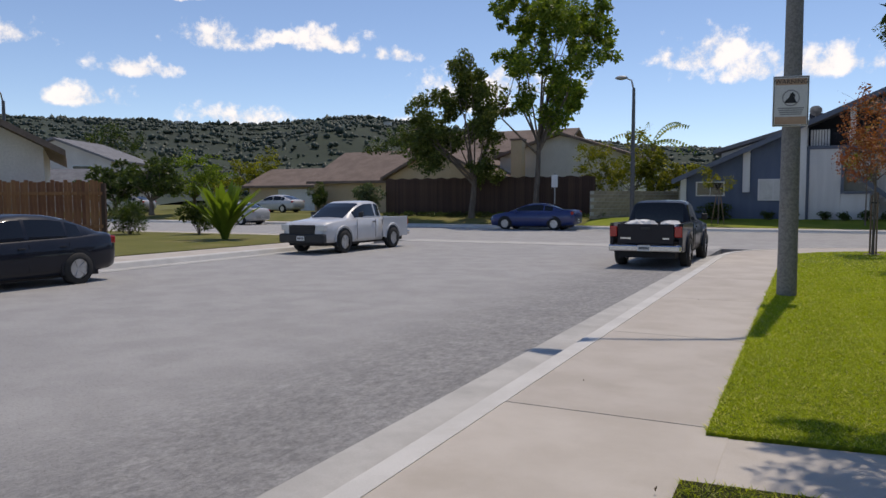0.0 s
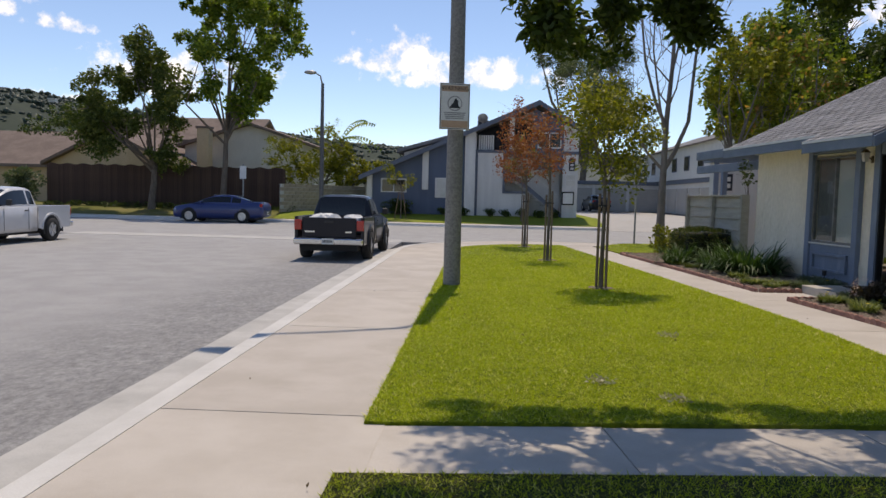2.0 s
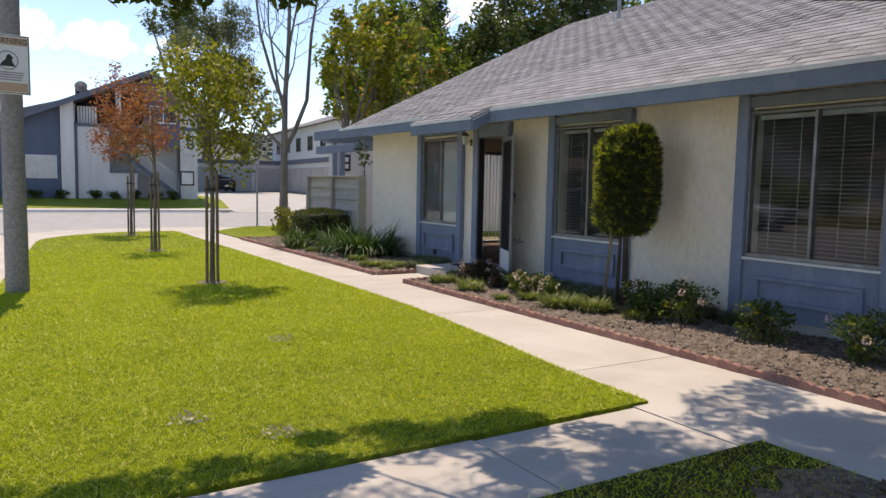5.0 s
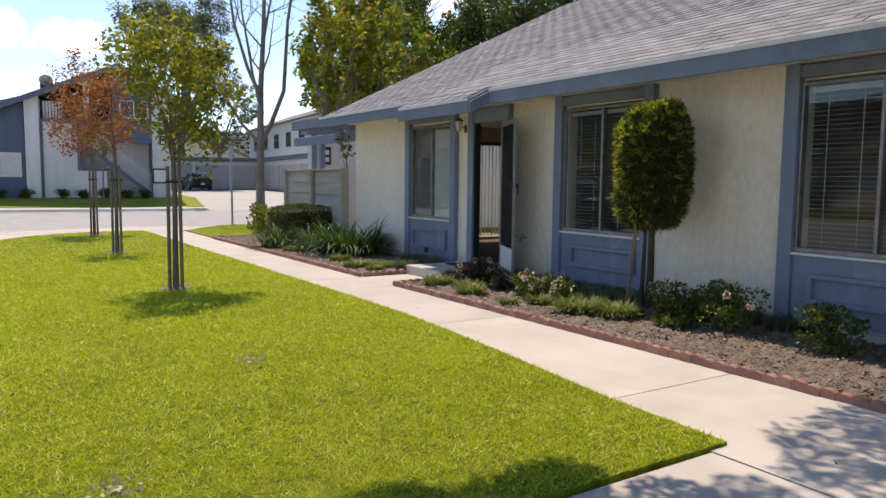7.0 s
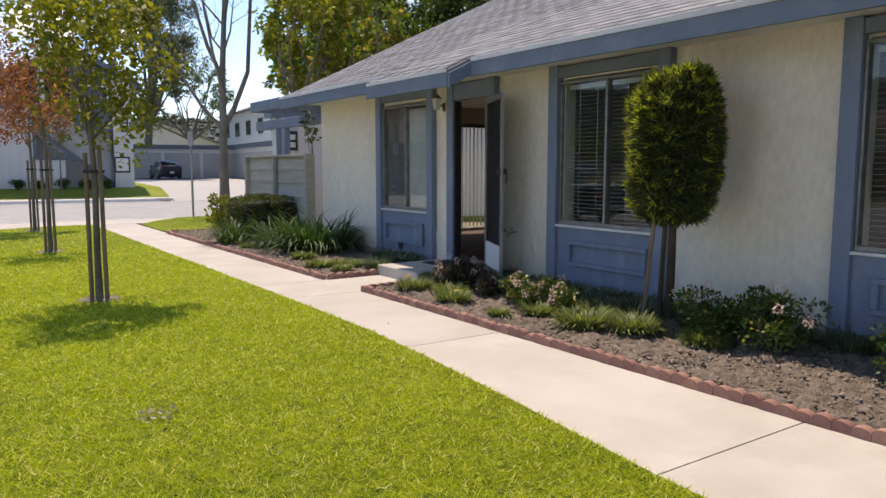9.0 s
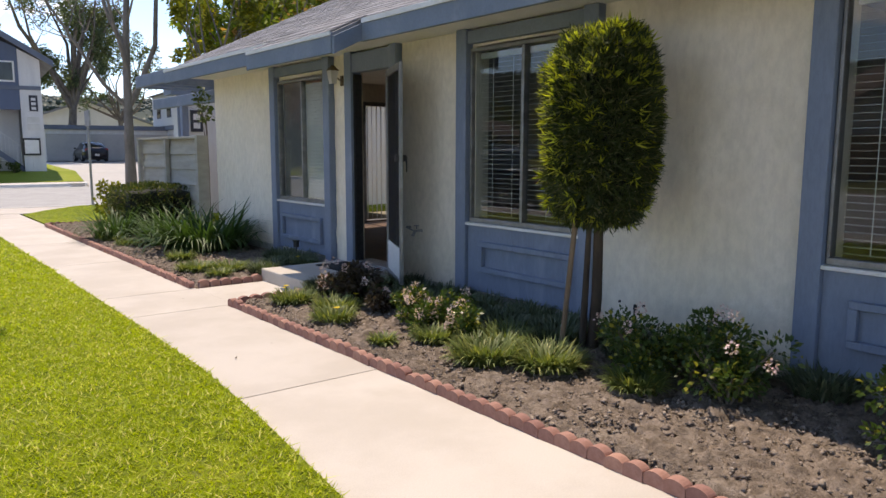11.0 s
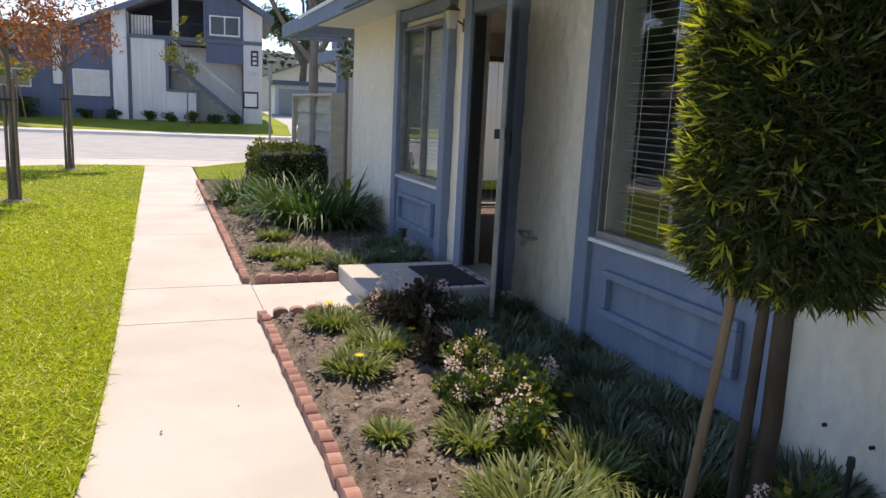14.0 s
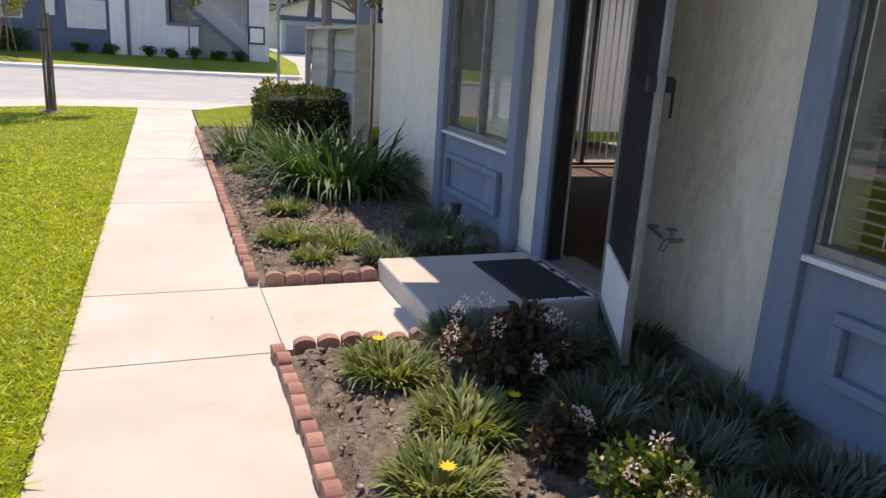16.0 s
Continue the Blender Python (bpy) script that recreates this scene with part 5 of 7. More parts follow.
bmesh.ops.create_uvsphere(bm, u_segments=20, v_segments=8, radius=.42)
bmesh.ops.delete(bm, geom=[v for v in bm.verts if v.co.z > -.27], context="VERTS")
bmesh.ops.transform(bm, matrix=Matrix.Translation((0, -.1, .62)) @ Matrix.Rotation(radians(-55), 4, "X") @ Matrix.Diagonal((1, 1, .7, 1)), verts=bm.verts)
part("reflector", bm, M_STEEL, dish, smooth=True)
part("mast", rods(((0, 0, 0), (0, .1, .55), .03)), M_STEEL, dish)

# garages beyond the driveway
def garage_row(m, w, h, doors, label, depth=7):
    g = thing("garage", label, "garage", m)
    part("wall", boxes((0, w, 0, depth, 0, h)), M_SIDING_WHITE, g)
    part("fascia", boxes((-.2, w + .2, -.25, depth, h + .002, h + .35)), M_TRIMBLUE, g)
    for i in range(doors):
        x0, x1 = .3 + i * (w - .3) / doors, (i + 1) * (w - .3) / doors
        part("garage_door", boxes((x0, x1, -.04, -.002, .02, 2.2), *[(x0 + .02, x1 - .02, -.055, -.041, .06 + k * .54, .56 + k * .54) for k in range(4)]), M_DRIVE, g, "grey panelled garage door")
    return g


garage_row(on_street(7.6, 72, 0, .4), 10.0, 2.55, 3, "low pale garage row at the end of the driveway")
gb = garage_row(on_street(17.2, 76, -90, .4), 24.0, 2.6, 7, "ground floor garages under pale apartments", 9)
part("upper_wall", boxes((0, 24, -.3, 9, 2.96, 5.6)), M_SIDING_WHITE, gb)
part("upper_roof", prism([(-.4, -.8), (24.4, -.8), (24.4, 9.4), (-.4, 9.4)], [(-.4, 4.2), (24.4, 4.2), (24.4, 4.4), (-.4, 4.4)], 5.6, 7.4), M_ROOFGREY, gb)
for i in range(6):
    w1 = part("window", boxes((2 + i * 3.8, 3.4 + i * 3.8, -.36, -.302, 3.6, 4.8)), M_TRIMBLUE, gb)
    part("pane", boxes((2.08 + i * 3.8, 3.32 + i * 3.8, -.375, -.361, 3.68, 4.72)), M_CARGLASS, w1)
far_house(on_street(13.5, 92, 0, .4), 14, 9, 3.6, 6.2, M_PALEWALL, M_ROOFGREY, "pale far house with a grey roof", along="y")

# ---- hills ----
def skyline(az):
    pts = [(-75, 6.2), (-58, 5.4), (-50, 5.5), (-44, 5.6), (-36, 5.5), (-31, 6.0), (-27, 6.3), (-22, 5.6), (-12, 4.6), (-4, 3.8), (4, 3.6), (14, 3.3), (30, 3.0), (50, 2.6)]
    return np.interp(az, [p[0] for p in pts], [p[1] for p in pts])


def make_hills():
    na, nr = 220, 26
    az, rr = np.linspace(-75, 50, na), np.linspace(330, 820, nr)
    verts = []
    for a in az:
        top = 820 * math.tan(radians(float(skyline(a))))
        for r in rr:
            k = (r - 330) / 490
            k = k * k * (3 - 2 * k)
            p = Vector((r * math.sin(radians(a)), r * math.cos(radians(a)), 0))
            verts.append((p.x, p.y, top * k + 9 * k * (1 - k) * 4 * noise.noise(p * .012) + 2.5 * noise.noise(p * .04) - .3))
    faces = [(i * nr + j, (i + 1) * nr + j, (i + 1) * nr + j + 1, i * nr + j + 1) for i in range(na - 1) for j in range(nr - 1)]
    m = surface("dry_green_hillside", (.024, .038, .026), (.040, .056, .033), .018, .95, .0, .15, stain=(.07, .088, .04), stain_scale=.012)
    hill = solid("backdrop_hills", np_mesh("hills", verts, faces, m, True), None, "scrub-covered green hills on the horizon", "hills", kind="structure")
    rng = np.random.default_rng(12)
    ico = bmesh.new()
    bmesh.ops.create_icosphere(ico, subdivisions=1, radius=1)
    iv, jf = np.array([v.co[:] for v in ico.verts]), np.array([[v.index for v in f.verts] for f in ico.faces])
    ico.free()
    vv, ff, o = [], [], 0
    V = np.array(verts).reshape(na, nr, 3)
    for q in range(20000):
        i, j = rng.integers(0, na), int(nr * math.sqrt(rng.uniform(.02, .999))) if q > 900 else nr - 1
        c = V[i, j] + rng.normal(size=3) * (5, 5, 0)
        s = rng.uniform(.8, 2.3) * (1.6 if rng.uniform() < .07 or q < 900 else 1)
        vv.append(c + iv * (s, s, s * rng.uniform(.6, 1.5)) * rng.uniform(.75, 1.25, (len(iv), 1)))
        ff.append(jf + o)
        o += len(iv)
    part("scrub", np_mesh("scrub", np.concatenate(vv), np.concatenate(ff), L_HILL), None, hill, "dark scrub and trees on the slopes", kind="stuff")
    for i in range(9):
        k = rng.integers(20, 150)
        c = V[k, nr - 1 - int(rng.integers(0, 9))]
        solid("far_villa", boxes((-3, 3, -2.4, 2.4, -1, 2.2), (-3.3, 3.3, -2.7, 2.7, 2.202, 2.9)), M_PALEWALL, "small pale villa high on the hill", "house", Matrix.Translation(c), "villas on the hill")


make_hills()
# ---- trees ----
def tree(name, label, m, trunk, fork, limbs, blobs, leaf_mat, leaves, size, seed, bark=None, narrow=.5, droop=.3, twigs=3, sides=8, spread=.33):
    """A tapered trunk to the fork, limbs to each clump, and a crown of leaf clumps.
    blobs: (x, y, z, rx, ry, rz) clumps about the foot; trunk: radius at the foot."""
    rng = np.random.default_rng(seed)
    t = thing(name, label, "tree", m)
    bark = bark or M_BARK
    f = Vector(fork)
    tubes = [tube([(0, 0, -.05), (f.x * .1, f.y * .1, f.z * .2), (f.x * .45 + trunk * .3, f.y * .5, f.z * .6), f], [trunk * 1.25, trunk, trunk * .88, trunk * .72], sides)]
    limb_tubes = []
    pts = []
    for i in range(limbs):
        b = blobs[i % len(blobs)]
        tip = Vector((b[0] + rng.normal() * b[3] * .5, b[1] + rng.normal() * b[4] * .5, b[2] + rng.uniform(-.2, .7) * b[5]))
        start = f * rng.uniform(.82, 1.0) if i else f
        mid = start.lerp(tip, .5) + Vector((rng.normal(), rng.normal(), rng.normal() * .5)) * (tip - start).length * .09
        r = trunk * rng.uniform(.3, .55)
        limb_tubes.append(tube([start, start.lerp(mid, .5), mid, mid.lerp(tip, .5), tip], [r, r * .8, r * .6, r * .38, r * .12], 6))
        for _ in range(twigs):
            k = rng.uniform(.35, .95)
            p = mid.lerp(tip, k) if k > .4 else start.lerp(mid, k * 2)
            q = p + Vector((rng.normal() * b[3], rng.normal() * b[4], rng.normal() * b[5] * .7 + b[5] * .35)) * .7
            limb_tubes.append(tube([p, p.lerp(q, .5) + Vector((0, 0, .03)), q], [r * .32, r * .2, r * .06], 5))
            pts.append(q)
    v, fc = join_tubes(tubes)
    part("trunk", np_mesh("trunk", v, fc, bark, True), None, t)
    v, fc = join_tubes(limb_tubes)
    part("branchwork", np_mesh("limbs", v, fc, bark, True), None, t)
    if leaves:
        vol = np.array([b[3] * b[4] * b[5] for b in blobs]) ** .67
        vol = vol / vol.sum()
        cs = []
        for b, share in zip(blobs, vol):
            n = int(leaves * share)
            subs = max(3, int(9 * share * len(blobs)))
            centres, _ = blob_points(rng, subs, b[:3], b[3:], .35)
            for c in centres:
                p, _ = blob_points(rng, max(4, n // subs), c, np.array(b[3:]) * spread * rng.uniform(.7, 1.35), .2)
                cs.append(p)
        v, fc = leaf_arrays(rng, np.concatenate(cs), size, droop, narrow)
        part("crown", np_mesh("crown", v, fc, leaf_mat), None, t, "crown of many small leaves")
    return t


def crown(rng, n, c, r, k=.45):
    """Clumps scattered through an ellipsoid crown."""
    p, _ = blob_points(rng, n, c, r, .35)
    return [(*q, *(np.array(r) * k * rng.uniform(.7, 1.25))) for q in p]


G = np.random.default_rng(5)
# big shade tree over the near lawn with hanging tips
over = [(-3.1, 4.0, 2.85, .40, .35, .36), (-2.75, 4.3, 2.9, .42, .35, .38), (-2.3, 4.35, 2.85, .45, .35, .36), (-1.85, 4.3, 2.95, .42, .35, .36), (-2.5, 4.1, 3.3, .6, .4, .3), (-.95, 4.2, 3.15, .42, .42, .35), (-.5, 4.2, 3.25, .4, .4, .3), (-.75, 1.9, 2.85, .4, .35, .28), (-.15, 1.9, 2.9, .35, .4, .28), (.5, 1.9, 3.1, .45, .4, .3), (-3.4, 3.6, 3.7, .5, .5, .4),
        (1.3, 4.7, 5.1, .8, .55, .45), (.9, 4.1, 5.3, .5, .5, .4), (-.9, 5.45, 5.1, .65, .4, .35), (-3.3, 5.35, 5.1, .6, .3, .3), (-.2, 4.1, 5.4, .9, .6, .4), (-2.2, 4.2, 5.4, .9, .55, .4), (.2, 2.6, 5.1, 1.0, .9, .4), (-1.6, 3.0, 5.1, 1.0, .8, .4), (-.3, 1.3, 5.0, 1.1, .9, .4)]
over += crown(G, 30, (-.9, 2.0, 5.1), (3.4, 2.5, .75), .30) + crown(G, 22, (-.8, 2.4, 5.7), (3.6, 2.9, .5), .32) + crown(G, 9, (.85, 3.5, 5.1), (1.7, 1.3, .6), .4)
tree("tree", "broad shade tree with dark leaves over the lawn", pose(4.15, 2.35, 0), .2, (.1, .2, 2.6), 16, over, L_TREE, 165000, .085, 1, narrow=.42, twigs=1, spread=.42)


def street_tree(m, label, leaf_mat, seed, top, low, r, n):
    rng = np.random.default_rng(seed)
    zc, rzz = (top + low) / 2, (top - low) / 2
    t = tree("street_tree", label, m, .035, (0, 0, low + .1), 9, crown(rng, 11, (0, 0, zc), (r, r, rzz), .5), leaf_mat, n, .075, seed, M_BARK, .55, .2, 3, spread=.5)
    t["group"] = "staked street trees"
    for i, (x, y, hh) in enumerate(((-.06, .03, 1.5), (.06, -.04, 1.58))):
        part("stake", rods(((x * 1.1, y, -.05), (x, y, hh), .022), sides=8), M_STAKE, t, "round wooden stake")
    part("tie", boxes((-.10, .10, -.05, -.03, 1.30, 1.33)), M_BLACKPLASTIC, t, "black rubber tie")
    bm = bmesh.new()
    add_rod(bm, (0, 0, .0), (0, 0, .032), .30, .18, 20)
    part("soil_ring", bm, M_SOIL, t, "bare soil round the trunk")
    return t


street_tree(pose(3.18, 12.35, 0), "young yellow-green street tree tied to two stakes", L_YOUNG, 21, 3.5, 1.7, .72, 4200)
street_tree(pose(3.29, 17.4, 0), "young tree with thin rust-red leaves and two stakes", L_RED, 22, 3.35, 2.0, .55, 1300)
street_tree(pose(3.49, 21.95, 0), "young rust-red street tree tied to stakes", L_RED, 23, 4.05, 1.95, .8, 3600)


def bare_tree(m, label, seed):
    """A slim forked trunk with rising limbs that part again and again, and few leaves."""
    rng = np.random.default_rng(seed)
    t = thing("bare_tree", label, "tree", m)
    across = Vector((.95, -.30, 0))
    deep = Vector((.30, .95, 0))
    stems = [([(0, 0, -.05), (0, 0, 1.2), (.02, 0, 2.6), (.05, .05, 4.2), (.16, 0, 6.0), (.22, -.1, 8.2), (.35, 0, 11.6)], .15),
             ([(.02, 0, 2.5), (.35, .1, 3.1), (.78, .2, 4.2), (.92, .1, 6.4), (1.25, .1, 8.4), (1.7, .2, 10.8)], .09),
             ([(0, 0, 2.5), (-.55, -.1, 3.1), (-1.15, -.2, 4.1), (-1.7, -.3, 5.0), (-2.0, -.3, 6.0)], .055),
             ([(.03, 0, 4.0), (-.35, .2, 4.9), (-.75, .3, 6.3), (-1.0, .2, 8.4), (-1.5, .2, 10.0)], .065),
             ([(.1, 0, 5.0), (.2, .6, 6.0), (.5, 1.0, 7.6), (.6, 1.2, 9.6)], .055),
             ([(.05, 0, 3.5), (-.2, -.6, 4.6), (-.5, -1.0, 6.4), (-.5, -1.3, 8.6)], .05)]
    trunk, limbs, ends = [], [], []

    def shoots(pts, r, depth):
        for _ in range(7 if depth == 0 else 4):
            k = rng.uniform(.25 if depth else .4, .97)
            i = min(int(k * (len(pts) - 1)), len(pts) - 2)
            p = pts[i].lerp(pts[i + 1], k * (len(pts) - 1) - i)
            d = (pts[i + 1] - pts[i]).normalized()
            side = d.cross(Vector(rng.normal(size=3))).normalized()
            L = (1.9 if depth == 0 else .95) * rng.uniform(.6, 1.3)
            q1 = p + (d * .6 + side * .75).normalized() * L * .45
            q2 = q1 + (d * .75 + side * .4 + Vector((0, 0, .4))).normalized() * L * .6
            rr = max(.006, r * (1 - k) * .45 + .006)
            limbs.append(tube([p, q1, q2], [rr, rr * .7, rr * .25], 5))
            ends.append(q2)
            if depth < 1:
                shoots([p, q1, q2], rr, depth + 1)

    for k, (pts, r) in enumerate(stems):
        line = [across * x + deep * y + Vector((0, 0, z)) for x, y, z in pts]
        n = len(line)
        (trunk if k == 0 else limbs).append(tube(line, [r * (1.15 if i == 0 and k == 0 else 1) * (1 - .85 * i / (n - 1)) + .006 for i in range(n)], 10))
        shoots(line, r, 0)
    part("trunk", np_mesh("trunk", *join_tubes(trunk), M_BARKPALE, True), None, t)
    part("branchwork", np_mesh("limbs", *join_tubes(limbs), M_BARKPALE, True), None, t)
    c = np.array([tuple(e) for e in ends])[rng.integers(0, len(ends), 420)] + rng.normal(size=(420, 3)) * .12
    part("leaves", np_mesh("leaves", *leaf_arrays(rng, c, .085, .3, .5), L_GREY), None, t, "a few small leaves")


bare_tree(pose(8.9, 26.1, 0), "tall pale tree almost bare of leaves", 31)
# trees behind the house and the far trees
for i, (x, y, top, lean, mt) in enumerate(((10.4, 24.2, 7.0, .5, L_YOUNG), (11.3, 24.0, 7.6, .9, L_AUTUMN))):
    tree("tree", "yellow-green tree with thin pale trunks behind the patio", pose(x, y, 0), .09, (lean * .3, .1, 2.8), 14, crown(np.random.default_rng(41 + i), 16, (lean, 0, top - 1.9), (1.6, 1.5, 2.0), .22), mt, 3300, .17, 41 + i, M_BARKPALE, narrow=.55, spread=.5)
BEHIND = ((13.2, 27.5, 8.2, 2.3, L_STREET), (15.9, 28.8, 9.4, 2.7, L_STREET), (19.3, 26.5, 11.2, 3.2, L_DARK), (24.0, 22.0, 12.0, 3.6, L_STREET), (28.5, 19, 12.5, 3.8, L_DARK), (17.6, 31.5, 10.2, 2.8, L_DARK), (22.0, 26.0, 11.0, 2.8, L_GREY))
for i, (x, y, top, r, mt) in enumerate(BEHIND):
    tree("tree", "dense green tree behind the roofs" if mt != L_GREY else "feathery grey-green tree behind the roofs", pose(x, y, 0), .2, (0, 0, top * .3), 14, crown(np.random.default_rng(50 + i), 30, (0, 0, top * .6), (r, r, top * .40), .29), mt, 17000, .22, 50 + i, narrow=.42, droop=.5, spread=.42)
tree("tree", "tall airy grey-green tree behind the apartments", on_street(9.6, 72.5, 0, .3), .38, (.5, 0, 5), 16, crown(np.random.default_rng(60), 22, (0, 0, 11.8), (5.0, 4.5, 5.2), .30), L_GREY, 24000, .33, 60, narrow=.3, droop=.6, spread=.5)
tree("tree", "grey-green tree beyond the garages", on_street(15.5, 86, 0, .3), .3, (.3, 0, 4), 12, crown(np.random.default_rng(61), 14, (0, 0, 8.5), (4, 4, 4), .34), L_GREY, 5000, .36, 61, narrow=.35)
tree("tree", "broad tree with dark lower boughs by the fence", on_street(-18.9, 42.4, 0, .2), .2, (.2, 0, 2.6), 14, crown(np.random.default_rng(62), 30, (-.5, 0, 5.9), (3.4, 2.9, 3.5), .25), L_TREE2, 24000, .22, 62, spread=.42)
tree("tree", "tall loose bright green tree on the bank", on_street(-14.85, 42.8, 0, .3), .17, (.2, 0, 4.6), 18, crown(np.random.default_rng(63), 40, (.7, 0, 9.3), (4.5, 3.6, 5.1), .17), L_STREET, 26000, .24, 63, spread=.42)
for i, (X, Y, zz, r, mt) in enumerate(((-37, 66, 5.2, 4.4, L_DARK), (-45, 40.8, 2.6, 2.2, L_DARK), (-49.5, 41.2, 2.4, 2.2, L_DARK), (-53, 62, 3.6, 3.6, L_YOUNG), (-60, 60, 3.8, 4.0, L_STREET), (-74, 60, 6.5, 4, L_DARK))):
    tree("tree", "rounded leafy tree among the far houses", on_street(X, Y, 0, .35), .2, (0, 0, zz * .4), 9, crown(np.random.default_rng(70 + i), 14, (0, 0, zz), (r, r, zz * .62), .4), mt, 4200, .32, 70 + i)
for i, (X, Y, zz, r) in enumerate(((-12.3, 47.5, 3.0, 1.5), (-10.2, 48.2, 3.2, 1.6), (-8.4, 48.6, 2.5, 1.2), (-7.2, 49.5, 2.2, 1.1))):
    tree("tree", "yellow-green garden tree over the block wall", on_street(X, Y, 0, .4), .08, (0, 0, zz * .5), 8, crown(np.random.default_rng(80 + i), 12, (0, 0, zz), (r, r, zz * .5), .42), L_YOUNG, 2400, .2, 80 + i)
for X, Y, h in ((-4.3, 41.3, 3.3), (2.35, 41.3, 4.6)):
    t = tree("street_tree", "thin young tree on the far verge", on_street(X, Y, 0, .15), .035, (0, 0, h * .55), 6, crown(np.random.default_rng(int(90 + X)), 8, (0, 0, h * .75), (.8, .8, h * .22), .4), L_YOUNG, 700, .13, int(90 + X), M_BARK)
    if X < 0:
        for x in (-.35, .3, .0):
            part("stake", rods(((x, x * .3, -.1), (x * .3, 0, 1.5), .025), sides=6), M_STAKE, t)

palm = thing("banana_palm", "tall palm-like plant with torn broad leaves", "palm", on_street(-9.5, 50.5, 0, .4) @ Matrix.Diagonal((1.15, 1.15, 1.32, 1)))
part("trunk", np_mesh("trunk", *tube([(0, 0, 0), (.05, 0, 1.6), (.1, 0, 3.6)], [.2, .16, .12], 10), M_BARK, True), None, palm)
for i in range(9):
    a, e = i * 2.4, .25 + .75 * (i % 3) / 2
    rng = np.random.default_rng(100 + i)
    V, F = [], []
    for j in range(15):
        k = j / 14
        c = Vector((math.cos(a) * 2.4 * k * math.cos(e * .6), math.sin(a) * 2.4 * k * math.cos(e * .6), 3.6 + 2.2 * k * math.sin(e) + .5 * k - 1.5 * k * k))
        s = Vector((-math.sin(a), math.cos(a), 0))
        w = .36 * math.sin(math.pi * min(1, k * .93 + .07)) ** .7
        for sg in (-1, 1):
            o = len(V)
            V += [c, c + s * sg * w + Vector((0, 0, -.14 - .12 * rng.uniform())), c + Vector((math.cos(a), math.sin(a), 0)) * .13]
            F.append((o, o + 1, o + 2))
    part("leaf", np_mesh("leaf", [tuple(v) for v in V], F, L_STREET), None, palm)


def paradise(m, h, n, seed, label):
    rng = np.random.default_rng(seed)
    t = thing("bird_of_paradise", label, "shrub", m)
    for i in range(n):
        a, k = rng.uniform(0, 6.28), rng.uniform(.15, 1)
        L = h * rng.uniform(.35, 1.1)
        V, F = [], []
        d, s = Vector((math.cos(a), math.sin(a), 0)), Vector((-math.sin(a), math.cos(a), 0))
        for j in range(9):
            q = j / 8
            c = d * (L * .8 * k * q ** 1.4 + .1) + Vector((0, 0, L * (q - .28 * k * q * q)))
            w = .014 if q < .3 else .12 * math.sin(math.pi * (q - .3) / .7) ** .8 + .008
            V += [c - s * w + Vector((0, 0, w * .4)), c - Vector((0, 0, .0)), c + s * w + Vector((0, 0, w * .4))]
        for j in range(8):
            for o in (0, 1):
                F.append((3 * j + o, 3 * j + o + 1, 3 * j + o + 4, 3 * j + o + 3))
        part("leaf", np_mesh("leaf", [tuple(v) for v in V], F, L_STREET), None, t)


paradise(pose(-16.6, 22.3, 0), 2.2, 95, 1, "large bird-of-paradise clump with upright paddle leaves")


def bush(name, label, m, r, n, mat, size, seed, category="shrub", core=True, flowers=None, narrow=.55, group="", stems=True):
    """A leafy bush: clumps of leaves on short stems, r is its half size."""
    rng = np.random.default_rng(seed)
    t = thing(name, label, category, m, group)
    tubes = []
    blobs = crown(rng, 12, (0, 0, r[2]), (r[0] * .72, r[1] * .72, r[2] * .72), .45)
    for b in blobs:
        tubes.append(tube([(0, 0, -.02), (b[0] * .5, b[1] * .5, b[2] * .6), b[:3]], [.012, .009, .004], 5))
    v, f = join_tubes(tubes)
    part("stem", np_mesh("stems", v, f, M_BARK), None, t)
    ps, ds = zip(*[blob_points(rng, n // 12, b[:3], b[3:], .3) for b in blobs])
    c, d = np.concatenate(ps), np.concatenate(ds)
    c[:, 2] = np.maximum(c[:, 2], .02)
    v, f = leaf_arrays(rng, c, size, -.15, narrow, radial=d)
    part("leaves", np_mesh("leaves", v, f, mat), None, t)
    if flowers:
        k, fm, fs = flowers
        heads, _ = blob_points(rng, k, (0, 0, r[2] * 1.15), (r[0] * .85, r[1] * .85, r[2] * .95), .8)
        heads = heads[heads[:, 2] > r[2] * .9]
        for hd in heads:
            p, dd = blob_points(rng, 46, hd, (.032, .032, .036), .5)
            v, f = leaf_arrays(rng, p, fs, 0, .8, radial=dd)
            part("flower_head", np_mesh("flower", v, f, fm), None, t, "cluster of small pale pink flowers" if fm == L_PINK else "")
    return t


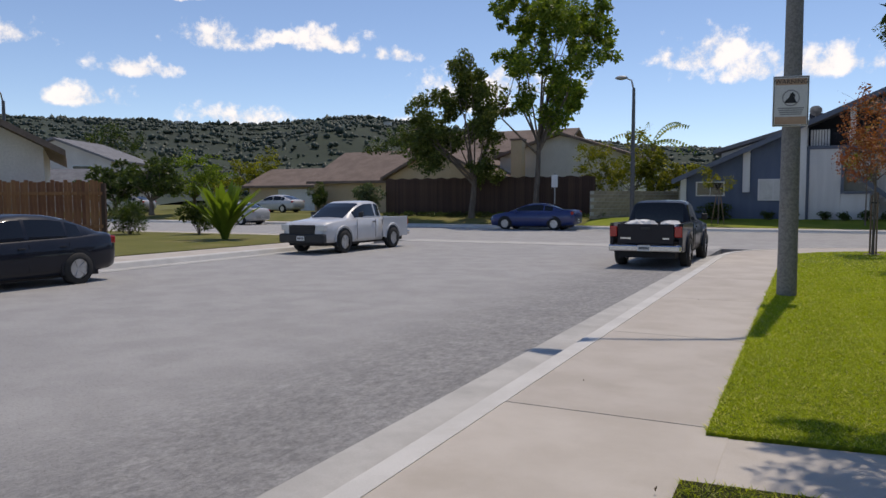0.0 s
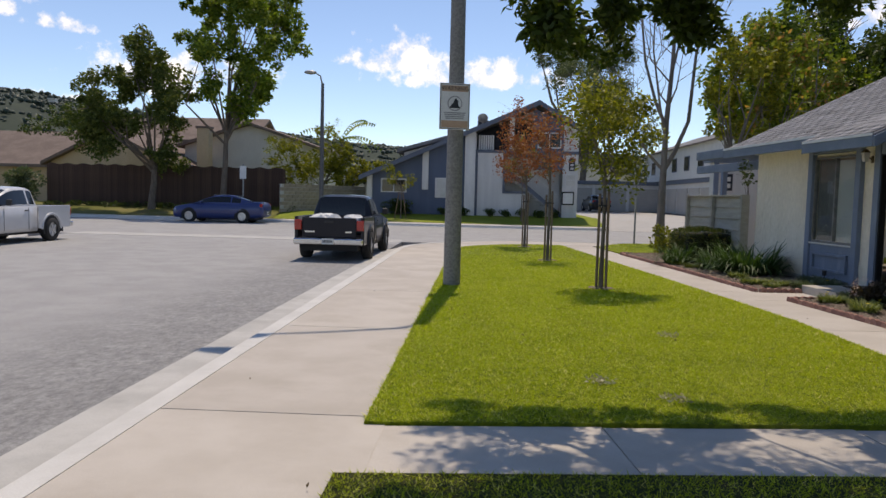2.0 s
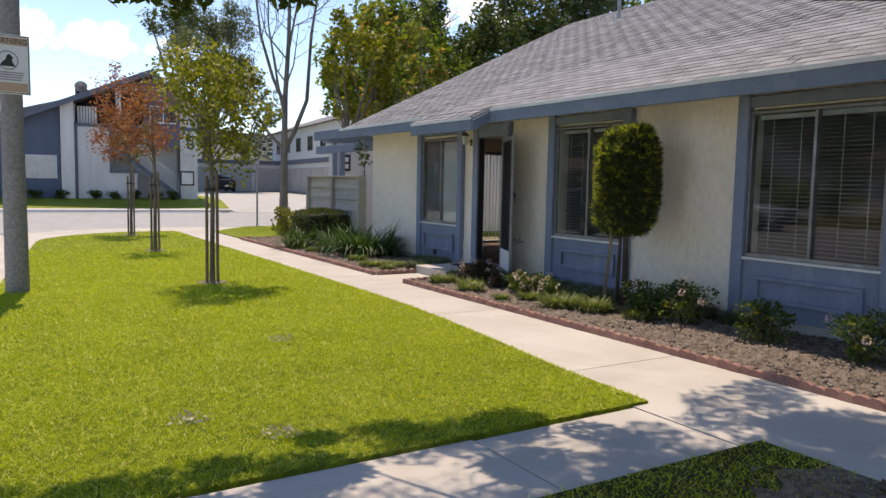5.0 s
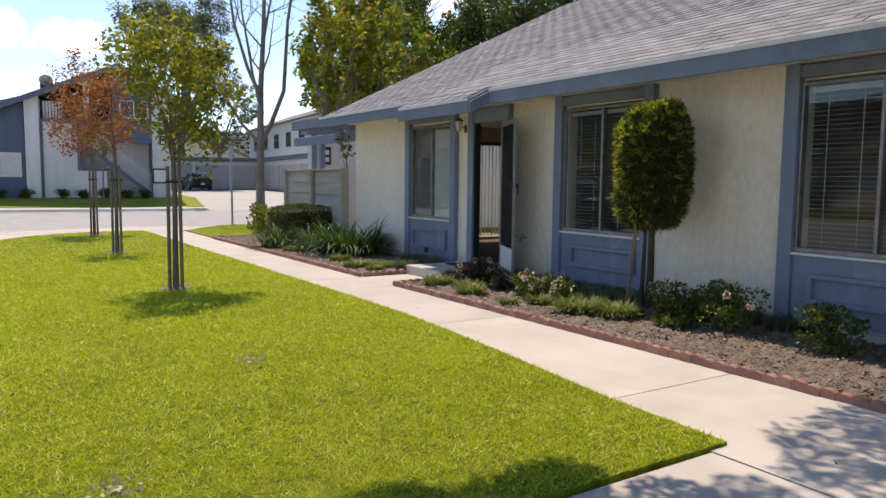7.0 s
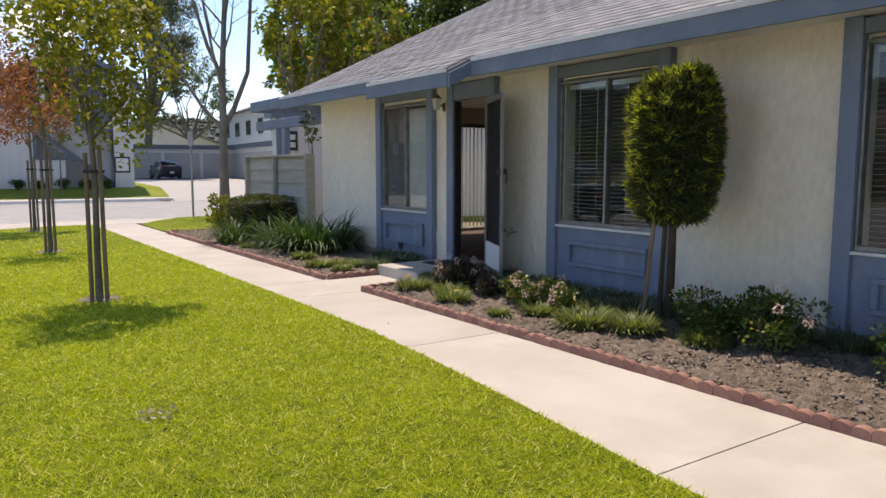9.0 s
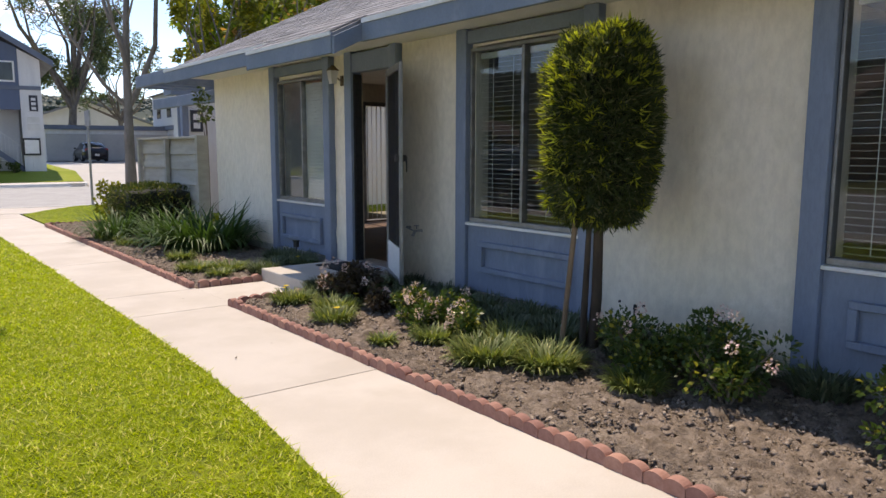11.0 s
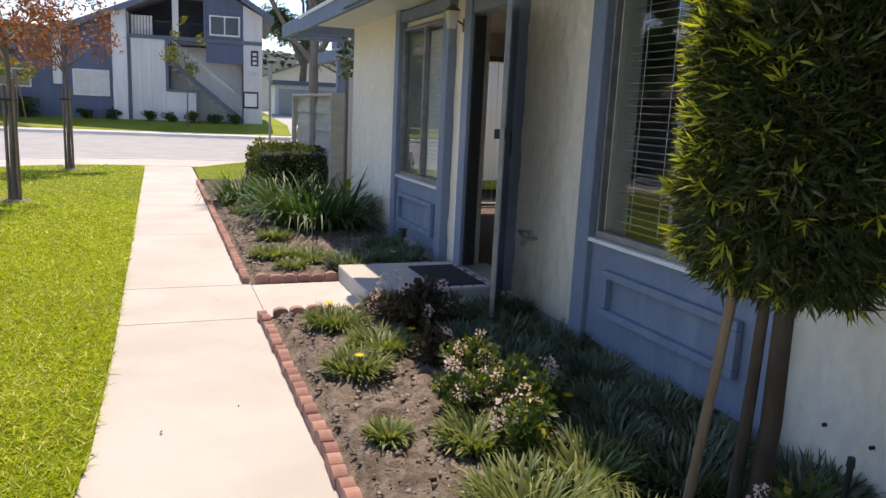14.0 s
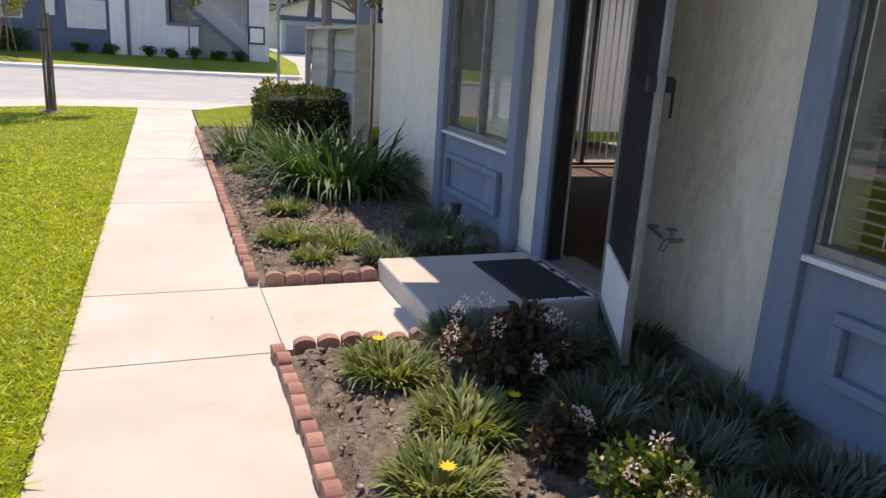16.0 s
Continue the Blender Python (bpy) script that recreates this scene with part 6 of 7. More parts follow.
bush("shrub", "dark spiky rounded shrub on the corner lawn", pose(-22.9, 24.3, 0), (1.0, 1.0, .8), 1500, L_DARK, .3, 201, narrow=.12)
bush("shrub", "rounded dark shrub by the far pavement", on_street(-22.5, 23.2, 0, 0), (.9, .9, .75), 1300, L_DARK, .2, 202, narrow=.3)
def box_hedge(label, m, half, n, mat, size, seed):
    """A clipped hedge: leaves over a rough rounded box, on a near-black core for its inner shade."""
    rng = np.random.default_rng(seed)
    t = thing("hedge", label, "hedge", m)
    d = rng.normal(size=(n, 3))
    d /= np.abs(d).max(1, keepdims=True) ** .7 * np.linalg.norm(d, axis=1, keepdims=True) ** .3
    bump = np.array([1 + .10 * noise.noise(Vector(v) * 2.5 + Vector((seed, 0, 0))) for v in d])[:, None]
    h = np.array(half)
    c = np.array([0, 0, h[2]]) + d * h * bump * rng.uniform(.86, 1.0, (n, 1))
    c[:, 2] = np.maximum(c[:, 2], .01)
    v, f = leaf_arrays(rng, c, size, -.1, .55, radial=d)
    part("leaves", np_mesh("leaves", v, f, mat), None, t)
    part("core", boxes((-h[0] * .82, h[0] * .82, -h[1] * .82, h[1] * .82, 0, h[2] * 1.75), bevel=.08), M_INNER_SHADE, t, "near-black core for the shade inside")


bush("hedge", "clipped dark hedge block by the apartments", on_street(-4.6, 42.6, 0, .3), (1.2, .45, .5), 2600, L_DARK, .1, 200, "hedge")
for i, X in enumerate((-2.0, -.9, .6, 1.5, 2.4, 3.4, 4.3)):
    bush("shrub", "low dark shrub at the foot of the apartments", on_street(X, 42.75, 0, .33), (.42, .3, .26), 700, L_DARK, .08, 210 + i, group="shrubs along the apartments")
bush("shrub", "rounded dark clipped bush by the tan house", on_street(-36.6, 50.5, 0, .4), (1.1, 1.0, 1.3), 2200, L_DARK, .16, 220)
bush("shrub", "tall grey-green oleander before the fence", on_street(-27.5, 43.6, 0, .3), (1.6, .9, 1.2), 2200, L_GREY, .2, 221)
for i in range(13):
    bush("shrub", "low dark ivy mound on the bank", on_street(-25 + i * 1.15, 42.9 + .2 * (i % 3), 0, .25), (.75, .5, .22), 420, L_DARK, .11, 230 + i, group="ivy on the bank")
# ---- the garden beds along the house ----
def soil_bed(x0, x1, y0, y1, seed, label):
    nx, ny = 80, max(12, int((y1 - y0) * 44))
    V = []
    for j in range(ny + 1):
        for i in range(nx + 1):
            x, y = x0 + (x1 - x0) * i / nx, y0 + (y1 - y0) * j / ny
            e = min(i, nx - i, j, ny - j)
            lump = noise.noise((x * 8, y * 8, seed))
            z = .022 + .02 * noise.noise((x * 2.5, y * 2.5, seed)) + .05 * abs(lump) + .035 * abs(noise.noise((x * 17, y * 17, seed + 3))) + .022 * noise.noise((x * 34, y * 34, seed))
            V.append((x, y, max(z, .004) if e > 3 else -.02 + .012 * e))
    F = [(j * (nx + 1) + i, j * (nx + 1) + i + 1, (j + 1) * (nx + 1) + i + 1, (j + 1) * (nx + 1) + i) for j in range(ny) for i in range(nx)]
    bed = solid("soil_bed", np_mesh("soil", V, F, M_SOIL, True), None, label, "soil", kind="structure")
    rng = np.random.default_rng(seed)
    n = int((y1 - y0) * 1700)
    base = np.array([(1, .2, -.3), (-.7, .9, -.3), (-.4, -.8, -.3), (.2, .1, .42)])
    faces = np.array([(0, 1, 3), (1, 2, 3), (2, 0, 3), (0, 2, 1)])
    c = np.stack([rng.uniform(x0 + .06, x1 - .1, n), rng.uniform(y0 + .05, y1 - .05, n), rng.uniform(.03, .055, n)], 1)
    s = .004 + .026 * rng.uniform(0, 1, (n, 1, 1)) ** 2.6
    a = rng.uniform(0, 6.28, n)
    rot = np.stack([np.stack([np.cos(a), -np.sin(a), 0 * a], 1), np.stack([np.sin(a), np.cos(a), 0 * a], 1), np.stack([0 * a, 0 * a, 1 + 0 * a], 1)], 1)
    v = c[:, None, :] + np.einsum("nij,kj->nki", rot, base) * s * rng.uniform(.6, 1.4, (n, 4, 1))
    f = (faces[None] + 4 * np.arange(n)[:, None, None]).reshape(-1, 3)
    part("clods", np_mesh("clods", v.reshape(-1, 3), f, M_CLOD), None, bed, "crumbled soil clods and bark bits", kind="stuff")
    return bed


M_CLOD = surface("soil_clods", (.135, .104, .08), (.31, .25, .205), 30, .95, .3, 90, island=.35)
soil_bed(5.71, 7.512, -3.5, 11.365, 1, "crumbled dark brown garden soil")
soil_bed(5.71, 7.512, 12.375, 19.85, 2, "dark brown soil bed with bark bits")

# scalloped terracotta edging, piece by piece
edge = thing("garden_edging", "scalloped terracotta edging along the soil beds", "edging", kind="structure")
bm = bmesh.new()
prof = [(q * .86, r) for q, r in ((-.058, -.03), (.058, -.03), (.058, .056), (.050, .064), (.036, .071), (.018, .076), (0, .077), (-.018, .076), (-.036, .071), (-.050, .064), (-.058, .056))]
a = [bm.verts.new((-.028, y, z)) for y, z in prof]
b = [bm.verts.new((.028, y, z)) for y, z in prof]
bm.faces.new(a[::-1])
bm.faces.new(b)
for i in range(len(prof)):
    j = (i + 1) % len(prof)
    bm.faces.new((a[i], a[j], b[j], b[i]))
bmesh.ops.recalc_face_normals(bm, faces=bm.faces)
scallop = to_mesh("brick", bm, M_BRICK)
E_ = random.Random(4)


def edging(p, q):
    d = Vector(q) - Vector(p)
    n = int(d.length / .101)
    ang = math.degrees(math.atan2(d.y, d.x)) - 90
    for i in range(n):
        c = Vector(p) + d * ((i + .5) / n)
        part("brick", scallop, None, edge, m=pose(c.x + E_.uniform(-.004, .004), c.y, E_.uniform(-.018, -.004) - (.008 if i % 5 == 4 else 0), E_.uniform(-1.5, 1.5), E_.uniform(-3, 3), ang + E_.uniform(-2, 2)))


edging((5.685, -1.5), (5.685, 11.35))
edging((5.75, 11.36), (6.43, 11.36))
edging((5.75, 12.375), (6.44, 12.375))
edging((5.685, 12.36), (5.685, 19.8))
edging((5.72, 19.86), (7.4, 19.86))

# doorstep, mat
step = solid("doorstep", boxes((6.44, 7.44, 11.43, 12.38, -.05, .128), bevel=.012), M_CONCRETE, "pale concrete doorstep slab", "step", kind="structure")
mat = thing("door_mat", "black ribbed door mat with a worn patterned border", "mat", pose(7.19, 11.83, .129))
part("base", boxes((-.20, .20, -.36, .36, 0, .012), bevel=.004), M_RUBBER, mat)
part("ribs", boxes(*[(-.19 + .021 * i, -.18 + .021 * i, -.34, .34, .0125, .017) for i in range(18)]), M_RUBBER, mat)
part("border", boxes(*[(.202, .235, -.36 + .09 * i, -.29 + .09 * i, .0, .008) for i in range(8)], *[(-.2 + .1 * i, -.12 + .1 * i, -.395, -.363, 0, .008) for i in range(4)]), M_WHITE, mat, "pale and red border blocks")
part("border_red", boxes(*[(.206, .23, -.285 + .18 * i, -.235 + .18 * i, .009, .012) for i in range(4)]), M_TAIL, mat, "red border marks")

# strap-leaved and shrubby plants


def tuft(x, y, r, L, n, w, mat, label, name="gazania", seed=0, flowers=0, spread=1.0, lift=.85, z=.03):
    rng = np.random.default_rng(seed + 1000)
    t = thing(name, label, "plant", pose(x, y, z))
    v, f = strap_arrays(rng, n, r, L, w, spread, 4, lift)
    part("leaves", np_mesh("leaves", v, f, mat), None, t)
    for i in range(flowers):
        a, k = rng.uniform(0, 6.28), r * rng.uniform(.2, .9)
        c = Vector((k * math.cos(a), k * math.sin(a), L * rng.uniform(.75, 1.0)))
        bm = bmesh.new()
        for p in range(10):
            q = 2 * math.pi * p / 10
            e = Vector((math.cos(q), math.sin(q), .25))
            s = Vector((-math.sin(q), math.cos(q), 0)) * .007
            bm.faces.new([bm.verts.new(u) for u in (c, c + e * .016 + s, c + e * .033, c + e * .016 - s)])
        fl = part("flower", bm, L_YELLOW, t, "yellow daisy flower")
        part("stalk", rods(((c.x, c.y, 0), (c.x, c.y, c.z), .003), sides=5), L_GAZANIA, t)
    return t


tuft(6.80, 14.95, .85, .78, 420, .036, L_LILY, "large arching clump of dark strap leaves", "lily_clump", 1, 0, 1.7, .82)
tuft(6.55, 15.75, .55, .70, 200, .028, L_LILY, "arching clump of dark strap leaves", "lily_clump", 2, 0, 1.6, .82)
tuft(6.10, 16.9, .42, .60, 170, .028, L_LILY, "smaller arching clump of strap leaves", "lily_clump", 3, 0, 1.6, .85)
SPOTS = [(6.05, 13.2, .30, .15, 0), (6.35, 13.0, .28, .15, 0), (6.15, 14.05, .2, .17, 0), (6.05, 15.9, .22, .15, 0), (6.0, 16.6, .2, .14, 0),
         (6.1, 10.95, .24, .17, 2), (6.25, 10.45, .25, .17, 1), (6.02, 10.1, .2, .17, 1), (6.3, 9.15, .2, .16, 0), (6.25, 8.55, .28, .22, 0), (6.45, 8.2, .28, .22, 0), (6.6, 8.75, .22, .2, 0),
         (6.55, 7.6, .2, .18, 0), (5.95, 9.3, .10, .12, 0), (6.1, 12.7, .16, .12, 0)]
for i, (x, y, r, L, fl) in enumerate(SPOTS):
    tuft(x, y, r * 1.08, L * .9, int(620 * r / .25), .0165, L_GAZANIA, "low pale green gazania tuft with narrow leaves", "gazania", 10 + i, fl, 1.2, .8)
DEEP = [(6.9, 11.0), (7.25, 10.9), (7.1, 10.5), (6.75, 10.35), (7.3, 10.2), (6.95, 10.0), (7.2, 9.7), (6.75, 9.6), (7.0, 9.25), (7.3, 9.2), (6.85, 8.95), (7.2, 8.8), (7.05, 12.65), (7.2, 13.0), (6.85, 12.75), (7.15, 13.4), (6.6, 12.6), (7.25, 7.9), (7.3, 8.35), (7.05, 8.0), (6.95, 8.6), (7.3, 7.4), (6.55, 11.15), (7.3, 6.9)]
for i, (x, y) in enumerate(DEEP):
    tuft(x, y, .30, .165, 620, .015, L_GAZDARK, "dense silvery dark green ground cover tuft", "gazania", 60 + i, 1 if i in (0, 3, 8, 12) else 0, 1.05, .88)
bush("shrub", "bronze-leaved hawthorn bush with pale pink flowers", pose(6.55, 10.75, .02), (.34, .32, .2), 1500, L_BRONZE, .05, 300, flowers=(18, L_PINK, .014))
for i, (x, y, r, h, k, mt) in enumerate(((6.55, 9.75, .2, .15, 16, L_SHRUB), (6.35, 9.45, .16, .13, 12, L_SHRUB), (6.6, 9.3, .2, .16, 18, L_SHRUB), (6.42, 8.98, .15, .15, 16, L_SHRUB), (6.45, 10.15, .14, .12, 10, L_BRONZE),
                                         (6.75, 7.75, .33, .24, 8, L_SHRUB), (6.72, 7.15, .36, .27, 8, L_SHRUB), (7.0, 7.45, .3, .24, 4, L_SHRUB), (6.8, 6.25, .32, .22, 4, L_SHRUB), (6.75, 5.35, .36, .26, 12, L_SHRUB), (6.8, 4.5, .38, .26, 12, L_SHRUB), (6.7, 3.6, .35, .25, 6, L_SHRUB))):
    bush("shrub", "low hawthorn shrub with glossy leaves and pink flowers", pose(x, y, .02), (r, r, h), int(4200 * r), mt if k else L_SHRUB, .038, 310 + i, flowers=(k * 2 // 3, L_PINK, .015))
box_hedge("clipped dense low hedge with bronze tips", pose(6.88, 17.6, .02), (.60, .70, .40), 9000, L_HEDGE, .042, 330)
bush("shrub", "bright yellow-green shrub by the fence", pose(6.95, 20.4, .0), (.35, .35, .45), 900, L_YOUNG, .08, 332)
bush("shrub", "yellow-green shrub by the corner of the fence", pose(7.05, 19.5, .0), (.3, .3, .35), 700, L_YOUNG, .08, 333)

# topiary with stakes
top = thing("topiary_tree", "clipped column topiary with yellow fresh tips on a bare stem", "tree", pose(6.995, 8.30, .02))
rng = np.random.default_rng(77)
part("trunk", np_mesh("trunk", *join_tubes([tube([(.02, .02, -.03), (.03, .0, .4), (-.02, -.04, .7), (-.06, -.07, 1.1)], [.042, .036, .033, .028], 10), tube([(-.04, .06, -.03), (-.04, .04, .5), (-.09, -.02, .95)], [.026, .022, .018], 7)]), M_BARKDARK, True), None, top)
d = rng.normal(size=(15000, 3))
d /= np.linalg.norm(d, axis=1, keepdims=True)
p4 = ((d[:, :2] ** 2).sum(1, keepdims=True) ** 1.9 + np.abs(d[:, 2:]) ** 3.8) ** (-1 / 3.8)
wob = np.array([1 + .13 * noise.noise(Vector(v) * 3.2) + .09 * noise.noise(Vector(v) * 9) for v in d])[:, None]
c = np.array([-.08, -.08, 1.50]) + d * p4 * np.array([.325, .325, .57]) * wob * rng.uniform(.80, 1.0, (15000, 1)) ** .5
sprays = []
for k in range(3):
    sprays.append(c + rng.normal(size=c.shape) * .006)
allc, alld = np.concatenate(sprays), np.concatenate([d, d, d])
v, f = leaf_arrays(rng, allc, .07, -.12, .12, radial=alld * .8)
part("needles", np_mesh("needles", v, f, L_TOPIARY), None, top, "dark narrow leaves in whorls")
sel = (rng.uniform(size=15000) < .016 + .09 * np.clip(d[:, 2], 0, 1) ** 2 + .05 * np.clip(-d[:, 0] * .8 + d[:, 1] * .6, 0, 1) ** 2)
tips = np.repeat(c[sel] + d[sel] * .02, 10, axis=0)
td = np.repeat(d[sel], 10, axis=0)
v, f = leaf_arrays(rng, tips, .07, -.35, .13, radial=td * .6)
part("fresh_growth", np_mesh("fresh_tips", v, f, L_TIPS), None, top, "yellow-green fresh shoots")
# unseen solid core, added to stop light passing between the needles
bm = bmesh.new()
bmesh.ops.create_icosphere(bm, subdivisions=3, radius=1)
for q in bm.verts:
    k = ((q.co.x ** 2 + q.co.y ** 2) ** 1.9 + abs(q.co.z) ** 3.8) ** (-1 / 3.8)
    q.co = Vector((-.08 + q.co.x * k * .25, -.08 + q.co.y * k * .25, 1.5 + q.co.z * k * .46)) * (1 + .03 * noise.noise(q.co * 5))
part("heart", bm, M_INNER_SHADE, top, "near-black solid core that keeps light out")
part("stake", rods(((-.28, .04, -.03), (-.20, -.01, 1.05), .018)), M_STAKE, top, "weathered wooden stake")
for i, (x, y) in enumerate(((7.44, 8.48), (7.44, 8.27))):
    solid("pipe_stub", rods(((7.53, y, .28), (7.498, y, .28), .008)), M_DARK, "small dark pipe stub in the wall", "pipe")

riser = thing("sprinkler_riser", "thin black sprinkler riser among the ground cover", "sprinkler", pose(7.2, 8.12, .02))
part("pipe", rods(((0, 0, -.02), (.01, 0, .30), .011)), M_BLACKPLASTIC, riser)
part("nozzle", rods(((.01, 0, .30), (.01, 0, .335), .015, .012)), M_BLACKPLASTIC, riser)

# ---- fixtures on the house ----
fa = thing("faucet", "weathered outdoor tap on the stucco wall", "tap", pose(7.51, 10.93, .59))
part("pipe", rods(((0, 0, 0), (-.09, 0, 0), .012), ((-.09, 0, 0), (-.12, 0, -.05), .014)), M_STEEL, fa)
part("wheel", rods(((-.07, 0, .02), (-.07, 0, .05), .006), ((-.07, 0, .05), (-.07, 0, .056), .028)), M_STEEL, fa)
part("spare_pipe", rods(((0, .2, .02), (-.05, .2, .02), .012), ((-.05, .2, .02), (-.07, .06, .0), .008)), M_STEEL, fa, "bent stub pipe")
lan = thing("wall_lantern", "antique bronze and glass wall lantern", "lantern", pose(7.50, 12.42, 2.16) @ Matrix.Diagonal((.72, .72, .8, 1)))
part("bracket", rods(((0, 0, -.02), (-.10, 0, .03), .01), ((-.10, 0, .03), (-.17, 0, .0), .01)), M_BRONZE, lan)
part("plate", boxes((-.018, .0, -.04, .04, -.08, .06), bevel=.006), M_BRONZE, lan)
part("glass", prism([(-.21, -.04), (-.13, -.04), (-.13, .04), (-.21, .04)], [(-.235, -.065), (-.105, -.065), (-.105, .065), (-.235, .065)], -.06, .12), M_LAMPGLASS, lan, "pale glass pane")
part("cap", prism([(-.245, -.075), (-.095, -.075), (-.095, .075), (-.245, .075)], [(-.19, -.02), (-.15, -.02), (-.15, .02), (-.19, .02)], .121, .19), M_BRONZE, lan)
so = thing("garden_light", "small black solar stake light in the bed", "garden light", pose(7.25, 13.15, .03))
part("stake", rods(((0, 0, -.03), (0, 0, .18), .008)), M_BLACKPLASTIC, so)
part("head", rods(((0, 0, .18), (0, 0, .25), .035), ((0, 0, .25), (0, 0, .262), .045)), M_BLACKPLASTIC, so)

# ---- patio fence and pergola ----
pf = thing("fence", "grey-green lapped board patio fence with square posts", "fence")
for i in range(6):
    z = .08 + i * .245
    bm = bmesh.new()
    add_box(bm, 7.33, 7.36, 16.5, 19.6, z, z + .265, m=Matrix.Translation((7.34, 0, z)) @ Matrix.Rotation(radians(9), 4, "Y") @ Matrix.Translation((-7.34, 0, -z)))
    part("board", bm, M_FENCE, pf)
for y in (16.45, 18.0, 19.55):
    part("post", boxes((7.26 if y > 16.5 else 7.25, 7.33 if y > 16.5 else 7.43, y - .05, y + .05, 0, 1.6), bevel=.006), M_FENCE, pf, "" if y > 16.5 else "darker weathered post")
part("cap", boxes((7.26, 7.42, 16.5, 19.6, 1.555, 1.59), bevel=.004), M_FENCE, pf)
pg = thing("pergola", "blue painted patio beams running on from the eave", "pergola")
part("beam", boxes((6.83, 6.90, 16.47, 17.95, 2.38, 2.57), bevel=.01), M_BLUEDARK, pg, "blue beam in line with the eave")
for y in (16.75, 17.25, 17.8):
    part("rafter", boxes((6.902, 11.5, y, y + .09, 2.38, 2.56)), M_BLUEDARK, pg)
part("beam", boxes((7.9, 8.02, 16.1, 20.58, 2.18, 2.378), bevel=.01), M_BLUEDARK, pg)
part("post", boxes((7.9, 8.02, 18.9, 19.02, 0, 2.178), bevel=.006), M_BLUE, pg)
vine = tree("vine", "bare twisted vine with few dark leaves on the patio post", pose(7.55, 16.75, 0), .017, (0, 0, 1.7), 4, [(0, .1, 2.0, .15, .15, .2), (.05, .3, 2.2, .15, .2, .2)], L_DARK, 160, .09, 400)
vine["category"] = "vine"
unit = thing("patio_wall", "pale neighbouring wall with blue trim and a number plaque", "wall", pose(13.4, 20.6, 0))
part("wall", boxes((-5.0, 5, 0, .3, 0, 2.5)), M_SIDING_WHITE, unit)
part("fascia", boxes((-5.15, 5, -.1, .4, 2.502, 2.66)), M_BLUEDARK, unit)
win = part("window", boxes((-3.75, -2.65, -.06, -.002, .9, 2.1)), M_BLUE, unit, "blue framed window")
part("pane", boxes((-3.68, -2.72, -.07, -.061, .97, 2.03)), M_CARGLASS, win)
pl = part("number_plaque", boxes((-4.75, -4.5, -.04, -.002, 1.75, 2.2)), M_DARK_AND_SHADE, unit, "dark address plaque")
part("marks", boxes((-4.7, -4.56, -.045, -.041, 1.82, 1.94), (-4.7, -4.56, -.045, -.041, 2.0, 2.12)), M_WHITE, pl)
part("corner_post", boxes((-5.02, -4.9, -.06, -.003, 0, 2.5)), M_BLUE, unit)

# ---- poles and signs ----
pole = thing("street_lamp", "tall speckled concrete street lamp pole by the pavement", "street lamp", pose(.83, 12.45, 0))
part("shaft", np_mesh("shaft", *tube([(0, 0, -.1), (0, 0, 2.5), (0, 0, 5.5), (0, 0, 8.7)], [.135, .122, .107, .085], 16), M_POLE, True), None, pole)
part("arm", np_mesh("arm", *tube([(0, 0, 8.5), (-.25, -.08, 8.85), (-.9, -.25, 9.05), (-1.5, -.4, 9.1)], [.045, .04, .035, .03], 8), M_STEEL, True), None, pole)
bm = bmesh.new()
bmesh.ops.create_uvsphere(bm, u_segments=16, v_segments=8, radius=1)
bmesh.ops.transform(bm, matrix=Matrix.Translation((-1.8, -.48, 9.08)) @ Matrix.Diagonal((.36, .16, .09, 1)), verts=bm.verts)
part("lamp_head", bm, M_STEEL, pole, smooth=True)
sg = thing("warning_sign", "white rounded warning sign with tan bands and black figure", "sign", pose(.80, 12.30, 2.42, 0, 0, 8))
part("face", boxes((-.235, .235, -.012, .0, 0, .70), bevel=.004), M_WHITE, sg)
for z0, z1 in ((.575, .665), (.03, .135)):
    part("band", boxes((-.205, .205, -.016, -.0125, z0, z1)), M_TANPAINT, sg, "faded tan band")
part("edge", boxes((-.225, .225, -.015, -.0125, .680, .688), (-.225, .225, -.015, -.0125, .012, .020), (-.225, -.217, -.015, -.0125, .021, .679), (.217, .225, -.015, -.0125, .021, .679)), M_BLACKPLASTIC, sg, "thin black border")
bm = bmesh.new()
ring = [(0.115 * math.cos(a), 0.115 * math.sin(a)) for a in np.linspace(0, 2 * math.pi, 33)[:-1]]
inner = [(x * .86, z * .86) for x, z in ring]
ra, rb = [bm.verts.new((x, -.0145, .395 + z)) for x, z in ring], [bm.verts.new((x, -.0145, .395 + z)) for x, z in inner]
for i in range(32):
    bm.faces.new((ra[i], ra[(i + 1) % 32], rb[(i + 1) % 32], rb[i]))
part("circle", bm, M_STEEL, sg, "grey ring")
bm = slab([(-.085, .325), (.085, .325), (.06, .36), (.045, .40), (.055, .43), (.02, .475), (-.01, .45), (-.02, .41), (-.06, .37)], 0, .003)
bmesh.ops.transform(bm, matrix=Matrix.Translation((0, -.014, 0)) @ Matrix.Rotation(radians(90), 4, "X"), verts=bm.verts)
part("emblem", bm, M_BLACKPLASTIC, sg, "black emblem")
part("small_lines", boxes(*[(-.17 + .01 * i, .17 - .01 * i, -.0145, -.0125, .245 - .028 * i, .262 - .028 * i) for i in range(4)]), M_STEEL, sg, "lines of small print")
cu = bpy.data.curves.new("lettering", "FONT")
cu.body, cu.size, cu.align_x, cu.extrude = "WARNING", .088, "CENTER", .001
cu.materials.append(M_BLACKPLASTIC)
lt = new("lettering", cu)
lt.parent = sg
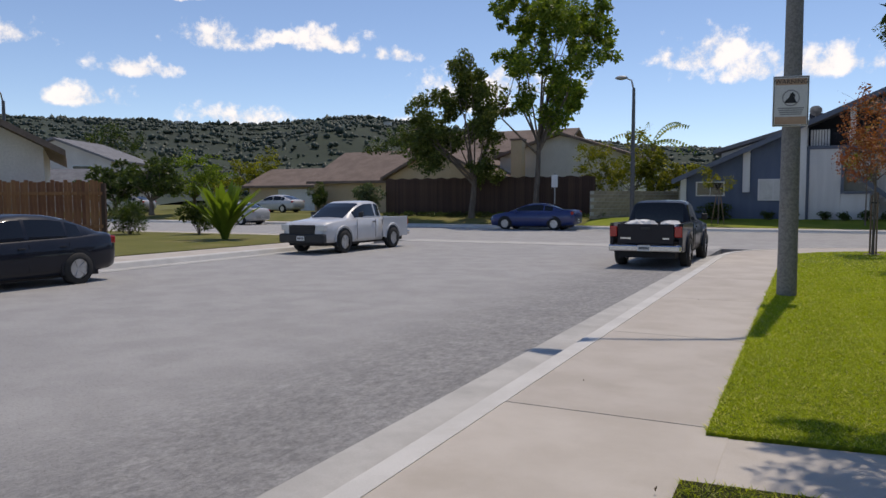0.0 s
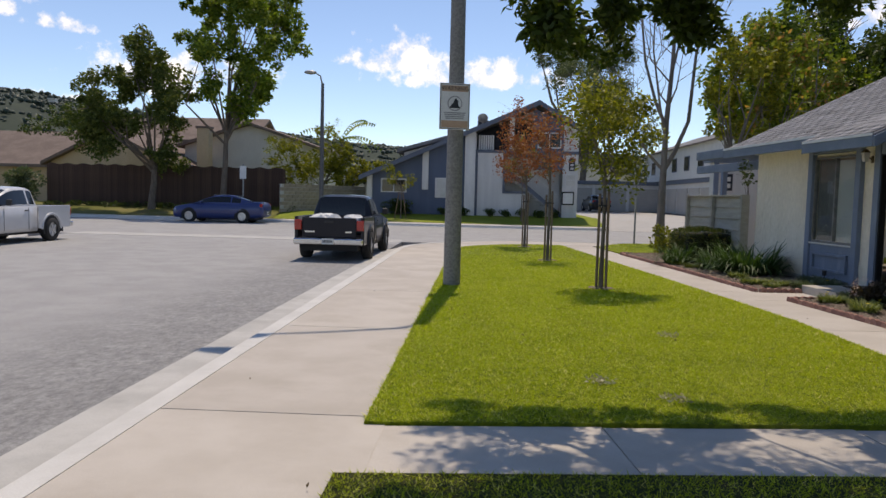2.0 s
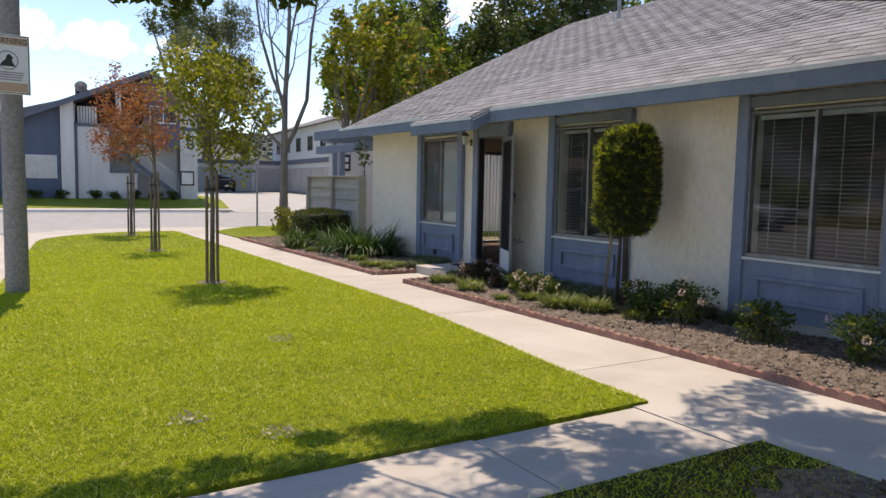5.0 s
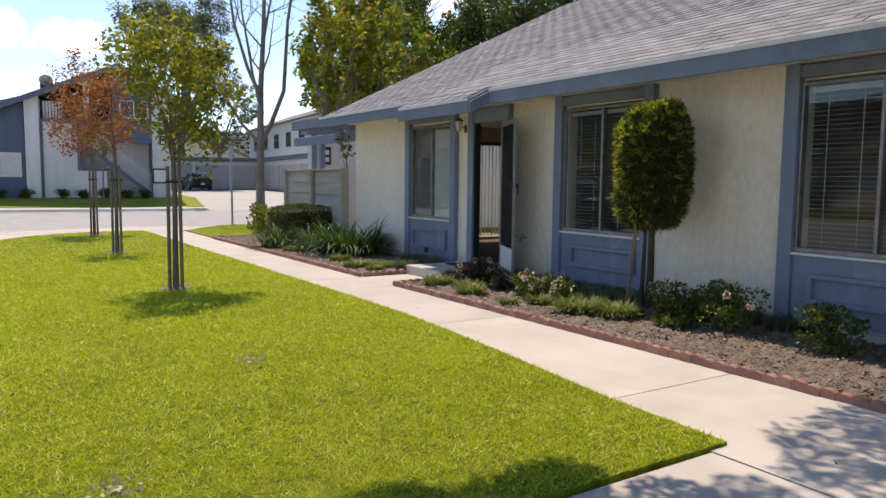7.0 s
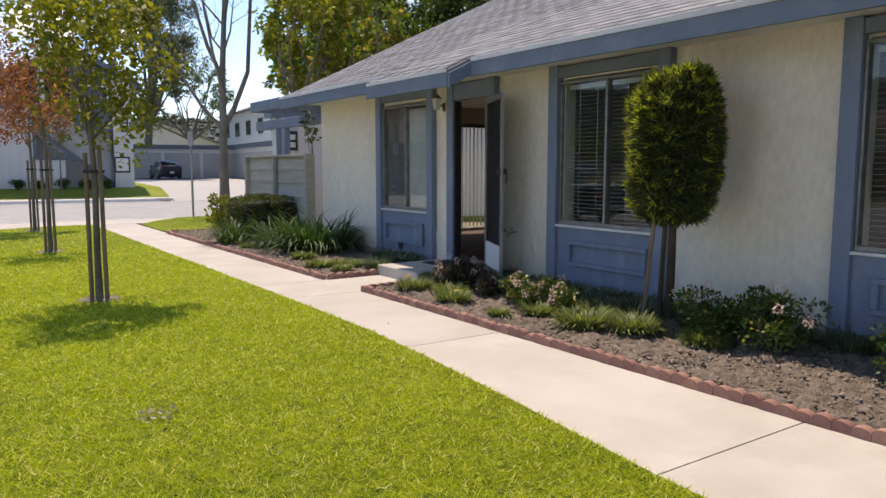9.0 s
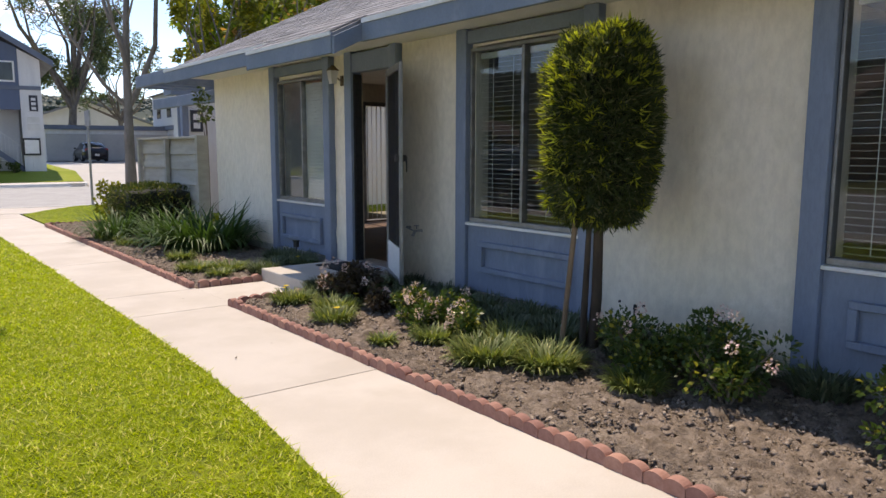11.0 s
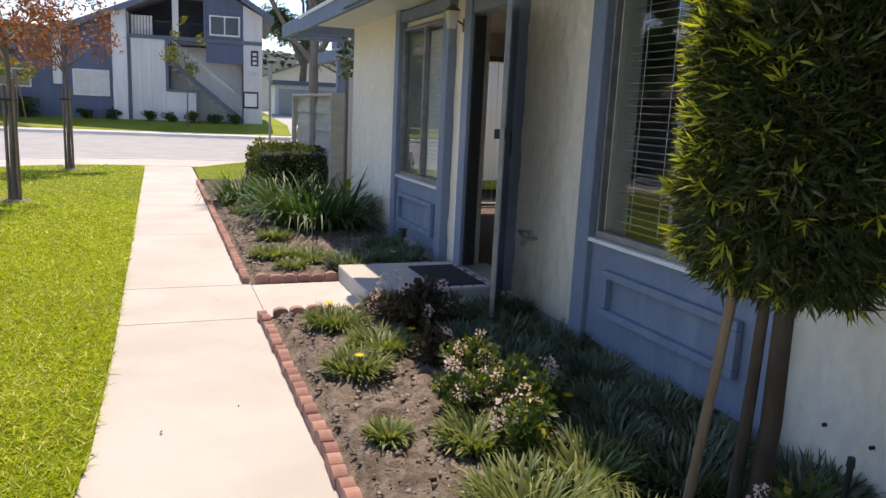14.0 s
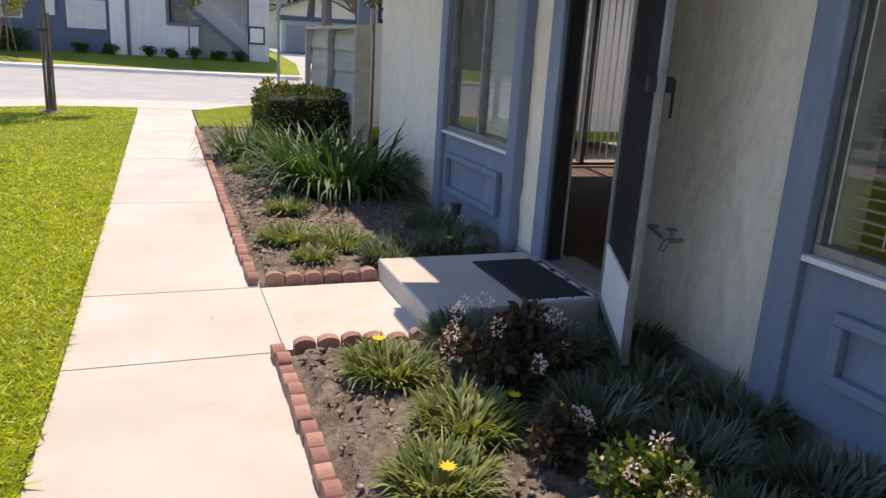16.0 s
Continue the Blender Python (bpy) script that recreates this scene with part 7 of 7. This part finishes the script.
lt.matrix_local = pose(0, -.0175, .592, 90)


def lamp_post(m, h, label):
    t = thing("street_lamp", label, "street lamp", m)
    part("shaft", np_mesh("shaft", *tube([(0, 0, -.1), (0, 0, h * .5), (0, 0, h - .5)], [.13, .11, .08], 12), M_POLE_SHADED, True), None, t)
    part("arm", np_mesh("arm", *tube([(0, 0, h - .6), (-.12, -.05, h - .1), (-.4, -.4, h + .02)], [.05, .04, .03], 8), M_STEEL, True), None, t)
    bm = bmesh.new()
    bmesh.ops.create_uvsphere(bm, u_segments=14, v_segments=8, radius=1)
    bmesh.ops.transform(bm, matrix=Matrix.Translation((-.55, -.5, h)) @ Matrix.Diagonal((.34, .2, .11, 1)), verts=bm.verts)
    part("lamp_head", bm, M_STEEL, t, smooth=True)


lamp_post(on_street(-8.6, 40.6, 0, .05), 7.8, "concrete street lamp on the far verge")
lamp_post(pose(-36.5, 29.5, 0, 0, 0, 60), 7.3, "far street lamp above the roofs")
sp = thing("sign_post", "thin galvanised sign post on the lawn strip", "sign post", pose(7.62, 24.9, 0))
part("post", boxes((-.025, .025, -.025, .025, -.1, 2.35)), M_STEEL, sp)
part("plate", boxes((-.02, .02, -.22, .22, 1.95, 2.32)), M_STEEL, sp, "sign plate seen edge-on")
sp = thing("sign_post", "parking sign on a steel post behind the coupe", "sign post", on_street(-12.9, 40.5, 0, .02))
part("post", boxes((-.03, .03, -.03, .03, -.1, 2.9)), M_STEEL, sp)
part("plate", boxes((-.18, .18, -.045, -.031, 2.1, 2.8)), M_WHITE, sp, "small white sign plate")

# left: plank fence
lfence = thing("fence", "sunlit red-brown vertical plank fence with ragged tops", "fence", pose(-19.4, 19.6, 0, 0, 0, 201))
plank = [to_mesh("plank", boxes((-.068, .068, -.012, .012, 0, h), bevel=.006), M_REDWOOD) for h in (2.02, 2.06, 2.1)]
for i in range(52):
    part("plank", plank[i % 3 if i % 7 else 0], None, lfence, m=pose(.08 + i * .146, .014 * (i % 2), 0))
part("rail", boxes((0, 7.6, .03, .08, .5, .6), (0, 7.6, .03, .08, 1.6, 1.7)), M_REDWOOD, lfence)
part("post", boxes((-.08, .05, -.06, .06, 0, 1.98)), M_DARKFENCE, lfence)

# leaf litter and stones on lawn and path
rng = np.random.default_rng(9)
lit = []
for i in range(26):
    x, y = rng.uniform(-1.2, 5.5), rng.uniform(2.2, 12)
    lit.append((x, y, .012 if 4.6 < y < 5.4 or x > 4.8 or x < -.2 else .045))
v, f = leaf_arrays(rng, np.array(lit), .03, 0, .6)
solid("fallen_leaves", np_mesh("fallen_leaves", v, f, L_BRONZE), None, "small dry leaves scattered on lawn and path", "leaves", kind="stuff")

for i, (x, y) in enumerate(((2.0, 5.95), (1.6, 6.4), (2.8, 8.3))):
    q, _ = blob_points(rng, 60, (x, y, .04), (.13, .11, .015), .1)
    v, f = leaf_arrays(rng, q, .035, 0, .5)
    solid("dry_tuft", np_mesh("dry_tuft", v, f, L_PALE), None, "small patch of pale dead grass on the lawn", "dead grass", kind="stuff")

# ---- roof shingles, nearest ones single, the rest joined ----
SW, SE = .30, .145
near_sh, V, F, Sh = to_mesh("shingle", boxes((0, SE + .03, 0, SW - .006, 0, .007)), M_SHINGLE), [], [], random.Random(2)
tilt = math.degrees(math.atan(SL))
L_SL = (RX - EX) / math.cos(math.atan(SL))
count = 0
box_v = [(x, y, z) for x in (0, SE + .03) for y in (0, SW - .006) for z in (0, .007)]
box_f = [(0, 4, 6, 2), (1, 3, 7, 5), (0, 2, 3, 1), (4, 5, 7, 6), (0, 1, 5, 4), (2, 6, 7, 3)]
for r in range(int(L_SL / SE)):
    for c in range(int(20.8 / SW)):
        y = Y0 - .4 + c * SW + (r % 2) * SW * .5 + Sh.uniform(-.01, .01)
        if y + SW > 16.42:
            continue
        m = Matrix.Translation((EX - .03, y, EZ + .004 - .03 * SL)) @ Matrix.Rotation(-math.atan(SL), 4, "Y") @ Matrix.Translation((r * SE, 0, .002 + Sh.uniform(0, .003))) @ Matrix.Rotation(radians(1.9), 4, "Y")
        if r < 12 and 4.5 < y < 12.2 and count < 300:
            part("shingle", near_sh, None, roof, m=m)
            count += 1
        else:
            o = len(V)
            V += [tuple(m @ Vector(q)) for q in box_v]
            F += [tuple(o + i for i in q) for q in box_f]
for r in range(3):
    for c in range(6):
        y = OY0 + .06 + c * SW
        m = Matrix.Translation((OX - .03, y, roof_z(OX) + .02 - .03 * SL)) @ Matrix.Rotation(-math.atan(SL), 4, "Y") @ Matrix.Translation((r * SE, 0, .003)) @ Matrix.Rotation(radians(1.9), 4, "Y")
        o = len(V)
        V += [tuple(m @ Vector(q)) for q in box_v]
        F += [tuple(o + i for i in q) for q in box_f]
part("shingles", np_mesh("shingles", V, F, M_SHINGLES), None, roof, "rows of grey shingles", kind="stuff")
